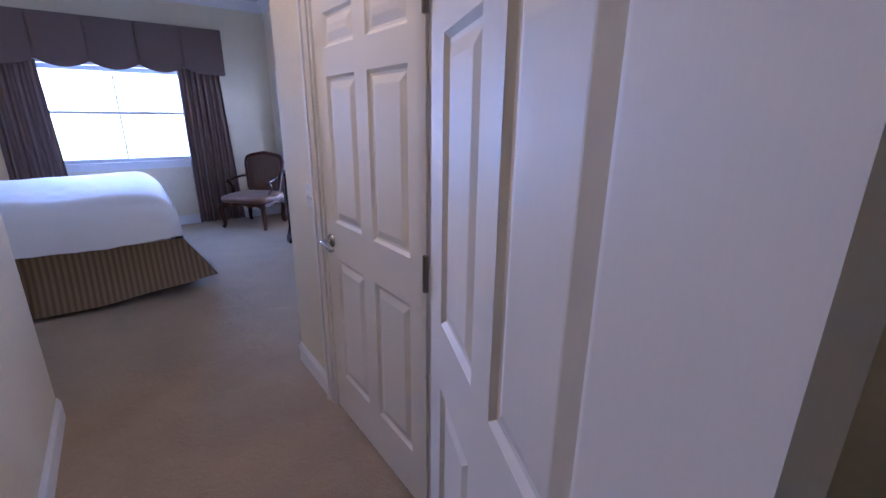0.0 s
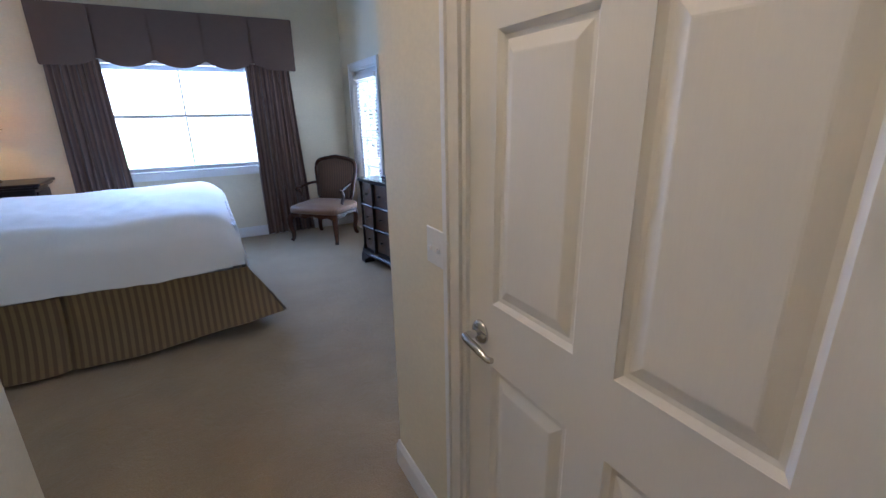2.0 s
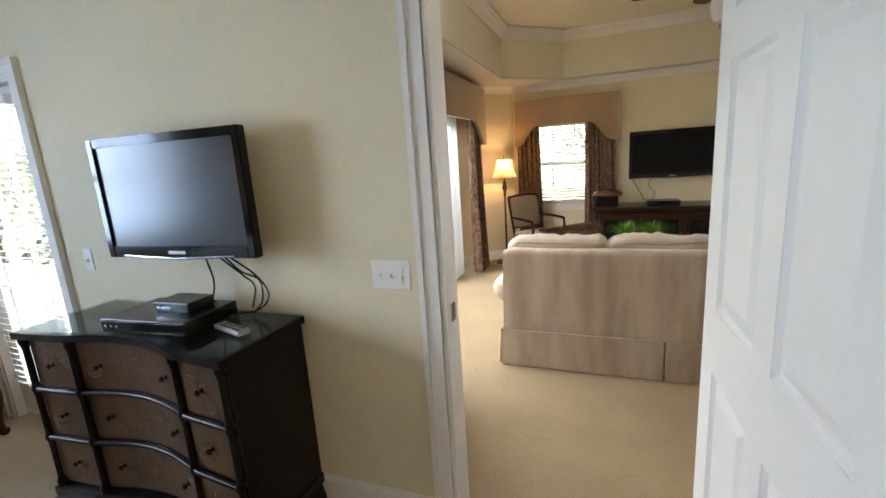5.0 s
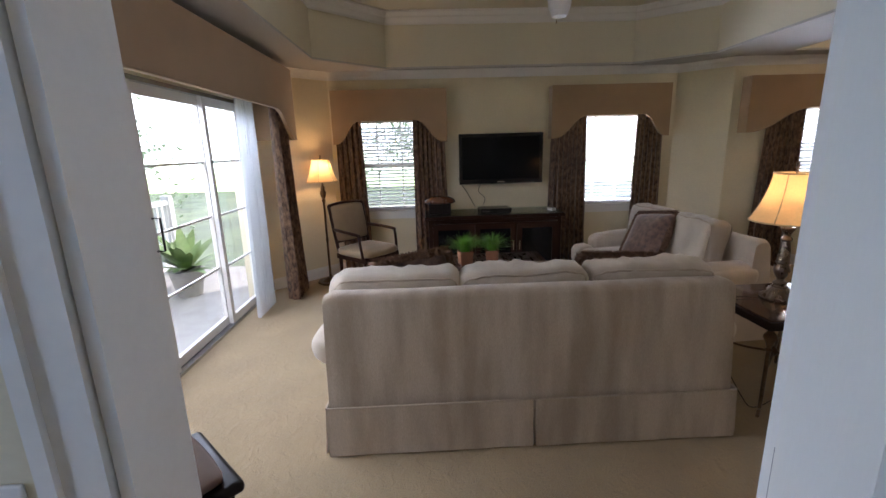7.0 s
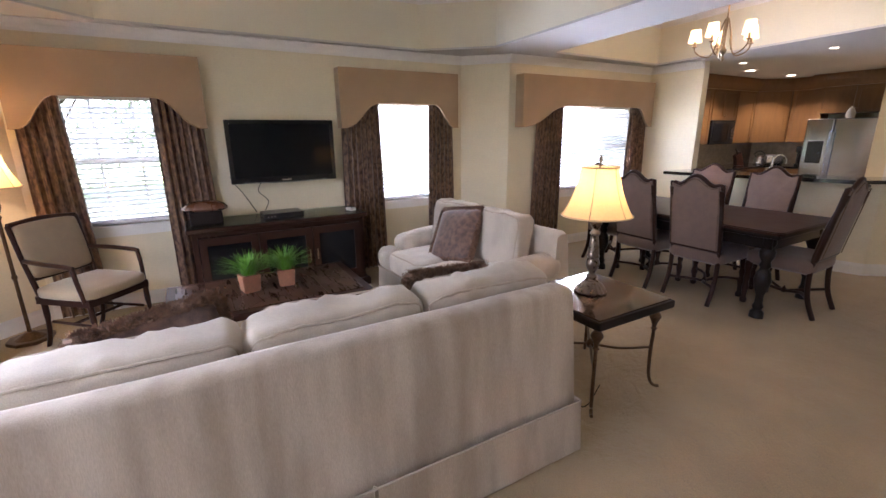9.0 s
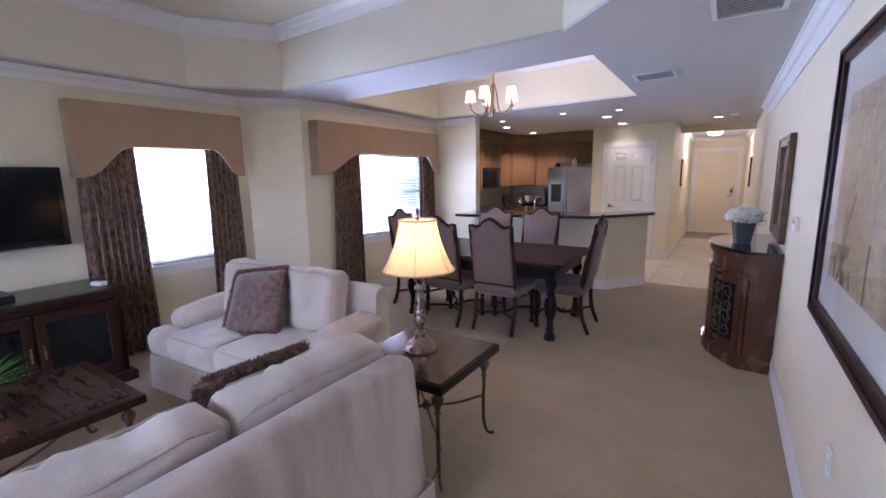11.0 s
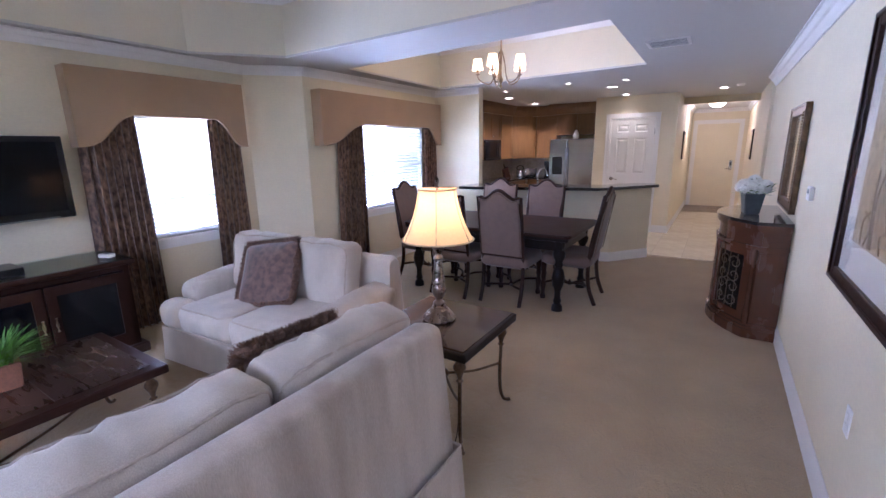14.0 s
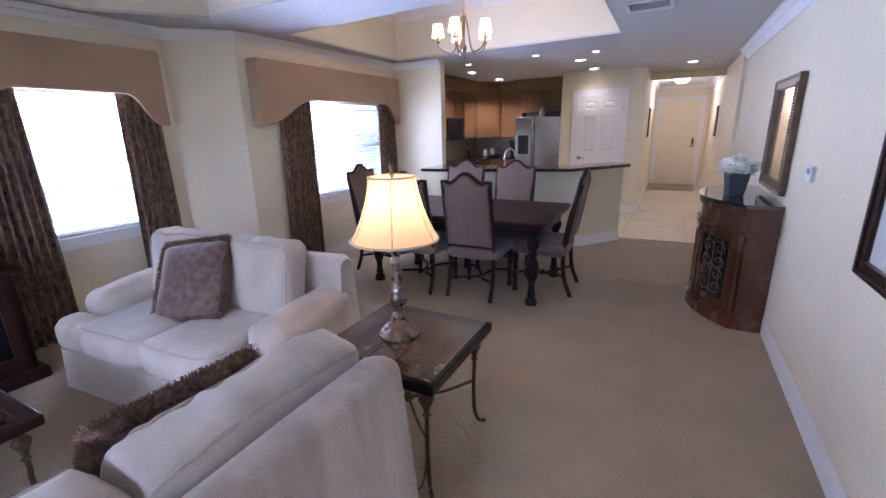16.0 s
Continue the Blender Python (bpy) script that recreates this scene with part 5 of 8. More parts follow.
def french_armchair(m, label, wood, back_fab, seat_fab):
    c = thing("armchair", label, "armchair", m)
    # local: y forward, x across
    w, dp, sh = 0.68, 0.60, 0.40
    for x, y, dx, dy in ((-w / 2 + 0.03, dp / 2 - 0.03, -0.6, 1), (w / 2 - 0.03, dp / 2 - 0.03, 0.6, 1), (-w / 2 + 0.07, -dp / 2 + 0.03, -0.3, -1), (w / 2 - 0.07, -dp / 2 + 0.03, 0.3, -1)):
        bm = bmesh.new()
        cabriole(bm, x, y, 0.34, dx, dy, 0.044)
        part("leg", bm, wood, c, smooth=True)
    bm = bmesh.new()
    for (xa, ya), (xb_, yb) in (((-w / 2 + 0.02, dp / 2 - 0.02), (w / 2 - 0.02, dp / 2 - 0.02)), ((-w / 2 + 0.02, dp / 2 - 0.02), (-w / 2 + 0.06, -dp / 2 + 0.02)),
                                ((w / 2 - 0.02, dp / 2 - 0.02), (w / 2 - 0.06, -dp / 2 + 0.02)), ((-w / 2 + 0.06, -dp / 2 + 0.02), (w / 2 - 0.06, -dp / 2 + 0.02))):
        def fn(u, v, xa=xa, ya=ya, xb_=xb_, yb=yb):
            return (xa + (xb_ - xa) * u, ya + (yb - ya) * u, 0.365 - (0.07 - 0.03 * math.sin(math.pi * u) + 0.012 * math.cos(6 * math.pi * u)) * v)
        sheet(bm, fn, 18, 2, 0.024)
    part("seat_rail", bm, wood, c, "carved scalloped seat rail")
    bm = bmesh.new()
    soft(bm, w - 0.03, dp - 0.02, 0.11, 0.045, 0.03, 9, pose(0, 0.0, 0.405))
    part("seat", bm, seat_fab, c, "upholstered seat", True)
    # back: shaped padded panel with carved frame
    tilt = pose(0, -dp / 2 + 0.03, 0.44, 10)
    hw, hh = 0.29, 0.54

    def outline(n=112):
        pts = []
        for k in range(n):
            a = 2 * math.pi * k / n
            ca, sa = math.cos(a), math.sin(a)
            x = hw * math.copysign(abs(ca) ** 0.30, ca)
            z = hh / 2 + hh / 2 * math.copysign(abs(sa) ** 0.36, sa)
            x *= 0.86 + 0.14 * min(1, z / hh) ** 0.8 - 0.035 * math.sin(math.pi * min(1, z / hh) * 2) * (z < hh * 0.95)
            if sa > 0.5:
                z += 0.030 * math.cos(x / hw * math.pi / 2) ** 2 - 0.008 * math.sin(abs(x) / hw * math.pi)
            pts.append((x, z))
        return pts
    o = outline()
    bm = bmesh.new()
    tube(bm, [(x, 0, z) for x, z in o + [o[0]]], 0.027, 8)
    bmesh.ops.transform(bm, matrix=tilt, verts=list(bm.verts))
    part("back_frame", bm, wood, c, "carved wooden back frame", True)
    bm = bmesh.new()
    rings = []
    for s, yy in ((1.0, -0.015), (1.0, 0.008), (0.85, 0.03), (0.5, 0.045), (0.12, 0.05)):
        rings.append([bm.verts.new((x * s * 0.97, yy, hh / 2 + (z - hh / 2) * s * 0.97)) for x, z in o])
    for p, q in zip(rings, rings[1:]):
        for i in range(len(o)):
            j = (i + 1) % len(o)
            bm.faces.new((p[i], p[j], q[j], q[i]))
    bm.faces.new(rings[-1])
    bm.faces.new(rings[0][::-1])
    bmesh.ops.recalc_face_normals(bm, faces=list(bm.faces))
    bmesh.ops.transform(bm, matrix=tilt, verts=list(bm.verts))
    part("backrest", bm, back_fab, c, "striped upholstered back", True)
    for s in (-1, 1):
        bm = bmesh.new()
        tube(bm, spline([(s * 0.25, -0.28, 0.68), (s * 0.29, -0.16, 0.675), (s * 0.315, -0.02, 0.655), (s * 0.315, 0.06, 0.645), (s * 0.32, 0.10, 0.625)], 5),
             [0.017] * 14 + [0.021] * 7, 9)
        part("arm", bm, wood, c, smooth=True)
        bm = bmesh.new()
        tube(bm, spline([(s * 0.315, 0.075, 0.63), (s * 0.305, 0.02, 0.56), (s * 0.285, 0.04, 0.47), (s * 0.285, 0.08, 0.36)], 5), 0.018, 9)
        part("arm_support", bm, wood, c, smooth=True)
    return c


french_armchair(pose(2.50, 8.06, 0, 0, 0, 133), "carved wooden armchair with brown striped silk upholstery", CHAIRWOOD, CHAIRFAB, SEATFAB)


# ---- living room things ----
def cornice(axis, a0, a1, win0, win1, face, out, label, ztop=2.215, zmid=1.865, zend=1.61, depth=0.15):
    """An upholstered cornice board: high over the window, stepping down in curves at both ends."""
    d = thing("cornice", label, "cornice", group="window cornices")
    pts = [(a0, ztop), (a0, zend)]
    l_in, r_in = win0 - 0.01, win1 + 0.01
    e0, e1 = a0 + 0.06, a1 - 0.06
    pts += [(e0, zend)]
    for k in range(1, 9):
        t = k / 8
        pts.append((e0 + (l_in - e0) * t, zend + (zmid - zend) * (0.10 * math.sin(2 * math.pi * t) * -1 + t)))
    for k in range(0, 9):
        t = 1 - k / 8
        pts.append((e1 + (r_in - e1) * t, zend + (zmid - zend) * (0.10 * math.sin(2 * math.pi * t) * -1 + t)))
    pts += [(a1, zend), (a1, ztop)]
    bm = bmesh.new()
    f0, f1 = sorted((face - out * depth, face - out * (depth - 0.025)))
    prism(bm, pts, f0, f1, 'x' if axis == 'y' else 'y')
    part("face_board", bm, CORNICE, d)
    for a, b in ((a0, a0 + 0.02), (a1 - 0.02, a1)):
        bm = bmesh.new()
        g0, g1 = sorted((face - out * (depth - 0.026), face - out * 0.002))
        if axis == 'y':
            box(bm, g0, a, zend, g1, b, ztop - 0.001)
        else:
            box(bm, a, g0, zend, b, g1, ztop - 0.001)
        part("end_board", bm, CORNICE, d)
    bm = bmesh.new()
    if axis == 'y':
        box(bm, g0, a0 + 0.021, ztop - 0.02, g1, a1 - 0.021, ztop - 0.001)
    else:
        box(bm, a0 + 0.021, g0, ztop - 0.02, a1 - 0.021, g1, ztop - 0.001)
    part("top_board", bm, CORNICE, d)
    bm = bmesh.new()
    fz = face - out * (depth + 0.003)
    put = (lambda a, z: (fz, a, z)) if axis == 'y' else (lambda a, z: (a, fz, z))
    tube(bm, [put(a, z + 0.004) for a, z in pts[1:-1]], 0.006, 6)
    part("welt", bm, CORNICE, d)
    return d


cornice("y", 4.44, 5.79, 4.82, 5.48, 8.02, 1, "tan suede cornice with curved ends over the window")
cornice("y", 1.75, 3.19, 2.07, 2.76, 8.02, 1, "tan suede cornice with curved ends over the window")
cornice("y", -1.34, 1.10, -1.0, 0.38, 7.60, 1, "wide tan suede cornice over the dining window")


def drape(a0, a1, plane, drift, seed, axis='y', z1=2.05, amp=0.026):
    c = thing("curtain", "long brown patterned curtain hanging in folds", "curtain", group="living room curtains")
    pleated("cloth", axis, a0, a1, 0.015, z1, plane, 1, CURT, c, folds=max(4, int(abs(a1 - a0) / 0.050)), amp=amp, flare=0.06, shift=drift, seed=seed)
    return c


drape(5.46, 5.76, 7.985, -0.04, 1)
drape(4.47, 4.84, 7.985, -0.03, 2)
drape(2.73, 3.15, 7.985, 0.0, 3)
drape(1.79, 2.10, 7.985, 0.0, 4)
drape(0.36, 0.78, 7.565, 0.03, 6)
drape(-1.30, -0.97, 7.565, -0.02, 7)

# sliding glass door to the balcony
sl = thing("sliding_door", "white framed sliding glass balcony door", "sliding door", kind="structure")
for k, (a, b, yy) in enumerate(((3.76, 4.52, 6.57), (4.47, 5.46, 6.53), (5.41, 6.38, 6.57), (6.33, 6.99, 6.53))):
    for x0_, x1_, z0_, z1_ in ((a, a + 0.055, 0.03, 2.0), (b - 0.055, b, 0.03, 2.0), (a + 0.055, b - 0.055, 0.03, 0.10), (a + 0.055, b - 0.055, 1.93, 2.0)):
        bm = bmesh.new()
        box(bm, x0_, yy - 0.018, z0_, x1_, yy + 0.018, z1_)
        part("sash_frame", bm, WHITE, sl)
    bm = bmesh.new()
    for j in (1, 2, 3):
        z = 0.10 + 1.83 * j / 4
        box(bm, a + 0.055, yy - 0.009, z - 0.009, b - 0.055, yy + 0.009, z + 0.009)
    part("muntin", bm, WHITE, sl)
    bm = bmesh.new()
    box(bm, a + 0.055, yy - 0.003, 0.10, b - 0.055, yy + 0.003, 1.93)
    part("pane", bm, PANE, sl).visible_shadow = False
bm = bmesh.new()
box(bm, 3.75, 6.50, 0.0, 7.0, 6.60, 0.025)
box(bm, 3.75, 6.50, 2.0, 7.0, 6.60, 2.03)
part("track", bm, STEEL, sl, "metal floor track")
bm = bmesh.new()
tube(bm, [(5.435, 6.51, 0.92), (5.435, 6.46, 0.92), (5.435, 6.46, 1.14), (5.435, 6.51, 1.14)], 0.008, 8)
part("pull_handle", bm, BLACKP, sl, "black pull handle")
cornice("x", 3.45, 7.30, 3.9, 6.75, 6.50, 1, "long tan suede cornice over the sliding door", ztop=2.35, zmid=1.93, zend=1.66, depth=0.45)
drape(6.90, 7.24, 6.22, 0.08, 9, axis='x', amp=0.065)
drape(3.50, 3.76, 6.14, 0.0, 11, axis='x')
c = thing("sheer_curtain", "white translucent sheer curtain beside the balcony door", "curtain")
pleated("cloth", 'x', 6.55, 6.94, 0.015, 2.02, 6.36, 1, SHEER, c, folds=8, amp=0.022, flare=0.06, shift=-0.05, seed=21)


def cushion_part(parent, name, sx, sy, sz, m, material, label="", r=0.07, bulge=0.03, wrinkle=0.006, seed=0.0, wing=None, pull=0.0):
    """A boxed cushion with corded seams; pull: depth of the creases that run in from the seams."""
    bm = bmesh.new()
    soft(bm, sx, sy, sz, r, bulge, 20, None, wrinkle, seed)
    if wing:
        # the T-shaped front end that wraps round the arm
        soft(bm, wing[1], wing[2], sz * 0.98, r, bulge * 0.5, 10, pose(wing[0], sy / 2 - wing[2] / 2, 0), wrinkle, seed + 1)
    dims = [sx, sy, sz]
    ax = min(range(3), key=lambda k: dims[k])
    u, v = [k for k in range(3) if k != ax]

    def creased(p):
        q = p.copy()
        if pull:
            e = max(abs(p[u]) / (dims[u] / 2), abs(p[v]) / (dims[v] / 2))
            g = 0.45 * noise.noise((p.x * 9 + seed * 3, p.z * 3.5, p.y * 5)) + 0.55 * noise.noise((p.x * 26 + seed, p.z * 5, 1.7))
            q *= 1 + pull * g * (0.25 + 0.75 * min(1.0, e) ** 2) / max(0.12, p.length)
            q.z -= pull * 0.35 * (1 - abs(p.x) / (dims[0] / 2)) * max(0.0, p.z / (dims[2] / 2)) * (0.5 + noise.noise((p.x * 3.1 + seed, 0.2, 0.9)))
        return q
    for w in bm.verts:
        w.co = creased(w.co)
    bmesh.ops.transform(bm, matrix=m, verts=list(bm.verts))
    o = part(name, bm, material, parent, label, True)
    for s in (-1, 1):
        bm = bmesh.new()
        pts = []
        for k in range(97):
            a = 2 * math.pi * k / 96
            p = [0, 0, 0]
            ca, sa = math.cos(a), math.sin(a)
            p[u] = (dims[u] / 2 - r * 0.20) * math.copysign(abs(ca) ** 0.24, ca)
            p[v] = (dims[v] / 2 - r * 0.20) * math.copysign(abs(sa) ** 0.24, sa)
            p[ax] = s * (dims[ax] / 2 - r * 0.26)
            pv = Vector(p)
            pts.append(creased(pv + noise.noise_vector(Vector((pv.x * 7 + seed, pv.y * 7, pv.z * 7))) * wrinkle))
        tube(bm, pts, 0.0058, 6)
        bmesh.ops.transform(bm, matrix=m, verts=list(bm.verts))
        part("piping", bm, SEAM, o, "corded seam", smooth=True)
    return o


def sofa(name, label, length, depth, m, seats, back_h=0.83, back_mat=None, arm_cut=0.0, arm_h=0.60, arm_out=0.0):
    """An upholstered sofa; local y is the way it faces, x along it; the back stands at y = 0."""
    s = thing(name, label, "sofa", m)
    aw = 0.25
    L = length
    bm = bmesh.new()
    # back: a padded slab with a soft rolled top
    prof = [(-0.015, 0.06), (0.0, 0.22), (0.022, 0.45), (0.045, 0.68), (0.056, back_h - 0.035), (0.066, back_h - 0.012), (0.085, back_h), (0.13, back_h + 0.004),
            (0.165, back_h - 0.006), (0.185, back_h - 0.03), (0.195, 0.6), (0.20, 0.06)]
    nx = 40
    rings = []
    for i in range(nx + 1):
        e = abs(2 * i / nx - 1)
        x = -L / 2 + 0.004 + (L - 0.008) * i / nx
        ring = []
        for y, z in prof:
            k = max(0.0, (z - 0.5) / (back_h - 0.5))
            dz = -0.022 * max(0.0, (e - 0.95) / 0.05) ** 2 * k + 0.006 * noise.noise((x * 2.5, 0.3, 5.1)) * k
            dy = 0.006 * noise.noise((x * 3.0, z * 2.5, 2.0)) + 0.010 * max(0.0, (e - 0.95) / 0.05) ** 2
            ring.append(bm.verts.new((x, y + (dy if y < 0.1 else 0), z + dz)))
        rings.append(ring)
    n = len(prof)
    for a, b in zip(rings, rings[1:]):
        for j in range(n):
            bm.faces.new((a[j], b[j], b[(j + 1) % n], a[(j + 1) % n]))
    bm.faces.new(rings[0])
    bm.faces.new(rings[-1][::-1])
    bmesh.ops.recalc_face_normals(bm, faces=list(bm.faces))
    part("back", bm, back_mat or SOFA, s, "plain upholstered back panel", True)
    bm = bbox(-L / 2 + 0.012, 0.15, 0.06, L / 2 - 0.012, depth - 0.03, 0.29, 0.02, 3)
    part("seat_base", bm, SOFA, s)
    for sd in (-1, 1):
        bm = bmesh.new()
        cx = sd * (L / 2 - aw / 2 + 0.012)
        ad = depth - 0.10 - arm_cut
        # upright panel and the padded roll on top, both soft
        soft(bm, aw * 0.86, ad - 0.02, arm_h - 0.10, 0.05, 0.008, 10, pose(cx, 0.10 + ad / 2, 0.08 + (arm_h - 0.10) / 2), 0.004, sd)
        soft(bm, aw * 0.94 + arm_out, ad, 0.20, 0.092, 0.012, 14, pose(cx + sd * (0.01 + arm_out * 0.5), 0.10 + ad / 2, arm_h - 0.095, -3), 0.012, sd * 3.0)
        part("arm", bm, SOFA, s, "rounded upholstered arm", True)
    inner = L - 2 * aw
    for k in range(seats):
        w = inner / seats
        x = -inner / 2 + w * (k + 0.5)
        cushion_part(s, "seat_cushion", w - 0.006, depth - 0.17, 0.205, pose(x, 0.20 + (depth - 0.17) / 2, 0.376), SOFA, "cream seat cushion", 0.06, 0.028, 0.008, k * 3.1, pull=0.01,
                     wing=((-1 if k == 0 else 1) * (w / 2 + aw * 0.42), aw * 0.98, arm_cut + 0.02) if arm_cut and k in (0, seats - 1) else None)
        bw = L / 3 - 0.016 if seats == 3 else w + 0.03
        bx = (k - 1) * (L / 3 - 0.006) if seats == 3 else (k - 0.5) * (w + 0.035)
        lift = 0.0 if seats == 3 else 0.015
        cushion_part(s, "back_cushion", bw, 0.20, 0.44 + lift, pose(bx, 0.325, 0.672 + lift, 9), SOFA, "soft cream back cushion", 0.052, 0.016, 0.012, 5 + k * 2.3, pull=0.026)
    # skirt with pleats
    for (xa, ya), (xb_, yb) in (((-L / 2, -0.022), (L / 2, -0.022)), ((L / 2, -0.022), (L / 2, depth)), ((L / 2, depth), (-L / 2, depth)), ((-L / 2, depth), (-L / 2, -0.022))):
        bm = bmesh.new()
        ln = math.hypot(xb_ - xa, yb - ya)
        nx_, ny = (yb - ya) / ln, -(xb_ - xa) / ln

        def fn(u, v):
            off = -0.002 + 0.018 * v
            t = u * ln
            for q in ((ln * 0.5,) if ln > 1.2 else ()):
                off -= 0.018 * math.exp(-((t - q) / 0.006) ** 2)
            off += 0.005 * noise.noise((t * 4, v * 1.5, ln)) * v
            return (xa + (xb_ - xa) * u + nx_ * off, ya + (yb - ya) * u + ny * off, 0.268 - 0.258 * v)
        sheet(bm, fn, 160 if ln > 1.2 else 40, 4, 0.008)
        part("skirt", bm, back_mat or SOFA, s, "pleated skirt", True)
        bm = bmesh.new()
        tube(bm, [(xa + (xb_ - xa) * q / 20 + nx_ * 0.004, ya + (yb - ya) * q / 20 + ny * 0.004, 0.270) for q in range(21)], 0.005, 6)
        part("piping", bm, SEAM, s, "corded seam", smooth=True)
    return s


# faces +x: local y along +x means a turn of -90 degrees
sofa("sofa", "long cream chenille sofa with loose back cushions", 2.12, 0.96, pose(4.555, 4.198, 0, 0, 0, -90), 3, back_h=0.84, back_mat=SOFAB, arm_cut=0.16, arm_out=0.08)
sofa("loveseat", "cream two-seat sofa with rounded arms", 1.62, 0.92, pose(6.42, 2.15, 0, 0, 0, 4), 2, back_h=0.80, arm_cut=0.16, arm_h=0.60)


def throw_pillow(m, size, label):
    p = thing("throw_pillow", label, "pillow", m)
    bm = bmesh.new()
    soft(bm, size, 0.15, size, 0.07, 0.0, 12, None, 0.008, 2.0)
    for v in bm.verts:
        k = max(abs(v.co.x), abs(v.co.z)) / (size / 2)
        v.co.y *= 1.15 * (1 - 0.72 * k ** 2.5)
    part("cushion", bm, BROWNFAB, p, "brown damask face", True)
    fringe(p, [(-size / 2, -size / 2), (size / 2, -size / 2), (size / 2, size / 2), (-size / 2, size / 2)], 0.036)
    return p


def fringe(parent, corners, length, seed=4):
    """A plush fringe round a pillow: a lumpy cord thick with short curled threads."""
    rnd = random.Random(seed)
    n = len(corners)
    loop = []
    for i in range(n):
        a, b = Vector(corners[i]), Vector(corners[(i + 1) % n])
        loop += [(a + (b - a) * k / 40, (b - a).normalized()) for k in range(40)]
    bm = bmesh.new()
    core = [Vector((p.x * 0.985, 0, p.y * 0.985)) + Vector((rnd.uniform(-1, 1), rnd.uniform(-1, 1), rnd.uniform(-1, 1))) * 0.004 for p, _ in loop]
    tube(bm, core + [core[0]], [rnd.uniform(0.017, 0.025) for _ in range(len(core) + 1)], 7)
    for p, d in loop:
        along = Vector((d.x, 0, d.y))
        out = Vector((d.y, 0, -d.x))
        for _ in range(42):
            t = rnd.uniform(-1.6, 1.6)
            way = out * math.cos(t) + Vector((0, 1, 0)) * math.sin(t)
            q = Vector((p.x, 0, p.y)) * 0.985 + along * rnd.uniform(-0.006, 0.006)
            ln, bend, w = length * rnd.uniform(0.7, 1.1), rnd.uniform(-0.02, 0.02), 0.0020
            prev = None
            for e in (0.0, 0.5, 1.0):
                c = q + way * ln * e + along * bend * e * e
                cur = (bm.verts.new(c - along * w * (1 - 0.5 * e)), bm.verts.new(c + along * w * (1 - 0.5 * e)))
                if prev:
                    bm.faces.new((prev[0], prev[1], cur[1], cur[0]))
                prev = cur
    part("fringe", bm, FRINGE, parent, "dark brown plush fringe")


throw_pillow(pose(6.42, 2.68, 0.685, 32, 8, 16), 0.47, "brown damask throw pillow with fringe on the loveseat")
throw_pillow(pose(5.045, 3.62, 0.675, 14, 3, -88), 0.44, "brown damask throw pillow with fringe on the sofa")
throw_pillow(pose(5.045, 4.80, 0.715, 14, -8, -86), 0.44, "brown damask throw pillow with fringe on the sofa")


def turned_iron_leg(bm, x, y, h, dx, dy):
    """A slender metal leg with a baluster at the top and a curled foot."""
    prof = [(0.001, h), (0.022, h), (0.022, h - 0.015), (0.012, h - 0.025), (0.031, h - 0.05), (0.035, h - 0.065), (0.019, h - 0.10), (0.011, h - 0.13),
            (0.02, h - 0.14), (0.011, h - 0.15), (0.010, h - 0.20)]
    lathe(bm, prof[::-1], 14, x, y)
    n = Vector((dx, dy)).normalized()
    tube(bm, spline([(x, y, h - 0.19), (x - n.x * 0.004, y - n.y * 0.004, h * 0.45), (x, y, 0.10), (x + n.x * 0.02, y + n.y * 0.02, 0.03), (x + n.x * 0.05, y + n.y * 0.05, 0.012),
                     (x + n.x * 0.065, y + n.y * 0.065, 0.016)], 5), [0.011] * 12 + [0.010] * 14, 8)


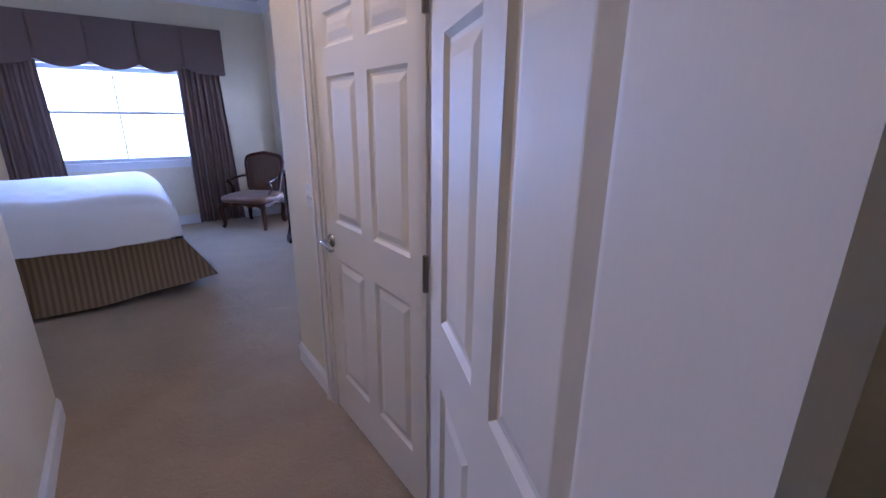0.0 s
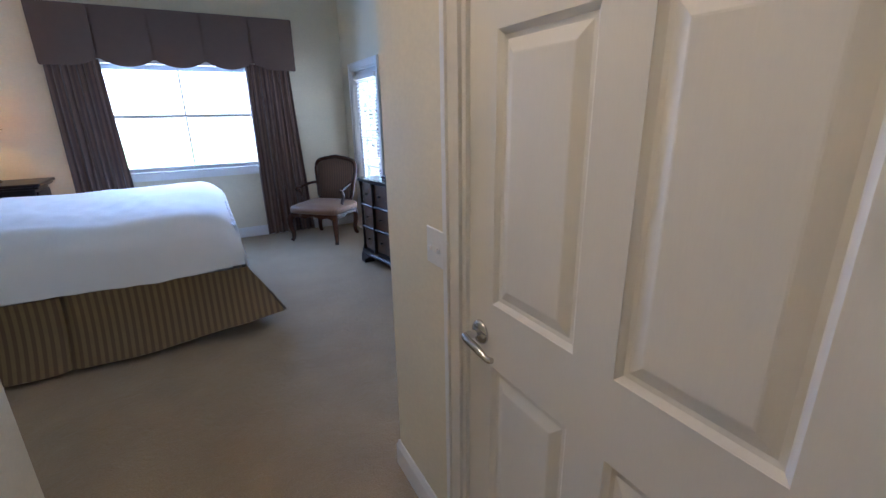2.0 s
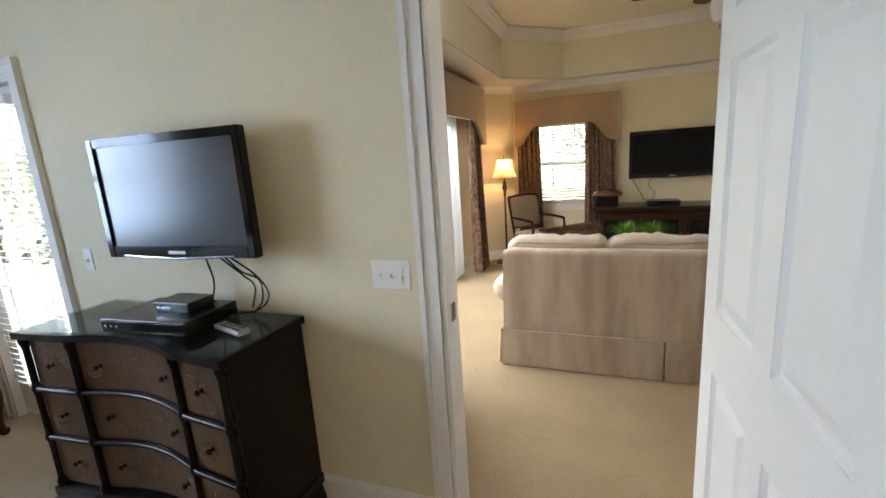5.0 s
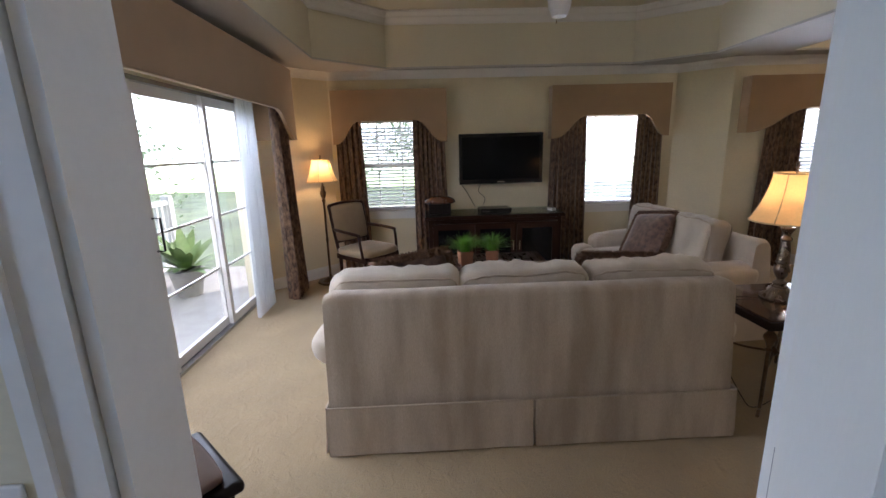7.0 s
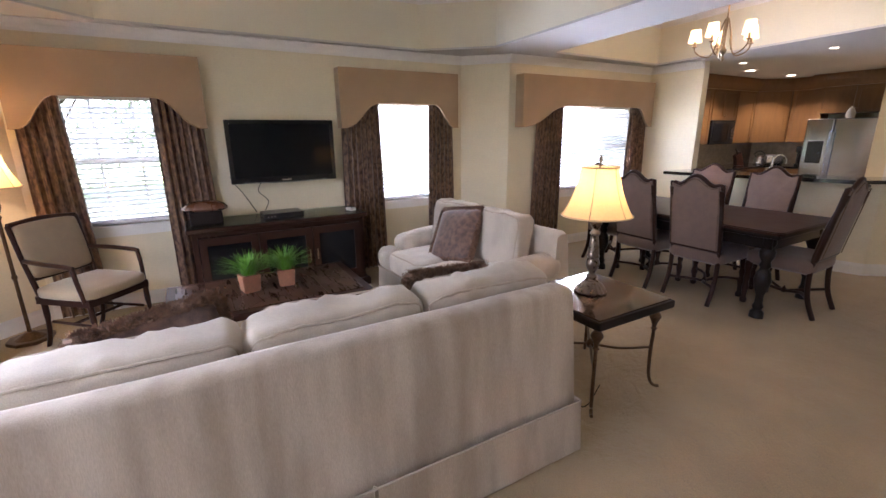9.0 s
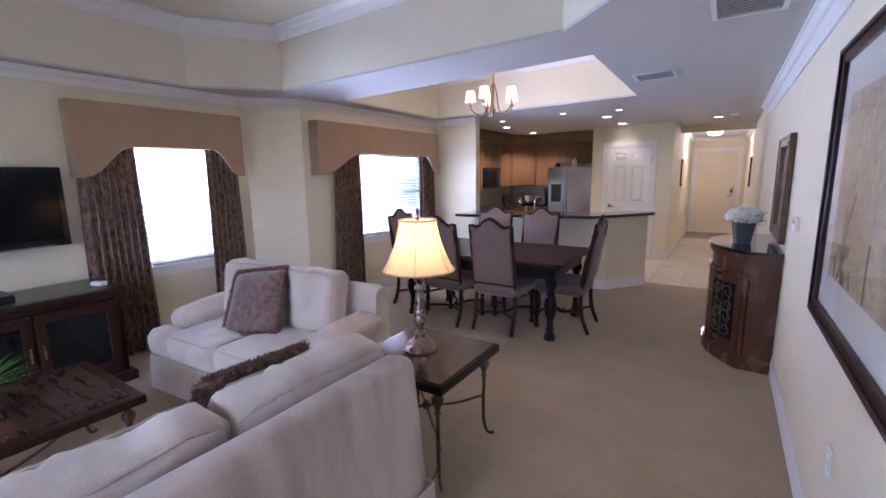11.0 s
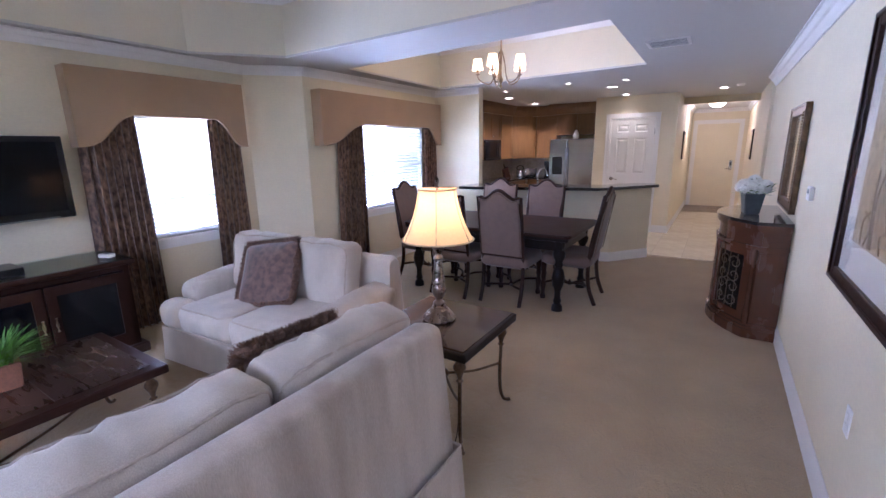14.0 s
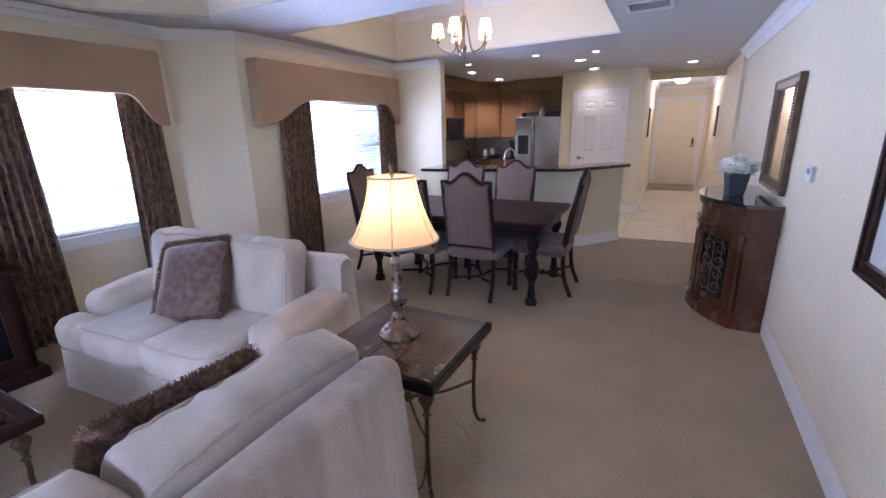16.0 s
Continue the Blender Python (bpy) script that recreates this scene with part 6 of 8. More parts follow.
def metal_table(name, x0, y0, x1, y1, h, label, top_mat, plank=False, stretch=0.30):
    t = thing(name, label, "table")
    leg_h = h - 0.055
    cx, cy = (x0 + x1) / 2, (y0 + y1) / 2
    legs = [(x0 + 0.07, y0 + 0.07), (x1 - 0.07, y0 + 0.07), (x1 - 0.07, y1 - 0.07), (x0 + 0.07, y1 - 0.07)]
    for x, y in legs:
        bm = bmesh.new()
        turned_iron_leg(bm, x, y, leg_h, x - cx, y - cy)
        part("leg", bm, BRONZE, t, "bronze turned leg with curled foot", True)
    bm = bmesh.new()
    for x, y in legs:
        tube(bm, spline([(x, y, stretch), ((x + cx) / 2, (y + cy) / 2, stretch - 0.03), (cx, cy, stretch - 0.02)], 5), 0.008, 8)
    lathe(bm, [(0.001, stretch - 0.05), (0.02, stretch - 0.04), (0.03, stretch - 0.02), (0.018, stretch), (0.001, stretch + 0.015)], 14, cx, cy)
    part("stretcher", bm, BRONZE, t, "bronze crossed stretcher", True)
    bm = bbox(x0, y0, h - 0.055, x1, y1, h - 0.008, 0.008, 2)
    part("top", bm, BLACKWOOD if not plank else DARKWOOD, t)
    if plank:
        nx, ny = 2, 3
        fx, fy = (x1 - x0 - 0.12) / nx, (y1 - y0 - 0.12) / ny
        for i in range(nx):
            for j in range(ny):
                ax, ay = x0 + 0.06 + fx * i, y0 + 0.06 + fy * j
                c = ((ax + fx / 2), (ay + fy / 2))
                cor = [(ax + 0.003, ay + 0.003), (ax + fx - 0.003, ay + 0.003), (ax + fx - 0.003, ay + fy - 0.003), (ax + 0.003, ay + fy - 0.003)]
                for k in range(4):
                    bm = bmesh.new()
                    p, q = Vector(cor[k]), Vector(cor[(k + 1) % 4])
                    cc = Vector(c)
                    g = ((p + q) / 2 - cc).normalized() * 0.004
                    prism(bm, [p + g * 0.3, q + g * 0.3, cc + g], h - 0.0078, h - 0.002)
                    part("parquet_piece", bm, PARQUET, t)
    else:
        bm = bbox(x0 + 0.018, y0 + 0.018, h - 0.0075, x1 - 0.018, y1 - 0.018, h, 0.002, 1)
        part("inset_top", bm, STONE, t, "polished brown stone inset")
    return t


metal_table("coffee_table", 6.04, 3.60, 6.86, 4.90, 0.48, "dark parquet coffee table on bronze legs", PARQUET, True, 0.14)
metal_table("end_table", 4.63, 2.28, 5.27, 2.92, 0.59, "square stone-topped end table on bronze legs", STONE, False, 0.27)
table_lamp(pose(4.98, 2.60, 0.592), 0.775, "silvered bronze table lamp with lit cream bell shade", PEWTER)
cable("lamp_cord", [(5.0, 2.72, 0.60), (5.0, 2.94, 0.57), (4.95, 2.95, 0.3), (4.78, 2.9, 0.06), (4.74, 2.84, 0.012), (4.85, 2.6, 0.008)], 0.003, "thin lamp cord hanging behind the end table")


def grass_pot(m, label):
    g = thing("potted_grass", label, "plant", m)
    bm = bmesh.new()
    vs = box(bm, -0.05, -0.05, 0, 0.05, 0.05, 0.10)
    for v in vs[:4]:
        v.co.x *= 0.85
        v.co.y *= 0.85
    bmesh.ops.bevel(bm, geom=list(bm.edges), offset=0.004, segments=2, affect='EDGES')
    part("pot", bm, TERRA, g, "square terracotta pot")
    rnd = random.Random(int(m.translation.y * 100))
    bm = bmesh.new()
    for k in range(340):
        a, r = rnd.uniform(0, 6.283), rnd.uniform(0, 0.04)
        out, h = rnd.uniform(0.03, 0.17), rnd.uniform(0.06, 0.165)
        x, y = r * math.cos(a), r * math.sin(a)
        w = 0.0035
        ca, sa = math.cos(a), math.sin(a)
        prev = None
        for s in range(5):
            t = s / 4
            px, py = x + ca * out * t * t, y + sa * out * t * t
            pz = 0.09 + h * (t - 0.30 * t * t * (out / 0.12))
            ww = w * (1 - t * 0.85)
            cur = (bm.verts.new((px - sa * ww, py + ca * ww, pz)), bm.verts.new((px + sa * ww, py - ca * ww, pz)))
            if prev:
                bm.faces.new((prev[0], prev[1], cur[1], cur[0]))
            prev = cur
    part("grass_blades", bm, GRASSM, g, "bright green grass blades")
    return g


grass_pot(pose(6.44, 4.375, 0.48, 0, 0, 12) @ Matrix.Scale(1.25, 4), "bright green potted grass in a terracotta pot on the coffee table")
grass_pot(pose(6.45, 4.125, 0.48, 0, 0, -8) @ Matrix.Scale(1.25, 4), "bright green potted grass in a terracotta pot on the coffee table")


def tv_console():
    t = thing("tv_console", "dark wooden television console with glass doors", "cabinet")
    x0, x1, y0, y1 = 7.45, 7.98, 3.14, 4.72
    bm = bmesh.new()
    box(bm, x0 + 0.03, y0 + 0.02, 0.08, x1, y0 + 0.06, 0.73)
    box(bm, x0 + 0.03, y1 - 0.06, 0.08, x1, y1 - 0.02, 0.73)
    box(bm, x1 - 0.02, y0 + 0.06, 0.08, x1, y1 - 0.06, 0.73)
    box(bm, x0 + 0.03, y0 + 0.06, 0.08, x1 - 0.02, y1 - 0.06, 0.12)
    box(bm, x0 + 0.03, y0 + 0.06, 0.69, x1 - 0.02, y1 - 0.06, 0.73)
    part("body", bm, DARKWOOD, t)
    bm = bbox(x0 - 0.01, y0 - 0.02, 0.73, x1 + 0.02, y1 + 0.02, 0.77, 0.012, 3)
    part("top", bm, DARKWOOD, t)
    bm = bbox(x0, y0 - 0.01, 0.772, x1 + 0.01, y1 + 0.01, 0.780, 0.002, 1)
    part("glass_sheet", bm, GLASSTOP, t, "clear glass sheet")
    bm = bbox(x0 - 0.015, y0 - 0.025, 0.0, x1, y1 + 0.025, 0.08, 0.015, 3)
    part("plinth", bm, DARKWOOD, t)
    w = (y1 - y0 - 0.12) / 3
    for k in range(3):
        a, b = y0 + 0.06 + w * k + 0.006, y0 + 0.06 + w * (k + 1) - 0.006
        dr = bmesh.new()
        for p in ((a, 0.13, a + 0.06, 0.68), (b - 0.06, 0.13, b, 0.68), (a + 0.06, 0.13, b - 0.06, 0.20), (a + 0.06, 0.61, b - 0.06, 0.68)):
            box(dr, x0, p[0], p[1], x0 + 0.028, p[2], p[3])
        door = part("door", dr, DARKWOOD, t)
        bm = bmesh.new()
        box(bm, x0 + 0.012, a + 0.06, 0.20, x0 + 0.016, b - 0.06, 0.61)
        part("door_glass", bm, GLOSSB, door, "dark glass")
        bm = bmesh.new()
        yk = b - 0.03 if k < 1 else a + 0.03
        lathe(bm, [(0.001, 0.36), (0.008, 0.36), (0.004, 0.38), (0.01, 0.41), (0.004, 0.44), (0.008, 0.46), (0.001, 0.46)], 10, x0 - 0.012, yk)
        part("handle", bm, BRASS, door, "small brass drop handle", True)


tv_console()
flat_tv("television", pose(7.90, 3.795, 1.39, 0, 0, 90), 1.02, 0.60, "black flat television mounted on the wall", SCREEN, bez=0.04, chin=0.055)
cable("tv_cable", [(7.98, 4.02, 1.1), (7.995, 4.06, 1.0), (7.99, 3.98, 0.9), (7.99, 4.02, 0.79)], label="thin cable hanging from the television")
cable("tv_cable", [(7.98, 4.22, 1.25), (8.0, 4.30, 1.15), (7.99, 4.2, 0.98), (7.98, 4.1, 0.79)], label="thin cable hanging from the television")
media_box(pose(7.62, 3.92, 0.782, 0, 0, 92), 0.36, 0.24, 0.055, "black disc player on the television console", "disc_player")
tb = thing("tissue_box", "small white box on the television console", "box", pose(7.60, 3.24, 0.782, 0, 0, 20))
bm = bbox(-0.05, -0.03, 0, 0.05, 0.03, 0.03, 0.006)
part("case", bm, PLATE, tb)
bm = bmesh.new()
box(bm, -0.02, -0.01, 0.03, 0.02, 0.01, 0.033)
part("label_strip", bm, BLUEPOT, tb)
ur = thing("decorative_chest", "dark carved decorative chest on the television console", "chest", pose(7.66, 4.56, 0.782, 0, 0, 88))
bm = bbox(-0.13, -0.09, 0, 0.13, 0.09, 0.12, 0.01)
part("body", bm, BLACKWOOD, ur)
bm = bmesh.new()
lathe(bm, [(0.001, 0.118), (0.105, 0.118), (0.118, 0.130), (0.116, 0.150), (0.100, 0.176), (0.072, 0.196), (0.040, 0.206), (0.001, 0.209)], 48, flute=0.035, flutes=12)
bmesh.ops.transform(bm, matrix=Matrix.Diagonal((1.5, 0.9, 1, 1)), verts=list(bm.verts))
part("lid", bm, REDWOOD, ur, "ribbed domed lid", True)


def floor_lamp():
    f = thing("floor_lamp", "bronze floor lamp with lit cream bell shade", "lamp", pose(7.60, 5.90, 0))
    bm = bmesh.new()
    prism(bm, [(0.15 * math.cos(k * math.pi / 4 + 0.39), 0.15 * math.sin(k * math.pi / 4 + 0.39)) for k in range(8)], 0, 0.025)
    lathe(bm, [(0.001, 0.025), (0.10, 0.025), (0.06, 0.05), (0.03, 0.07), (0.001, 0.075)], 16)
    part("base", bm, BRONZE, f)
    bm = bmesh.new()
    lathe(bm, [(0.001, 0.06), (0.014, 0.06), (0.012, 0.5), (0.02, 0.52), (0.012, 0.54), (0.012, 0.96), (0.024, 0.98), (0.014, 1.0), (0.03, 1.04), (0.036, 1.07), (0.02, 1.11),
               (0.026, 1.13), (0.012, 1.15), (0.010, 1.24), (0.001, 1.24)], 16)
    part("pole", bm, BRONZE, f, smooth=True)
    bell_shade(f, 0.18, 0.10, 1.20, 1.445, SHADE)
    bm = bmesh.new()
    lathe(bm, [(0.001, 1.23), (0.005, 1.23), (0.005, 1.445), (0.012, 1.455), (0.006, 1.47), (0.010, 1.485), (0.001, 1.50)], 10)
    part("finial", bm, BRONZE, f, smooth=True)


floor_lamp()


def open_armchair(m):
    c = thing("armchair", "dark wooden armchair with tan upholstery", "armchair", m)
    w, dp = 0.58, 0.54
    for x, y in ((-w / 2 + 0.03, dp / 2 - 0.03), (w / 2 - 0.03, dp / 2 - 0.03), (-w / 2 + 0.05, -dp / 2 + 0.03), (w / 2 - 0.05, -dp / 2 + 0.03)):
        bm = bmesh.new()
        s = 1 if y > 0 else -1
        tube(bm, spline([(x, y, 0.42), (x, y + s * 0.0, 0.25), (x, y + s * 0.02, 0.1), (x, y + s * 0.06, 0.0)], 5), [0.022] * 6 + [0.018] * 10, 8)
        part("leg", bm, DARKWOOD, c, smooth=True)
    bm = bmesh.new()
    box(bm, -w / 2 + 0.01, -dp / 2 + 0.01, 0.36, w / 2 - 0.01, dp / 2 - 0.01, 0.415)
    part("seat_rail", bm, DARKWOOD, c)
    bm = bmesh.new()
    soft(bm, w - 0.02, dp - 0.03, 0.10, 0.04, 0.02, 8, pose(0, 0.005, 0.44))
    part("seat", bm, TANFAB, c, "tan upholstered seat", True)
    tl = pose(0, -dp / 2 + 0.02, 0.42, 12)
    bm = bmesh.new()
    for s in (-1, 1):
        tube(bm, [(s * 0.25, 0, 0.0), (s * 0.265, 0, 0.3), (s * 0.27, 0.0, 0.53)], 0.02, 8)
    tube(bm, spline([(-0.27, 0, 0.53), (0, 0, 0.55), (0.27, 0, 0.53)], 6), 0.02, 8)
    tube(bm, [(-0.25, 0, 0.12), (0.25, 0, 0.12)], 0.016, 8)
    bmesh.ops.transform(bm, matrix=tl, verts=list(bm.verts))
    part("back_frame", bm, DARKWOOD, c, smooth=True)
    bm = bmesh.new()
    soft(bm, 0.50, 0.06, 0.40, 0.025, 0.012, 7, tl @ pose(0, 0.005, 0.325))
    part("backrest", bm, TANFAB, c, "tan upholstered back", True)
    for s in (-1, 1):
        bm = bmesh.new()
        tube(bm, spline([(s * 0.265, -0.29, 0.68), (s * 0.29, -0.1, 0.675), (s * 0.295, 0.12, 0.665), (s * 0.295, 0.20, 0.655)], 5), 0.018, 9)
        part("arm", bm, DARKWOOD, c, smooth=True)
        bm = bmesh.new()
        tube(bm, spline([(s * 0.295, 0.19, 0.655), (s * 0.295, 0.205, 0.55), (s * 0.28, 0.22, 0.40)], 5), 0.017, 8)
        part("arm_support", bm, DARKWOOD, c, smooth=True)
    bm = bmesh.new()
    tube(bm, [(-0.24, 0.2, 0.2), (-0.22, -0.22, 0.2)], 0.012, 8)
    tube(bm, [(0.24, 0.2, 0.2), (0.22, -0.22, 0.2)], 0.012, 8)
    tube(bm, [(-0.23, 0, 0.2), (0.23, 0, 0.2)], 0.012, 8)
    part("stretcher", bm, DARKWOOD, c)
    return c


open_armchair(pose(7.36, 5.40, 0, 0, 0, 138) @ Matrix.Diagonal((0.88, 0.94, 1, 1)))

# dark wooden chair near the balcony door
dk = thing("side_chair", "dark wooden ladder-back side chair near the balcony door", "chair", pose(3.85, 5.72, 0, 0, 0, 135))
for x, y, h in ((-0.2, 0.2, 0.43), (0.2, 0.2, 0.43), (-0.19, -0.2, 0.95), (0.19, -0.2, 0.95)):
    bm = bbox(x - 0.02, y - 0.02, 0, x + 0.02, y + 0.02, h, 0.004)
    part("leg", bm, BLACKWOOD, dk)
bm = bbox(-0.25, -0.175, 0.41, 0.25, 0.25, 0.455, 0.018, 4)
part("seat", bm, BLACKWOOD, dk)
bm = bmesh.new()
soft(bm, 0.40, 0.36, 0.04, 0.018, 0.012, 8, pose(0, 0.03, 0.468))
part("seat_pad", bm, MAUVE, dk, "grey upholstered seat pad", True)
for z in (0.66, 0.86):
    bm = bbox(-0.17, -0.212, z, 0.17, -0.19, z + (0.085 if z > 0.7 else 0.03), 0.004)
    part("back_rail", bm, BLACKWOOD, dk)
for x in (-0.09, 0.0, 0.09):
    bm = bmesh.new()
    box(bm, x - 0.012, -0.206, 0.47, x + 0.012, -0.196, 0.86)
    part("back_slat", bm, BLACKWOOD, dk)

# ---- dining ----
FEET = [(0.055, 0.0), (0.05, 0.05), (0.032, 0.07), (0.042, 0.10), (0.03, 0.13), (0.03, 0.20), (0.052, 0.26), (0.064, 0.33), (0.05, 0.40), (0.032, 0.43), (0.046, 0.46), (0.034, 0.49),
        (0.058, 0.54), (0.06, 0.58), (0.04, 0.61), (0.052, 0.64), (0.052, 0.70)]


def dining_table():
    t = thing("dining_table", "dark carved dining table with turned legs and glass-smooth top", "table")
    x0, x1, y0, y1 = 4.76, 6.66, -0.34, 0.76
    bm = bmesh.new()
    prism(bm, [(x0 + 0.04, y0), (x1 - 0.04, y0), (x1, y0 + 0.04), (x1, y1 - 0.04), (x1 - 0.04, y1), (x0 + 0.04, y1), (x0, y1 - 0.04), (x0, y0 + 0.04)], 0.735, 0.765)
    bmesh.ops.bevel(bm, geom=list(bm.edges), offset=0.008, segments=2, affect='EDGES')
    part("tabletop", bm, DARKWOOD, t, "polished dark tabletop")
    bm = bbox(x0 + 0.025, y0 + 0.025, 0.70, x1 - 0.025, y1 - 0.025, 0.734, 0.010, 3)
    part("edge_moulding", bm, BLACKWOOD, t)
    for a in ((x0 + 0.09, y0 + 0.09, x1 - 0.09, y0 + 0.115), (x0 + 0.09, y1 - 0.115, x1 - 0.09, y1 - 0.09), (x0 + 0.09, y0 + 0.116, x0 + 0.115, y1 - 0.116), (x1 - 0.115, y0 + 0.116, x1 - 0.09, y1 - 0.116)):
        bm = bmesh.new()
        box(bm, a[0], a[1], 0.60, a[2], a[3], 0.699)
        part("apron", bm, BLACKWOOD, t)
    for x in (x0 + 0.13, x1 - 0.13):
        for y in (y0 + 0.13, y1 - 0.13):
            bm = bmesh.new()
            lathe(bm, [(0.001, 0)] + FEET + [(0.001, 0.70)], 18, x, y)
            part("leg", bm, BLACKWOOD, t, "bulbous turned leg", True)


dining_table()


def dining_chair(m):
    c = thing("dining_chair", "dark wooden dining chair with taupe upholstered arched back", "chair", m, group="chairs round the dining table")
    # local: y forward
    w, dp = 0.50, 0.50
    for s in (-1, 1):
        bm = bmesh.new()
        lathe(bm, [(0.001, 0), (0.026, 0), (0.03, 0.03), (0.018, 0.05), (0.022, 0.10), (0.030, 0.15), (0.018, 0.20), (0.028, 0.24), (0.02, 0.28), (0.03, 0.33), (0.032, 0.40), (0.001, 0.40)], 12,
              s * (w / 2 - 0.03), dp / 2 - 0.03)
        part("leg", bm, DARKWOOD, c, "turned front leg", True)
        bm = bmesh.new()
        x = s * (w / 2 - 0.035)
        sp = spline([(x, -dp / 2 - 0.055, 0.0), (x, -dp / 2 + 0.01, 0.18), (x, -dp / 2 + 0.025, 0.42), (x, -dp / 2 - 0.015, 0.72), (x, -dp / 2 - 0.10, 1.05)], 5)
        tube(bm, sp, 0.021, 8)
        part("leg", bm, DARKWOOD, c, "curved back leg", True)
    bm = bmesh.new()
    for (a, b) in (((-0.22, 0.22, 0.17), (0, 0.0, 0.13)), ((0.22, 0.22, 0.17), (0, 0.0, 0.13)), ((-0.21, -0.24, 0.17), (0, 0.0, 0.13)), ((0.21, -0.24, 0.17), (0, 0.0, 0.13))):
        mid = ((a[0] + b[0]) / 2 * 0.7, (a[1] + b[1]) / 2 * 1.2, 0.165)
        tube(bm, spline([a, mid, b], 5), 0.013, 8)
    lathe(bm, [(0.001, 0.11), (0.02, 0.12), (0.028, 0.14), (0.012, 0.16), (0.001, 0.18)], 12)
    part("stretcher", bm, DARKWOOD, c, "curved crossed stretcher", True)
    bm = bmesh.new()
    soft(bm, w, dp, 0.13, 0.045, 0.015, 9, pose(0, 0.0, 0.435))
    part("seat", bm, MAUVE, c, "taupe upholstered seat", True)

    def outline(hw, top):
        pts = [(-hw, 0.0)]
        for k in range(21):
            t = -1 + 2 * k / 20
            arch = top + (0.085 * (0.5 + 0.5 * math.cos(math.pi * min(1, abs(t) / 0.72))) - 0.0 if abs(t) < 0.72 else 0.02 * ((abs(t) - 0.72) / 0.28))
            pts.append((hw * t, arch))
        pts.append((hw, 0.0))
        return pts
    tl = pose(0, -dp / 2 + 0.005, 0.50, 9.5)
    o = outline(0.222, 0.585)
    bm = bmesh.new()
    tube(bm, [(x, 0, z) for x, z in o], 0.019, 8)
    tube(bm, [(o[0][0], 0, 0.0), (o[-1][0], 0, 0.0)], 0.016, 8)
    bmesh.ops.transform(bm, matrix=tl, verts=list(bm.verts))
    part("back_frame", bm, DARKWOOD, c, "carved arched frame", True)
    bm = bmesh.new()
    rings = []
    for s, yy in ((0.5, -0.036), (0.96, -0.02), (0.985, 0.0), (0.96, 0.022), (0.5, 0.042)):
        rings.append([bm.verts.new((x * s, yy, 0.32 + (z - 0.32) * s)) for x, z in o])
    for p, q in zip(rings, rings[1:]):
        for i in range(len(o)):
            j = (i + 1) % len(o)
            bm.faces.new((p[i], p[j], q[j], q[i]))
    bm.faces.new(rings[-1])
    bm.faces.new(rings[0][::-1])
    bmesh.ops.recalc_face_normals(bm, faces=list(bm.faces))
    bmesh.ops.transform(bm, matrix=tl, verts=list(bm.verts))
    part("backrest", bm, MAUVE, c, "taupe upholstered arched back", True)
    bm = bmesh.new()
    tube(bm, [(x * 0.94, -0.03, 0.32 + (z - 0.32) * 0.94) for x, z in o], 0.004, 5)
    bmesh.ops.transform(bm, matrix=tl, verts=list(bm.verts))
    part("nail_trim", bm, BRONZE, c, "row of nail-head trim")
    return c


ch = dining_chair(pose(5.445, 0.46, 0, 0, 0, 180))
for m in (pose(6.03, 0.50, 0, 0, 0, 178), pose(6.08, -0.30, 0, 0, 0, 2), pose(5.48, -0.30, 0, 0, 0, -2), pose(4.92, 0.12, 0, 0, 0, -88), pose(6.66, 0.24, 0, 0, 0, 90)):
    copy_thing(ch, m)


def chandelier():
    c = thing("chandelier", "antique brass five-arm chandelier with lit white shades", "chandelier", pose(5.76, 0.12, 0))
    bm = bmesh.new()
    lathe(bm, [(0.001, TOP - 0.03), (0.06, TOP - 0.03), (0.065, TOP - 0.002), (0.001, TOP - 0.001)], 20)
    part("canopy", bm, BRASS, c)
    bm = bmesh.new()
    lathe(bm, [(0.001, 2.17), (0.012, 2.18), (0.018, 2.20), (0.008, 2.22), (0.024, 2.25), (0.03, 2.27), (0.012, 2.30), (0.009, 2.36), (0.014, 2.52), (0.008, 2.56), (0.006, TOP - 0.03), (0.001, TOP - 0.03)], 14)
    part("stem", bm, BRASS, c, smooth=True)
    for k in range(5):
        a = 2 * math.pi * k / 5 + 0.4
        ca, sa = math.cos(a), math.sin(a)

        def at(r, z):
            return (r * ca, r * sa, z)
        bm = bmesh.new()
        tube(bm, spline([at(0.015, 2.54), at(0.05, 2.42), at(0.07, 2.30), at(0.11, 2.225), at(0.18, 2.235), at(0.235, 2.28), at(0.245, 2.32)], 5), 0.007, 8)
        arm = part("arm", bm, BRASS, c, smooth=True)
        bm = bmesh.new()
        lathe(bm, [(0.001, 2.31), (0.028, 2.325), (0.022, 2.33), (0.012, 2.335), (0.010, 2.385), (0.001, 2.385)], 12, *at(0.245, 0)[:2])
        part("candle_cup", bm, BRASS, arm, smooth=True)
        bm = bmesh.new()
        x, y, _ = at(0.245, 0)
        n = 20
        rings = [[bm.verts.new((x + r * math.cos(6.2832 * i / n), y + r * math.sin(6.2832 * i / n), z)) for i in range(n)] for r, z in ((0.06, 2.365), (0.05, 2.42), (0.042, 2.475))]
        for p, q in zip(rings, rings[1:]):
            for i in range(n):
                bm.faces.new((p[i], p[(i + 1) % n], q[(i + 1) % n], q[i]))
        part("shade", bm, SHADEW, arm, "small lit white shade", True)
        bm = bmesh.new()
        lathe(bm, [(0.001, 2.385), (0.012, 2.40), (0.014, 2.42), (0.004, 2.455), (0.001, 2.46)], 10, x, y)
        part("bulb", bm, BULB, arm, "glowing bulb", True)


chandelier()


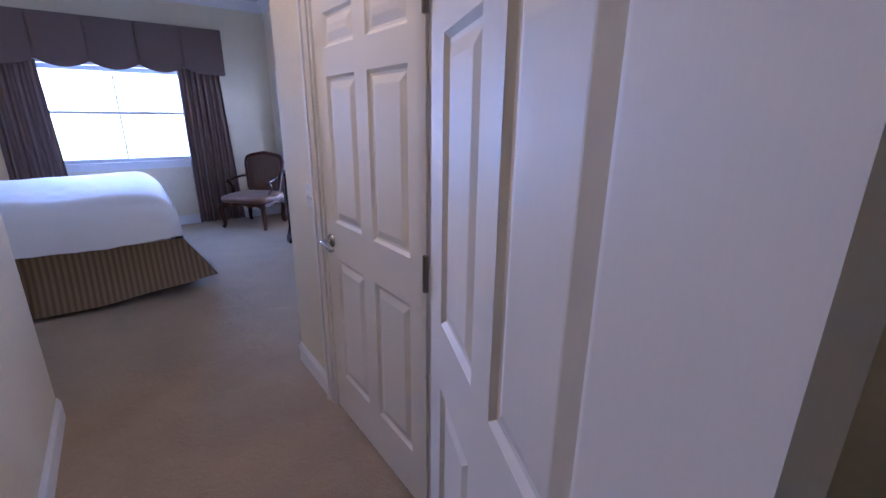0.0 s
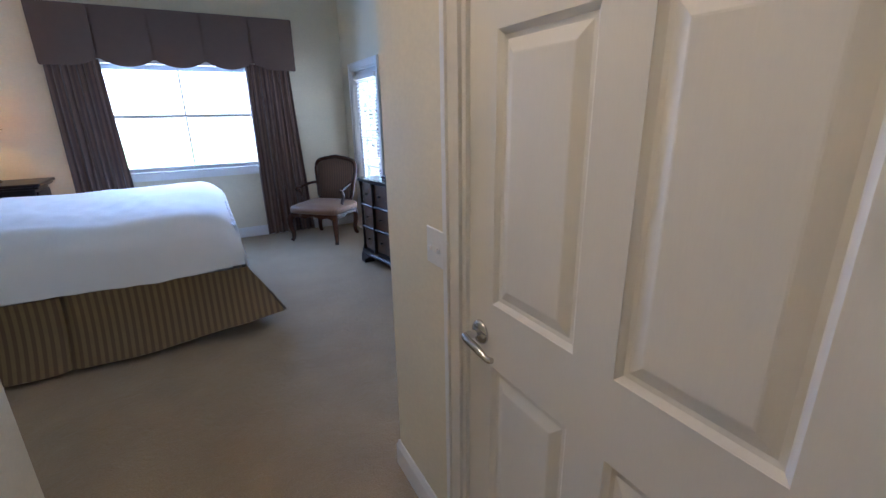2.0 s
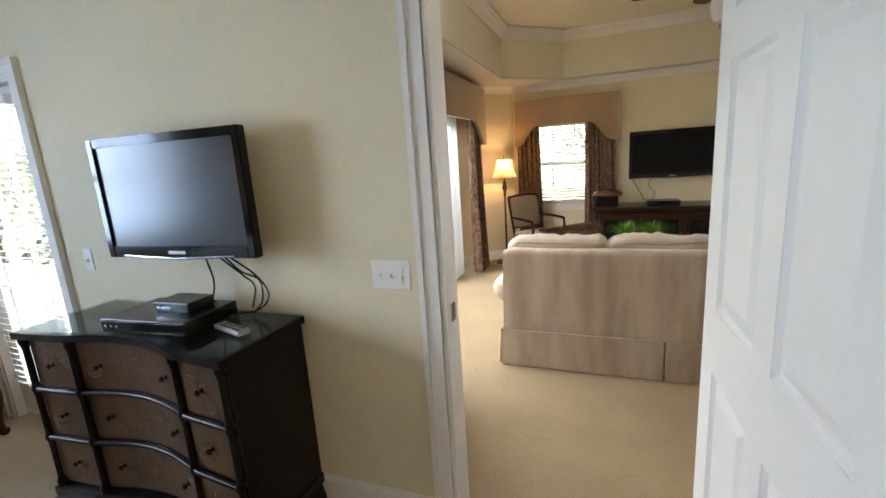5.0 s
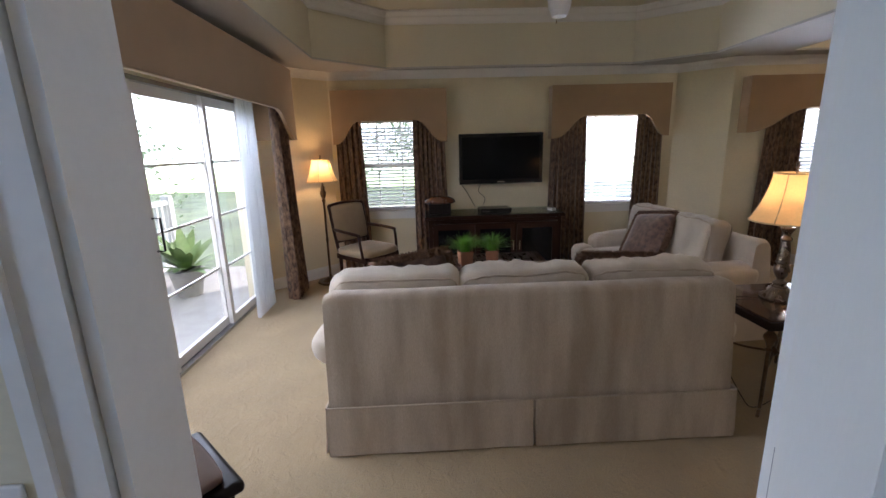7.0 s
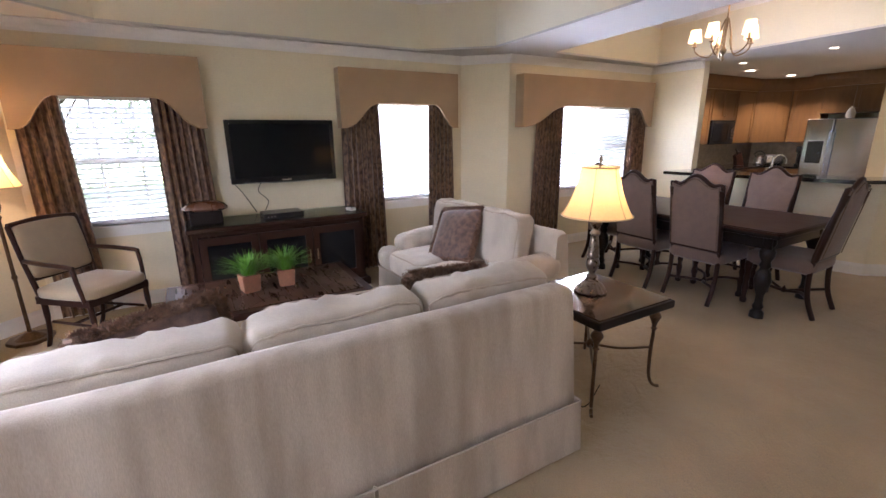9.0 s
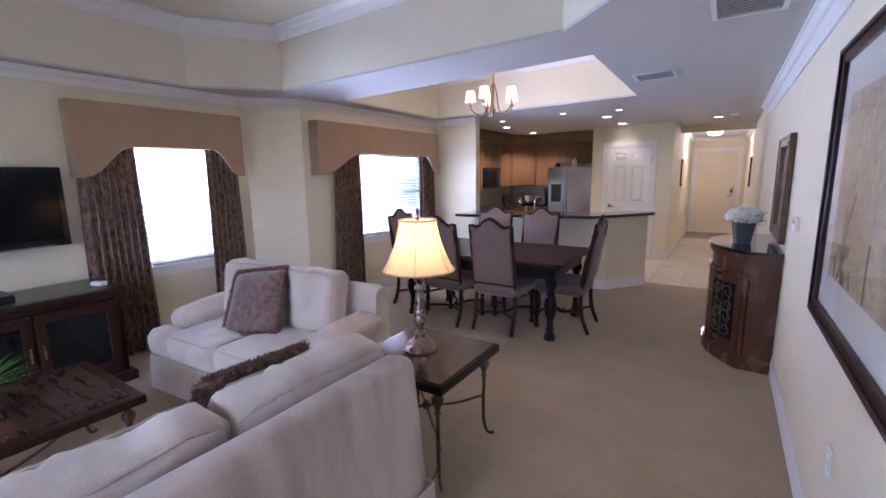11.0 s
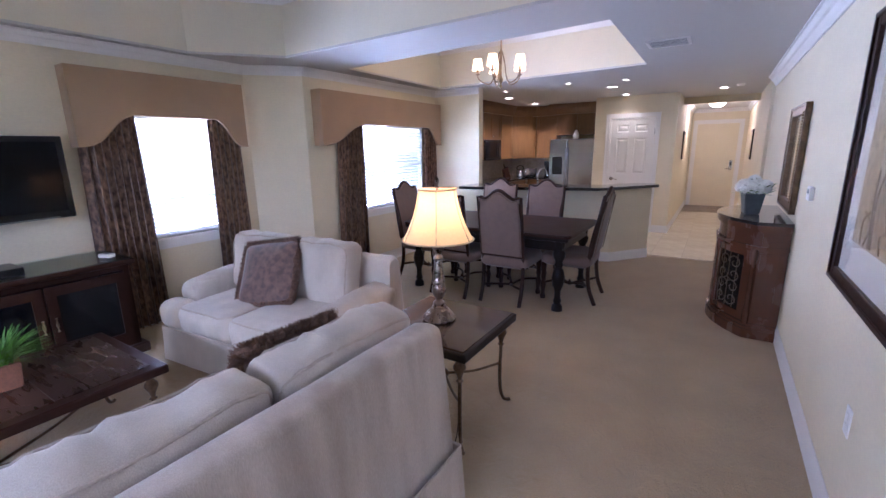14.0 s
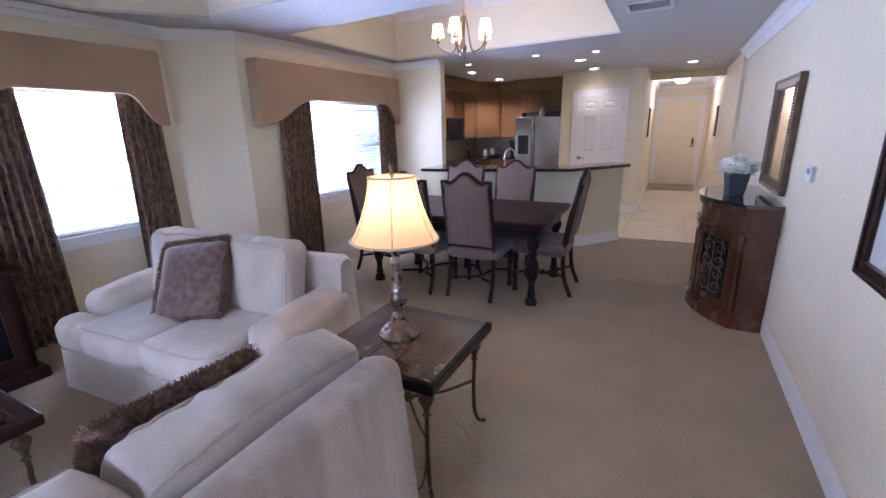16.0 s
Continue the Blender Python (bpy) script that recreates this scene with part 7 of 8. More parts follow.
def ceiling_fan():
    f = thing("ceiling_fan", "dark bronze ceiling fan with wooden blades at rest", "ceiling fan", pose(5.85, 3.74, 0))
    bm = bmesh.new()
    lathe(bm, [(0.001, 2.88), (0.02, 2.88), (0.02, TOP - 0.05), (0.07, TOP - 0.04), (0.075, TOP - 0.002), (0.001, TOP - 0.001)], 16)
    part("downrod", bm, BRONZE, f, smooth=True)
    bm = bmesh.new()
    lathe(bm, [(0.001, 2.65), (0.06, 2.65), (0.09, 2.68), (0.12, 2.74), (0.13, 2.79), (0.11, 2.84), (0.06, 2.87), (0.001, 2.88)], 24)
    part("motor", bm, BRONZE, f, smooth=True)
    for k in range(5):
        a = 72 * k + 5
        bm = bmesh.new()
        pts = [(0.17, -0.045), (0.60, -0.07), (0.66, -0.05), (0.68, 0.0), (0.66, 0.05), (0.60, 0.07), (0.17, 0.045)]
        prism(bm, pts, -0.004, 0.004)
        bmesh.ops.transform(bm, matrix=pose(0, 0, 2.735, 0, 0, a) @ pose(0, 0, 0, 11, 0, 0), verts=list(bm.verts))
        part("blade", bm, DARKWOOD, f)
        bm = bmesh.new()
        box(bm, 0.10, -0.02, 2.728, 0.22, 0.02, 2.735, pose(0, 0, 0, 0, 0, a))
        part("blade_iron", bm, BRONZE, f)
    bm = bmesh.new()
    lathe(bm, [(0.001, 2.40), (0.05, 2.41), (0.078, 2.47), (0.084, 2.55), (0.06, 2.62), (0.05, 2.65), (0.001, 2.65)], 20)
    part("light_bowl", bm, mat("frosted_glass", (0.75, 0.75, 0.80), 0.4, var=0.03, bump=0.0), f, "frosted glass bowl", True)
    bm = bmesh.new()
    tube(bm, [(0.06, 0, 2.64), (0.065, 0, 2.40)], 0.0015, 5)
    lathe(bm, [(0.001, 2.38), (0.005, 2.385), (0.004, 2.40), (0.001, 2.405)], 8, 0.065, 0)
    part("pull_chain", bm, BRASS, f)


ceiling_fan()


# ---- west wall: console cabinet, mirror, picture ----
def console():
    c = thing("console_cabinet", "carved red-brown bow-front cabinet with iron grille door and black top", "cabinet")
    y0, y1, x0 = -0.70, 0.45, 3.165
    dp = 0.47

    def curve(off, n=32, a=y0, b=y1):
        pts = []
        for k in range(n + 1):
            t = k / n
            y = (a - off) + (b - a + 2 * off) * t
            u = 2 * t - 1
            x = x0 + 0.20 + off + (dp - 0.20) * max(0.0, 1 - abs(u) ** 2.2)
            pts.append((x, y))
        return [(x0, a - off)] + pts + [(x0, b + off)]

    def slab(name, z0, z1, off, material, label=""):
        bm = bmesh.new()
        prism(bm, curve(off), z0, z1)
        return part(name, bm, material, c, label)
    slab("plinth", 0.0, 0.075, 0.03, REDWOOD)
    slab("plinth_moulding", 0.075, 0.097, 0.019, REDWOOD)
    slab("plinth_bead", 0.097, 0.118, 0.006, REDWOOD)
    slab("body", 0.118, 0.74, -0.012, REDWOOD)
    slab("waist_moulding", 0.74, 0.765, 0.016, REDWOOD)
    slab("frieze", 0.765, 0.885, -0.004, REDWOOD, "bowed drawer frieze")
    slab("frieze_bead", 0.885, 0.90, 0.008, REDWOOD)
    slab("cornice_moulding", 0.90, 0.935, 0.020, REDWOOD)
    slab("top", 0.936, 0.962, 0.028, GRANITE, "polished black top")

    def on(t, off=0.0):
        u = 2 * t - 1
        return Vector((x0 + 0.20 + off + (dp - 0.20) * max(0.0, 1 - abs(u) ** 2.2), y0 + (y1 - y0) * t, 0))
    for t0, t1, grille in ((0.05, 0.31, False), (0.36, 0.64, False), (0.69, 0.965, True)):
        bm = bmesh.new()
        n = 10
        rail = [(0.0, 0.12), (0.88, 1.0)]
        for ta, tb_, za, zb in ((t0, t0 + 0.028, 0.14, 0.72), (t1 - 0.028, t1, 0.14, 0.72), (t0 + 0.028, t1 - 0.028, 0.14, 0.19), (t0 + 0.028, t1 - 0.028, 0.67, 0.72)):
            sheet(bm, lambda u, v: tuple(on(ta + (tb_ - ta) * u, 0.008)[:2]) + (za + (zb - za) * v,), n, 1)
            sheet(bm, lambda u, v: tuple(on(ta + (tb_ - ta) * u, -0.012)[:2]) + (za + (zb - za) * v,), n, 1)
        door = part("door", bm, REDWOOD, c)
        bm = bmesh.new()
        sheet(bm, lambda u, v: tuple(on(t0 + 0.028 + (t1 - t0 - 0.056) * u, -0.009)[:2]) + (0.19 + 0.48 * v,), 8, 1)
        part("backing", bm, BLACKP, door, "dark backing behind the grille")
        bm = bmesh.new()
        for ph in range(4):
            for sgn in (-1, 1):
                pts = []
                for k in range(22):
                    s = k / 21
                    ang = s * 4.6 * math.pi / 2
                    r = 0.062 * (1 - 0.78 * s)
                    tt = (t0 + t1) / 2 + sgn * (0.055 - r * math.cos(ang)) / (y1 - y0)
                    z = 0.27 + 0.105 * ph + r * math.sin(ang) * (1 if ph % 2 else -1)
                    q = on(tt, 0.004)
                    pts.append((q.x, q.y, z))
                tube(bm, pts, 0.0045, 6)
        for f in (0.2, 0.5, 0.8):
            tt = t0 + 0.035 + (t1 - t0 - 0.07) * f
            q = on(tt, 0.0)
            tube(bm, [(q.x, q.y, 0.20), (q.x, q.y, 0.66)], 0.004, 6)
        part("grille", bm, BRASS, door, "scrolled wrought-iron grille", True)
    for t in (0.335, 0.665, 0.015, 0.985):
        bm = bmesh.new()
        q = on(t, -0.002)
        lathe(bm, [(0.001, 0.11), (0.022, 0.11), (0.026, 0.20), (0.016, 0.26), (0.014, 0.60), (0.026, 0.66), (0.03, 0.71), (0.02, 0.74), (0.001, 0.74)], 12, q.x, q.y)
        part("pilaster", bm, REDWOOD, c, "carved corner pilaster", True)
    # raised panels on the square end
    for za, zb, base in ((0.16, 0.71, y1 - 0.012), (0.785, 0.870, y1 - 0.004)):
        bm = bmesh.new()
        xa, xb_ = x0 + 0.03, x0 + 0.175
        box(bm, xa, base, za, xa + 0.022, base + 0.012, zb)
        box(bm, xb_ - 0.022, base, za, xb_, base + 0.012, zb)
        box(bm, xa + 0.022, base, za, xb_ - 0.022, base + 0.011, za + 0.022)
        box(bm, xa + 0.022, base, zb - 0.022, xb_ - 0.022, base + 0.011, zb)
        part("side_panel_frame", bm, REDWOOD, c)


console()


def framed(name, label, category, y0, y1, z0, z1, fw, frame_mat, inner, proud=0.03, x=3.165):
    d = thing(name, label, category)
    for k, (a, b, lo, hi) in enumerate(((y0, y0 + fw, z0, z1), (y1 - fw, y1, z0, z1), (y0 + fw, y1 - fw, z0, z0 + fw), (y0 + fw, y1 - fw, z1 - fw, z1))):
        bm = bmesh.new()
        box(bm, x, a, lo, x + proud, b, hi)
        if k < 2:
            o = a + (0.0 if k == 0 else fw - 0.022)
            box(bm, x + proud, o, lo, x + proud + 0.010, o + 0.022, hi)
        else:
            o = lo if k == 2 else hi - 0.022
            box(bm, x + proud, a - fw + 0.022, o, x + proud + 0.010, b + fw - 0.022, o + 0.022)
        bmesh.ops.bevel(bm, geom=list(bm.edges), offset=0.003, segments=1, affect='EDGES')
        part("frame_rail", bm, frame_mat, d)
    bm = bmesh.new()
    box(bm, x, y0 + fw, z0 + fw, x + proud * 0.4, y1 - fw, z1 - fw)
    part("field", bm, inner, d)
    return d


mr = framed("wall_mirror", "rectangular mirror in a dark gilt beaded frame", "mirror", -0.46, 0.38, 1.02, 1.85, 0.075, BRONZE, MIRROR)
bead = bmesh.new()
lathe(bead, [(0.001, 0), (0.009, 0.003), (0.011, 0.009), (0.006, 0.016), (0.001, 0.017)], 8)
bmesh.ops.transform(bead, matrix=pose(0, 0, 0, 0, 90, 0), verts=list(bead.verts))
b0 = part("bead", bead, BRASS, mr, smooth=True)
b0.matrix_local = pose(3.196, -0.395, 1.09)
for k in range(1, 33):
    share("bead", b0.data, mr, pose(3.196, -0.395, 1.09 + 0.0216 * k))
    share("bead", b0.data, mr, pose(3.196, 0.318, 1.09 + 0.0216 * k))
pc = framed("framed_picture", "large sepia print in a dark wooden frame with pale mat", "picture", 1.93, 3.27, 0.94, 2.08, 0.06, DARKWOOD, PAPER)
bm = bmesh.new()
box(bm, 3.178, 2.14, 1.15, 3.181, 3.06, 1.87)
part("print", bm, PRINT, pc, "sepia print")
bm = bmesh.new()
box(bm, 3.186, 1.99, 1.0, 3.188, 3.21, 2.02)
part("glazing", bm, PANE, pc, "reflecting glass").visible_shadow = False
rnd = random.Random(8)
for k in range(6):
    y, z = rnd.uniform(2.25, 2.95), rnd.uniform(1.22, 1.5)
    bm = bmesh.new()
    tube(bm, spline([(3.182, y, 1.16), (3.182, y + rnd.uniform(-0.05, 0.05), (1.2 + z) / 2), (3.182, y + rnd.uniform(-0.08, 0.08), z)], 5), 0.004, 5)
    part("stroke", bm, mat("print_ink", (0.26, 0.18, 0.10), 0.7, bump=0.0) if k == 0 else bpy.data.materials["print_ink"], pc)

fl = thing("flower_pot", "white hydrangeas in a square blue-grey pot", "flowers", pose(3.42, -0.03, 0.963, 0, 0, 12))
bm = bmesh.new()
vs = box(bm, -0.075, -0.075, 0, 0.075, 0.075, 0.18)
for v in vs[:4]:
    v.co.x *= 0.72
    v.co.y *= 0.72
bmesh.ops.bevel(bm, geom=list(bm.edges), offset=0.006, segments=2, affect='EDGES')
part("pot", bm, BLUEPOT, fl, "square blue-grey glazed pot")
rnd = random.Random(3)
for k in range(9):
    a = 2 * math.pi * k / 8
    r = 0.085 if k < 8 else 0
    cx, cy, cz = r * math.cos(a), r * math.sin(a), 0.235 + (0.045 if k == 8 else rnd.uniform(-0.02, 0.03))
    bm = bmesh.new()
    for j in range(150):
        u, t = rnd.uniform(-0.6, 1), rnd.uniform(0, 6.283)
        q = math.sqrt(1 - u * u)
        nrm = Vector((q * math.cos(t), q * math.sin(t), u))
        p = Vector((cx, cy, cz)) + nrm * 0.05
        ex = nrm.cross(Vector((0.3, 0.5, 0.8))).normalized() * 0.012
        ey = nrm.cross(ex).normalized() * 0.012
        tip = nrm * rnd.uniform(0.002, 0.010)
        bm.faces.new([bm.verts.new(c) for c in (p + ex, p + ey + tip, p - ex, p - ey - tip)])
    part("bloom", bm, PETAL, fl, "white hydrangea bloom")
bm = bmesh.new()
for j in range(60):
    a, r = rnd.uniform(0, 6.283), rnd.uniform(0.05, 0.13)
    p = Vector((r * math.cos(a), r * math.sin(a), rnd.uniform(0.17, 0.25)))
    d = Vector((math.cos(a), math.sin(a), rnd.uniform(-0.2, 0.6))) * 0.05
    s = Vector((-math.sin(a), math.cos(a), 0)) * 0.016
    bm.faces.new([bm.verts.new(c) for c in (p, p + d * 0.5 + s, p + d, p + d * 0.5 - s)])
part("leaves", bm, LEAFM, fl, "green leaves")

th = thing("thermostat", "small white thermostat on the wall", "thermostat", faces('+x', (3.16, 0.93, 1.235)))
bm = bbox(-0.055, 0, -0.045, 0.055, 0.025, 0.045, 0.006)
part("body", bm, PLATE, th)
bm = bmesh.new()
box(bm, -0.03, 0.025, 0.0, 0.03, 0.027, 0.03)
part("display", bm, BLUEPOT, th, "grey display")
bm = bbox(0.075, 0, -0.03, 0.10, 0.01, 0.03, 0.003)
part("sensor", bm, PLATE, th)
ot = thing("wall_outlet", "white outlet low on the wall", "outlet", faces('+x', (3.16, 2.50, 0.50)))
bm = bbox(-0.035, 0, -0.058, 0.035, 0.006, 0.058, 0.003)
part("plate", bm, PLATE, ot)
for z in (-0.022, 0.022):
    bm = bbox(-0.016, 0.006, z - 0.014, 0.016, 0.009, z + 0.014, 0.002, 1)
    part("socket", bm, PLATE, ot)


def vent(m, w, l, label, n):
    v = thing("ceiling_vent", label, "vent", m)
    bm = bmesh.new()
    for a in ((-w / 2, -l / 2, -w / 2 + 0.025, l / 2), (w / 2 - 0.025, -l / 2, w / 2, l / 2), (-w / 2 + 0.025, -l / 2, w / 2 - 0.025, -l / 2 + 0.025), (-w / 2 + 0.025, l / 2 - 0.025, w / 2 - 0.025, l / 2)):
        box(bm, a[0], a[1], -0.012, a[2], a[3], -0.001)
    part("frame", bm, WHITE, v)
    bm = bmesh.new()
    box(bm, -w / 2 + 0.02, -l / 2 + 0.02, -0.002, w / 2 - 0.02, l / 2 - 0.02, -0.0008)
    part("backing", bm, DUCT, v, "grey duct behind the slats")
    bm = bmesh.new()
    box(bm, -w / 2 + 0.025, -0.0045, -0.0015, w / 2 - 0.025, 0.0045, 0.0, pose(0, 0, 0, -28))
    f = part("slat", bm, WHITE, v)
    for k in range(n):
        y = -l / 2 + 0.03 + (l - 0.06) * k / (n - 1)
        if k == 0:
            f.matrix_local = pose(0, y, -0.008)
        else:
            share("slat", f.data, v, pose(0, y, -0.008))
    return v


vent(pose(4.18, 0.09, SOF, 0, 0, 0), 0.34, 0.30, "white ceiling air vent", 8)
vent(pose(3.54, 1.66, SOF, 0, 0, 0), 0.34, 0.40, "white ceiling return grille with dark slots", 14)

# recessed cans and the entry light
def can(x, y):
    c = thing("recessed_light", "round lit recessed ceiling light", "ceiling light", pose(x, y, SOF), group="recessed lights")
    bm = bmesh.new()
    n = 24
    rings = [[bm.verts.new((r * math.cos(6.2832 * i / n), r * math.sin(6.2832 * i / n), z)) for i in range(n)] for r, z in ((0.085, -0.001), (0.085, -0.006), (0.068, -0.007), (0.062, -0.002))]
    for p, q in zip(rings, rings[1:]):
        for i in range(n):
            bm.faces.new((p[i], p[(i + 1) % n], q[(i + 1) % n], q[i]))
    part("trim_ring", bm, WHITE, c)
    bm = bmesh.new()
    lathe(bm, [(0.001, -0.004), (0.062, -0.003), (0.062, -0.0015), (0.001, -0.0012)], 20)
    part("lens", bm, CANLIT, c, "glowing lens")
    return c


c0 = can(7.05, -4.34)
for x, y in ((7.05, -3.02), (5.20, -2.65), (5.20, -3.81), (3.76, -3.88)):
    copy_thing(c0, pose(x, y, SOF))
for x, y in ((5.63, -1.86), (4.89, -1.99), (6.70, -2.10)):
    copy_thing(c0, pose(x, y, SOF) @ Matrix.Diagonal((0.62, 0.62, 1, 1)))
el = thing("ceiling_light", "round lit glass ceiling light in the entry", "ceiling light", pose(3.87, -6.7, SOF))
bm = bmesh.new()
lathe(bm, [(0.001, -0.10), (0.07, -0.095), (0.12, -0.07), (0.15, -0.03), (0.155, -0.015), (0.001, -0.014)], 24)
part("bowl", bm, BULB, el, "glowing glass bowl", True)
bm = bmesh.new()
lathe(bm, [(0.001, -0.014), (0.17, -0.013), (0.17, -0.001), (0.001, -0.001)], 24)
part("rim", bm, BRASS, el)
sd = thing("smoke_detector", "small round white ceiling sensor", "sensor", pose(3.55, -3.55, SOF))
bm = bmesh.new()
lathe(bm, [(0.001, -0.03), (0.04, -0.028), (0.055, -0.01), (0.055, -0.001), (0.001, -0.001)], 18)
part("case", bm, WHITE, sd, smooth=True)
ah = thing("hall_picture", "narrow dark picture on the entry wall", "picture", pose(4.385, -5.9, 1.55, 0, 0, 90))
bm = bbox(-0.22, 0, -0.28, 0.22, 0.02, 0.28, 0.006)
part("frame", bm, DARKWOOD, ah)
bm = bmesh.new()
box(bm, -0.17, 0.02, -0.23, 0.17, 0.022, 0.23)
part("field", bm, PRINT, ah)
ah2 = copy_thing(ah, pose(3.205, -5.9, 1.55, 0, 0, -90))
dm = thing("door_mat", "beige woven mat before the entry door", "mat", pose(3.85, -7.9, 0.003))
bm = bbox(-0.5, -0.6, 0, 0.5, 0.6, 0.012, 0.004)
part("weave", bm, MATW, dm)


# ---- kitchen ----
def cab_unit(name, axis, a0, a1, z0, z1, front, back, doors, label, knob_low=True):
    """A cabinet unit; axis: the way it runs, front and back: its faces on the other axis."""
    c = thing(name, label, "cabinet", group="kitchen cabinets")
    sgn = 1 if front > back else -1

    def put(bm, p, q, lo, hi, f0, f1):
        f0, f1 = sorted((f0, f1))
        if axis == 'y':
            box(bm, f0, p, lo, f1, q, hi)
        else:
            box(bm, p, f0, lo, q, f1, hi)
    bm = bmesh.new()
    put(bm, a0, a1, z0, z1, front - sgn * 0.021, back)
    part("body", bm, CABWOOD, c)
    w = (a1 - a0) / doors
    for k in range(doors):
        p, q = a0 + w * k + 0.003, a0 + w * (k + 1) - 0.003
        bm = bmesh.new()
        fr = 0.055
        for r in ((p, p + fr, z0 + 0.003, z1 - 0.003), (q - fr, q, z0 + 0.003, z1 - 0.003), (p + fr, q - fr, z0 + 0.003, z0 + fr), (p + fr, q - fr, z1 - fr, z1 - 0.003)):
            put(bm, *r, front - sgn * 0.02, front)
        put(bm, p + fr, q - fr, z0 + fr, z1 - fr, front - sgn * 0.02, front - sgn * 0.010)
        d = part("door", bm, CABWOOD, c)
        bm = bmesh.new()
        kx = q - 0.03 if k % 2 == 0 and doors > 1 else p + 0.03
        kz = z0 + 0.07 if knob_low else z1 - 0.07
        lathe(bm, [(0.001, 0), (0.006, 0), (0.005, 0.012), (0.013, 0.02), (0.009, 0.028), (0.001, 0.029)], 10)
        rot = pose(front, kx, kz, 0, 90 * sgn, 0) if axis == 'y' else pose(kx, front, kz, -90 * sgn, 0, 0)
        bmesh.ops.transform(bm, matrix=rot, verts=list(bm.verts))
        part("knob", bm, CHROME, d)
    return c


UP0, UP1 = 1.32, 2.22
cab_unit("wall_cabinet", 'y', -3.12, -1.62, UP0, UP1, 7.60, 7.925, 3, "brown wooden wall cabinet with framed doors")
cab_unit("wall_cabinet", 'y', -3.90, -3.14, 1.72, UP1, 7.60, 7.925, 2, "short brown wooden wall cabinet over the microwave")
cab_unit("wall_cabinet", 'y', -4.50, -3.92, UP0, UP1, 7.60, 7.925, 1, "brown wooden wall cabinet with framed door")
cab_unit("wall_cabinet", 'x', 6.76, 7.22, UP0, UP1, -4.95, -5.275, 1, "brown wooden wall cabinet with framed door")
cab_unit("wall_cabinet", 'x', 5.80, 6.74, 1.80, UP1, -4.72, -5.275, 2, "brown wooden cabinet over the refrigerator")
cc = thing("corner_cabinet", "brown wooden diagonal corner wall cabinet", "cabinet", group="kitchen cabinets")
bm = bmesh.new()
prism(bm, [(7.925, -4.52), (7.925, -5.275), (7.24, -5.275), (7.24, -4.96), (7.60, -4.52)], UP0, UP1)
part("body", bm, CABWOOD, cc)
p, q = Vector((7.605, -4.54)), Vector((7.255, -4.965))
dv = (q - p).normalized()
nv = Vector((-dv.y, dv.x))
nv = nv if nv.x < 0 else -nv
bm = bmesh.new()
ln = (q - p).length
for s0, s1, lo, hi in ((0.01, 0.065, UP0 + 0.01, UP1 - 0.01), (ln - 0.065, ln - 0.01, UP0 + 0.01, UP1 - 0.01), (0.065, ln - 0.065, UP0 + 0.01, UP0 + 0.065), (0.065, ln - 0.065, UP1 - 0.065, UP1 - 0.01)):
    prism(bm, [p + dv * s0, p + dv * s1, p + dv * s1 + nv * 0.02, p + dv * s0 + nv * 0.02], lo, hi)
prism(bm, [p + dv * 0.065, p + dv * (ln - 0.065), p + dv * (ln - 0.065) + nv * 0.008, p + dv * 0.065 + nv * 0.008], UP0 + 0.065, UP1 - 0.065)
part("door", bm, CABWOOD, cc)
run("trim_cabinet_crown", [(5.78, -4.72), (6.76, -4.72), (6.76, -4.95), (7.24, -4.95), (7.60, -4.52), (7.60, -1.60)],
    [(0.0, UP1), (0.02, UP1), (0.03, UP1 + 0.03), (0.075, UP1 + 0.11), (0.09, UP1 + 0.16), (0.09, UP1 + 0.205), (0.0, UP1 + 0.205)], "brown wooden cabinet crown", material=CABWOOD)
cab_unit("base_cabinet", 'y', -4.62, -1.62, 0.10, 0.87, 7.32, 7.925, 5, "brown wooden base cabinet", False)
cab_unit("base_cabinet", 'x', 6.78, 7.30, 0.10, 0.87, -4.68, -5.275, 1, "brown wooden base cabinet", False)
ct = thing("kitchen_counter", "dark granite kitchen counter", "counter")
bm = bmesh.new()
prism(bm, [(7.925, -1.56), (7.925, -5.275), (6.78, -5.275), (6.78, -4.66), (7.29, -4.66), (7.29, -1.56)], 0.872, 0.91)
part("slab", bm, GRANITE, ct)
bm = bmesh.new()
box(bm, 7.915, -5.27, 0.912, 7.928, -1.56, UP0)
box(bm, 6.76, -5.278, 0.912, 7.914, -5.266, UP0)
tagged(part("backsplash", bm, SPLASH), "tan stone tile backsplash", "backsplash", kind="structure")
cab_unit("base_cabinet", 'x', 5.06, 6.78, 0.10, 0.87, -2.10, -1.70, 3, "brown wooden sink cabinet behind the bar", False)
ct2 = thing("sink_counter", "dark granite sink counter behind the bar", "counter")
bm = bmesh.new()
prism(bm, [(5.04, -1.80), (6.80, -1.36), (6.80, -2.12), (5.04, -2.12)], 0.872, 0.91)
part("slab", bm, GRANITE, ct2)

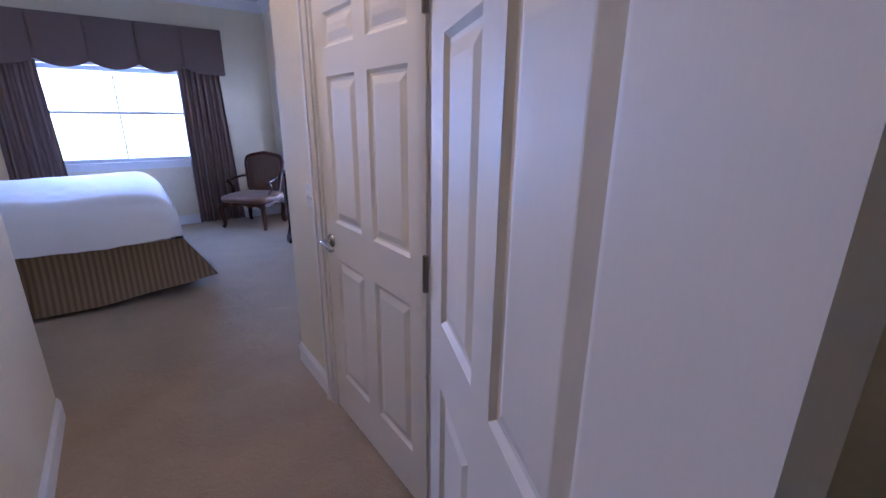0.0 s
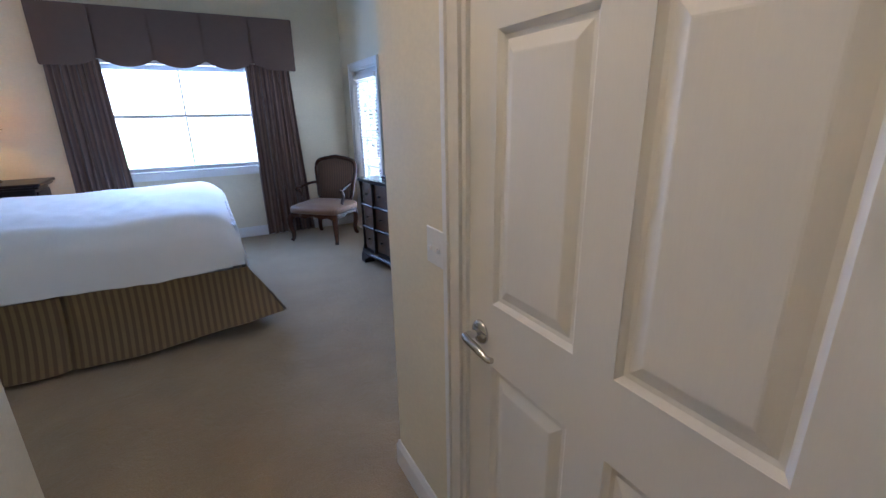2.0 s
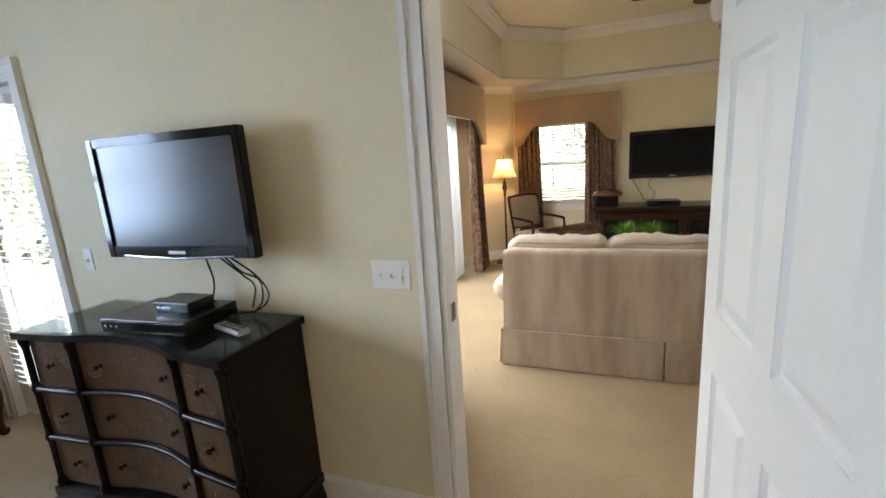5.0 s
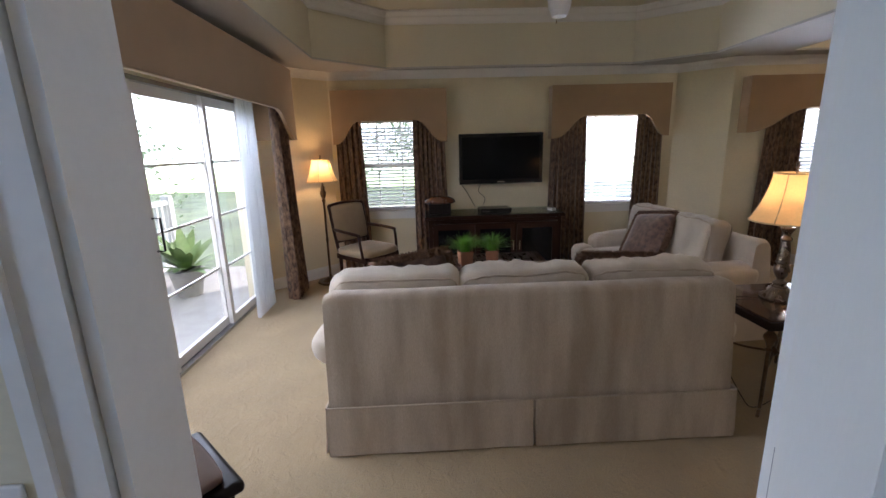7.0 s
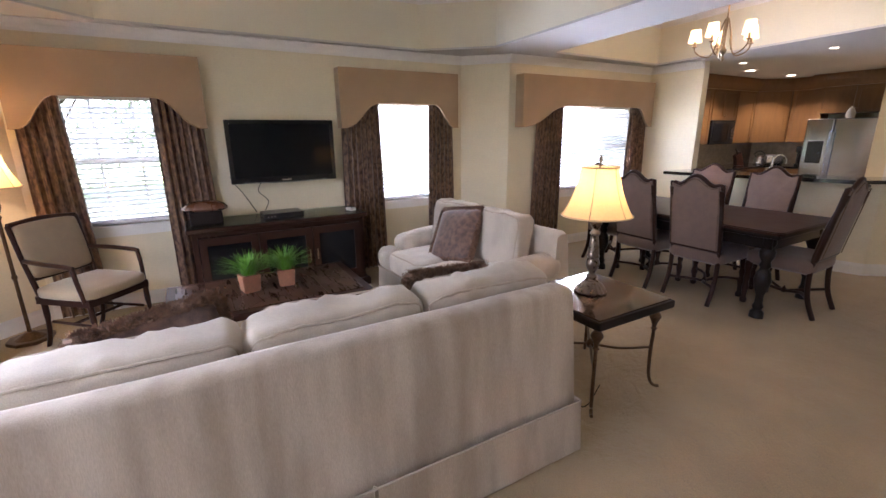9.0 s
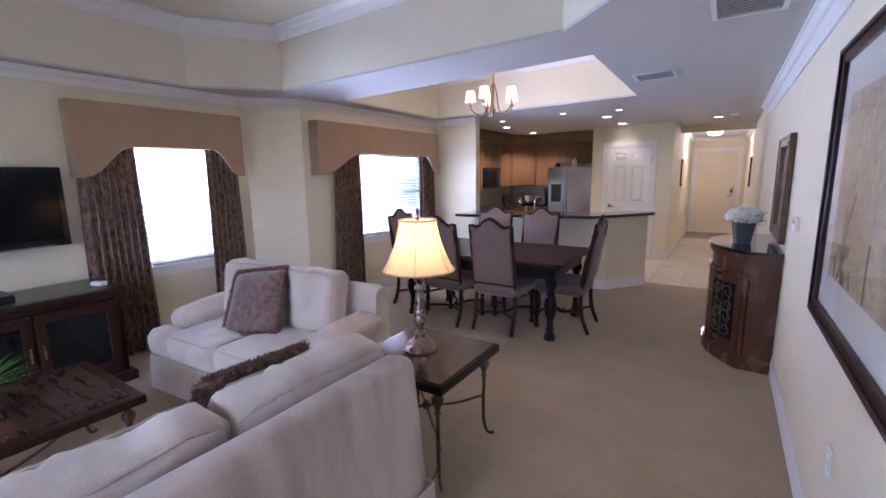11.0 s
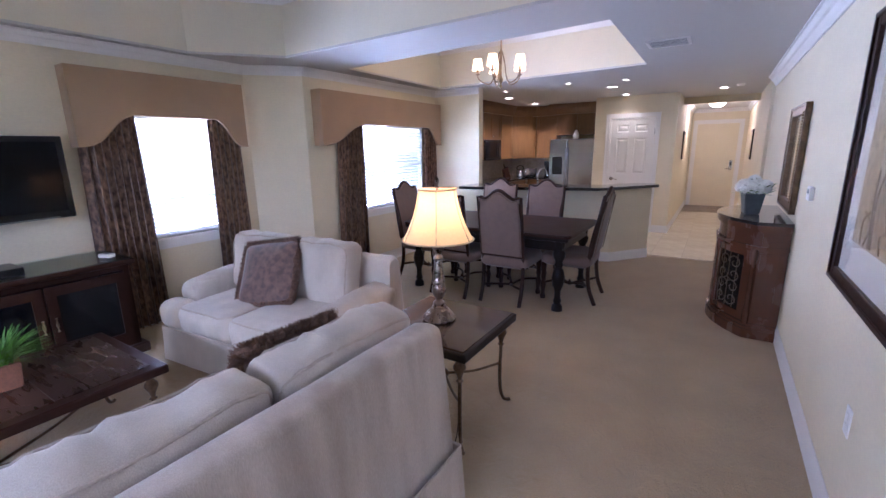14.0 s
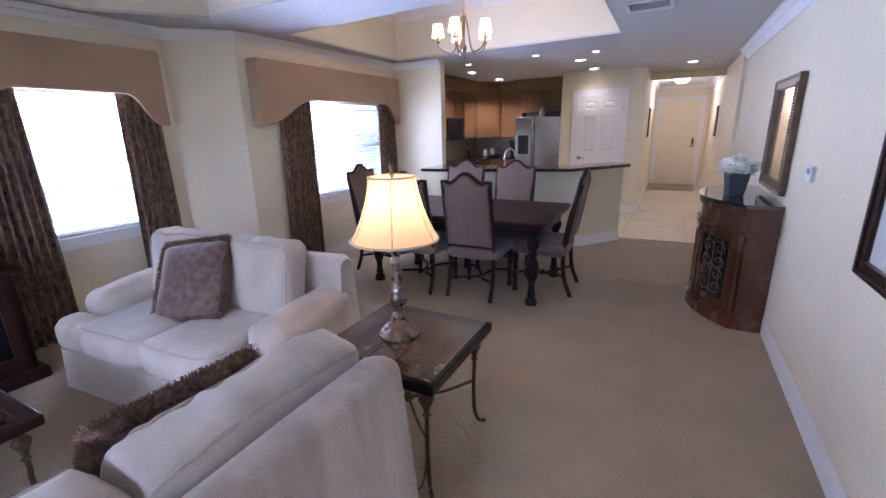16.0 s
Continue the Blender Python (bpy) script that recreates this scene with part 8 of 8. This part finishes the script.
mw = thing("microwave", "black built-in microwave under the cabinet", "microwave")
bm = bbox(7.58, -3.88, 1.31, 7.92, -3.16, 1.715, 0.008)
part("case", bm, BLACKP, mw)
bm = bbox(7.568, -3.66, 1.36, 7.579, -3.20, 1.67, 0.004, 1)
part("door", bm, GLOSSB, mw, "black glass door")
bm = bmesh.new()
tube(bm, [(7.56, -3.69, 1.37), (7.545, -3.69, 1.40), (7.545, -3.69, 1.63), (7.56, -3.69, 1.66)], 0.009, 8)
part("handle", bm, BLACKP, mw)
bm = bmesh.new()
for i in range(4):
    for j in range(3):
        box(bm, 7.5745, -3.85 + j * 0.045, 1.40 + i * 0.05, 7.5795, -3.82 + j * 0.045, 1.43 + i * 0.05)
tagged(part("keypad", bm, STEEL, mw, "grey keypad"), kind="stuff")

fr = thing("refrigerator", "stainless steel side-by-side refrigerator with dispenser", "refrigerator")
bm = bbox(5.82, -5.20, 0.02, 6.72, -4.46, 1.71, 0.008)
part("case", bm, mat("fridge_case", (0.12, 0.12, 0.13), 0.4, bump=0.02), fr)
for a, b in ((5.825, 6.345), (6.355, 6.715)):
    bm = bbox(a, -4.455, 0.10, b, -4.385, 1.705, 0.012, 3)
    d = part("door", bm, STEEL, fr, "stainless steel door")
    hx = 6.375 if a > 6 else 6.325
    bm = bmesh.new()
    tube(bm, [(hx, -4.39, 0.55), (hx, -4.345, 0.58), (hx, -4.345, 1.50), (hx, -4.39, 1.53)], 0.011, 8)
    part("handle", bm, STEEL, d)
bm = bbox(6.44, -4.388, 1.0, 6.65, -4.376, 1.36, 0.004, 1)
part("dispenser", bm, BLACKP, fr, "black ice and water dispenser")
jar = thing("ceramic_jar", "small white ceramic jar on the refrigerator", "jar", pose(6.25, -4.62, 1.712))
bm = bmesh.new()
lathe(bm, [(0.001, 0), (0.045, 0), (0.06, 0.04), (0.055, 0.10), (0.04, 0.13), (0.001, 0.13)], 18)
part("body", bm, PLATE, jar, smooth=True)
bm = bmesh.new()
lathe(bm, [(0.001, 0.13), (0.042, 0.13), (0.03, 0.15), (0.012, 0.16), (0.015, 0.175), (0.001, 0.18)], 16)
part("lid", bm, PLATE, jar, smooth=True)

fa = thing("faucet", "curved chrome kitchen faucet", "faucet", pose(6.0, -1.78, 0.91))
bm = bmesh.new()
lathe(bm, [(0.001, 0), (0.028, 0), (0.024, 0.02), (0.016, 0.04), (0.001, 0.045)], 14)
part("base", bm, CHROME, fa, smooth=True)
bm = bmesh.new()
tube(bm, spline([(0, 0, 0.03), (0, 0, 0.24), (-0.02, -0.03, 0.31), (-0.06, -0.08, 0.32), (-0.09, -0.12, 0.27), (-0.095, -0.125, 0.22)], 6), 0.012, 10)
part("spout", bm, CHROME, fa, smooth=True)
to = thing("toaster", "chrome toaster on the counter", "toaster", pose(7.35, -4.95, 0.912, 0, 0, 40))
bm = bbox(-0.14, -0.09, 0, 0.14, 0.09, 0.19, 0.03, 4)
part("case", bm, CHROME, to, smooth=True)
for y in (-0.03, 0.03):
    bm = bmesh.new()
    box(bm, -0.10, y - 0.012, 0.188, 0.10, y + 0.012, 0.192)
    part("slot", bm, BLACKP, to)
cm = thing("coffee_maker", "black coffee maker on the counter", "coffee maker", pose(6.92, -4.98, 0.912, 0, 0, 10))
bm = bbox(-0.09, -0.11, 0, 0.09, 0.10, 0.04, 0.008)
part("base", bm, BLACKP, cm)
bm = bbox(-0.09, -0.11, 0.04, 0.09, -0.03, 0.33, 0.008)
part("column", bm, BLACKP, cm)
bm = bbox(-0.09, -0.11, 0.24, 0.09, 0.09, 0.34, 0.012)
part("brew_head", bm, BLACKP, cm)
bm = bmesh.new()
lathe(bm, [(0.001, 0.045), (0.055, 0.045), (0.065, 0.10), (0.055, 0.18), (0.045, 0.20), (0.001, 0.20)], 18, 0, 0.035)
part("carafe", bm, GLOSSB, cm, "dark glass carafe", True)
kn = thing("knife_block", "dark wooden knife block on the counter", "knife block", pose(7.62, -4.3, 0.912, 0, 0, 60))
bm = bmesh.new()
prism(bm, [(-0.07, 0), (0.07, 0), (0.11, 0.18), (0.02, 0.24)], -0.05, 0.05, 'y')
part("block", bm, DARKWOOD, kn)
for k in range(4):
    bm = bmesh.new()
    tube(bm, [(0.05 + 0.012 * k, -0.03 + 0.02 * k, 0.21), (0.085 + 0.012 * k, -0.03 + 0.02 * k, 0.30)], 0.009, 8)
    part("knife_handle", bm, BLACKP, kn)
kt = thing("kettle", "chrome kettle on the counter", "kettle", pose(7.5, -4.75, 0.912))
bm = bmesh.new()
lathe(bm, [(0.001, 0), (0.085, 0), (0.09, 0.03), (0.075, 0.12), (0.05, 0.16), (0.015, 0.17), (0.012, 0.19), (0.001, 0.195)], 20)
part("body", bm, CHROME, kt, smooth=True)
bm = bmesh.new()
tube(bm, spline([(0.06, 0, 0.14), (0.09, 0, 0.20), (0.0, 0, 0.25), (-0.08, 0, 0.2), (-0.06, 0, 0.14)], 6), 0.008, 8)
part("handle", bm, BLACKP, kt, smooth=True)

# ---- outside ----
bm = bmesh.new()
box(bm, 3.17, 6.64, -0.15, 8.6, 8.35, -0.02)
tagged(part("balcony_floor", bm, CONCRETE), "pale concrete balcony floor", "balcony", kind="structure")
rl = thing("balcony_railing", "white balcony railing with close balusters", "railing")
for z0_, z1_ in ((0.90, 0.96), (0.06, 0.11)):
    bm = bmesh.new()
    box(bm, 3.2, 8.16, z0_, 8.55, 8.23, z1_)
    part("rail", bm, RAILW, rl)
bm = bmesh.new()
box(bm, -0.018, -0.018, 0.11, 0.018, 0.018, 0.90)
b0 = part("baluster", bm, RAILW, rl)
b0.matrix_local = pose(3.3, 8.195, 0)
for k in range(1, 47):
    share("baluster", b0.data, rl, pose(3.3 + 0.112 * k, 8.195, 0))
for x in (3.24, 5.72, 8.50):
    bm = bbox(x - 0.05, 8.14, -0.02, x + 0.05, 8.25, 1.02, 0.005)
    part("post", bm, RAILW, rl)
pl = thing("balcony_plant", "green broad-leaved plant in a pale pot on the balcony", "plant", pose(7.40, 7.46, -0.02))
bm = bmesh.new()
lathe(bm, [(0.001, 0), (0.13, 0), (0.18, 0.28), (0.19, 0.30), (0.16, 0.30), (0.001, 0.27)], 20)
part("pot", bm, CONCRETE, pl, smooth=True)
rnd = random.Random(12)
bm = bmesh.new()
for k in range(46):
    a, el_ = rnd.uniform(0, 6.283), rnd.uniform(0.3, 1.2)
    ln = rnd.uniform(0.35, 0.75)
    d = Vector((math.cos(a) * math.cos(el_), math.sin(a) * math.cos(el_), math.sin(el_)))
    s = Vector((-math.sin(a), math.cos(a), 0))
    base = Vector((0, 0, 0.28))
    prev = None
    for j in range(6):
        t = j / 5
        c_ = base + d * ln * t + Vector((0, 0, -0.25 * t * t * ln))
        w = 0.055 * math.sin(math.pi * min(0.98, t * 0.9 + 0.08))
        cur = (bm.verts.new(c_ - s * w), bm.verts.new(c_ + s * w))
        if prev:
            bm.faces.new((prev[0], prev[1], cur[1], cur[0]))
        prev = cur
part("leaves", bm, LEAFM, pl, "broad green leaves")
bc = thing("balcony_chair", "dark metal balcony chair", "chair", pose(4.6, 7.5, -0.02, 0, 0, 30))
for x, y, h in ((-0.22, 0.22, 0.62), (0.22, 0.22, 0.62), (-0.22, -0.22, 0.88), (0.22, -0.22, 0.88)):
    bm = bmesh.new()
    tube(bm, [(x, y, 0), (x, y, h)], 0.013, 8)
    part("leg", bm, IRON, bc)
bm = bmesh.new()
box(bm, -0.23, -0.22, 0.42, 0.23, 0.24, 0.44)
part("seat", bm, IRON, bc)
for s in (-1, 1):
    bm = bmesh.new()
    tube(bm, [(s * 0.22, -0.22, 0.62), (s * 0.22, 0.24, 0.62)], 0.014, 8)
    part("arm", bm, IRON, bc)
bm = bmesh.new()
for k in range(6):
    x = -0.18 + 0.072 * k
    box(bm, x - 0.012, -0.226, 0.46, x + 0.012, -0.214, 0.86)
box(bm, -0.23, -0.23, 0.85, 0.23, -0.21, 0.88)
part("backrest", bm, IRON, bc)

bm = bmesh.new()
box(bm, -600, -600, -3.4, 600, 600, -3.2)
tagged(part("ground", bm, GROUNDM), "green lawn around the building", "ground", kind="structure")


def tree(x, y, h, spread, seed):
    rnd = random.Random(seed)
    t = thing("tree", "leafy green tree with a rounded uneven crown", "tree", pose(x, y, -3.2), group="garden trees")
    bm = bmesh.new()
    tube(bm, spline([(0, 0, 0), (0.08, 0.04, h * 0.3), (-0.05, 0.06, h * 0.6), (0.03, 0, h * 0.85)], 5), [0.20 - 0.16 * k / 15 for k in range(16)], 9)
    tips = []
    for k in range(9):
        a, z0_ = 2.4 * k, h * rnd.uniform(0.35, 0.75)
        r = spread * rnd.uniform(0.5, 0.95)
        tip = (r * math.cos(a), r * math.sin(a), z0_ + h * rnd.uniform(0.12, 0.3))
        tube(bm, spline([(0, 0, z0_), (tip[0] * 0.5, tip[1] * 0.5, z0_ + h * 0.08), tip], 4), [0.07 - 0.055 * j / 8 for j in range(9)], 7)
        tips.append(Vector(tip))
    part("trunk", bm, BARK, t, smooth=True)
    bm = bmesh.new()
    tips.append(Vector((0, 0, h * 0.95)))
    for k in range(5200):
        c_ = rnd.choice(tips) + Vector((rnd.gauss(0, 1), rnd.gauss(0, 1), rnd.gauss(0, 0.8))) * spread * 0.27
        d = Vector((rnd.uniform(-1, 1), rnd.uniform(-1, 1), rnd.uniform(-0.8, 0.5))).normalized()
        s = d.cross(Vector((rnd.uniform(-1, 1), rnd.uniform(-1, 1), 1))).normalized()
        ln, w = rnd.uniform(0.10, 0.2), rnd.uniform(0.04, 0.07)
        bm.faces.new([bm.verts.new(v) for v in (c_, c_ + d * ln * 0.5 + s * w, c_ + d * ln, c_ + d * ln * 0.5 - s * w)])
    part("crown", bm, TREELEAF, t, "crown of small green leaves")


for x, y, h, s, sd_ in ((8.6, 12.2, 6.6, 1.9, 6), (12.6, 13.5, 7.0, 2.2, 7), (6.0, 15.0, 7.0, 2.2, 8), (11.0, 17.0, 7.5, 2.3, 1), (15.5, 19.5, 8.5, 2.8, 2), (19.0, 8.5, 7.2, 2.6, 4), (20.0, 3.4, 7.0, 2.4, 5)):
    tree(x, y, h, s, sd_)


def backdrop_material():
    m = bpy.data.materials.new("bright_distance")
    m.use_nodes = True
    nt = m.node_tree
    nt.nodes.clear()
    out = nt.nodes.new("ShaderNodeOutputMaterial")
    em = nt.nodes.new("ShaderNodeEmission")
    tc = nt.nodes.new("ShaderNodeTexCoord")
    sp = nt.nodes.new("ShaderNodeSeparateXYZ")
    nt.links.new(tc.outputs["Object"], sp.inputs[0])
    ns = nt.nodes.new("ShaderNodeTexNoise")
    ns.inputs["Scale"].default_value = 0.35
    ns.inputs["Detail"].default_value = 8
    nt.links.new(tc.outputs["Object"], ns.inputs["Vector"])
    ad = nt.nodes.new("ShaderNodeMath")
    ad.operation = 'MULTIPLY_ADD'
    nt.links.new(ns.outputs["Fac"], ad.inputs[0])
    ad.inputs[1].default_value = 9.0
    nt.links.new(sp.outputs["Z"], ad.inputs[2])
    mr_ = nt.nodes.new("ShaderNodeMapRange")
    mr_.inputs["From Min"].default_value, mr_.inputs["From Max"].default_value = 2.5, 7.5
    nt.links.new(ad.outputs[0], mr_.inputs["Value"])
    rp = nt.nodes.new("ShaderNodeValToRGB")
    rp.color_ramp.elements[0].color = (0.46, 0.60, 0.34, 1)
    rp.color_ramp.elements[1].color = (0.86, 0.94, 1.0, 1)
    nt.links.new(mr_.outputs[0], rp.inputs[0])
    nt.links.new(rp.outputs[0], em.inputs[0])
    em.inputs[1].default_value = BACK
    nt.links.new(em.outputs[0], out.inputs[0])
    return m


BACK = 4.5
BD = backdrop_material()
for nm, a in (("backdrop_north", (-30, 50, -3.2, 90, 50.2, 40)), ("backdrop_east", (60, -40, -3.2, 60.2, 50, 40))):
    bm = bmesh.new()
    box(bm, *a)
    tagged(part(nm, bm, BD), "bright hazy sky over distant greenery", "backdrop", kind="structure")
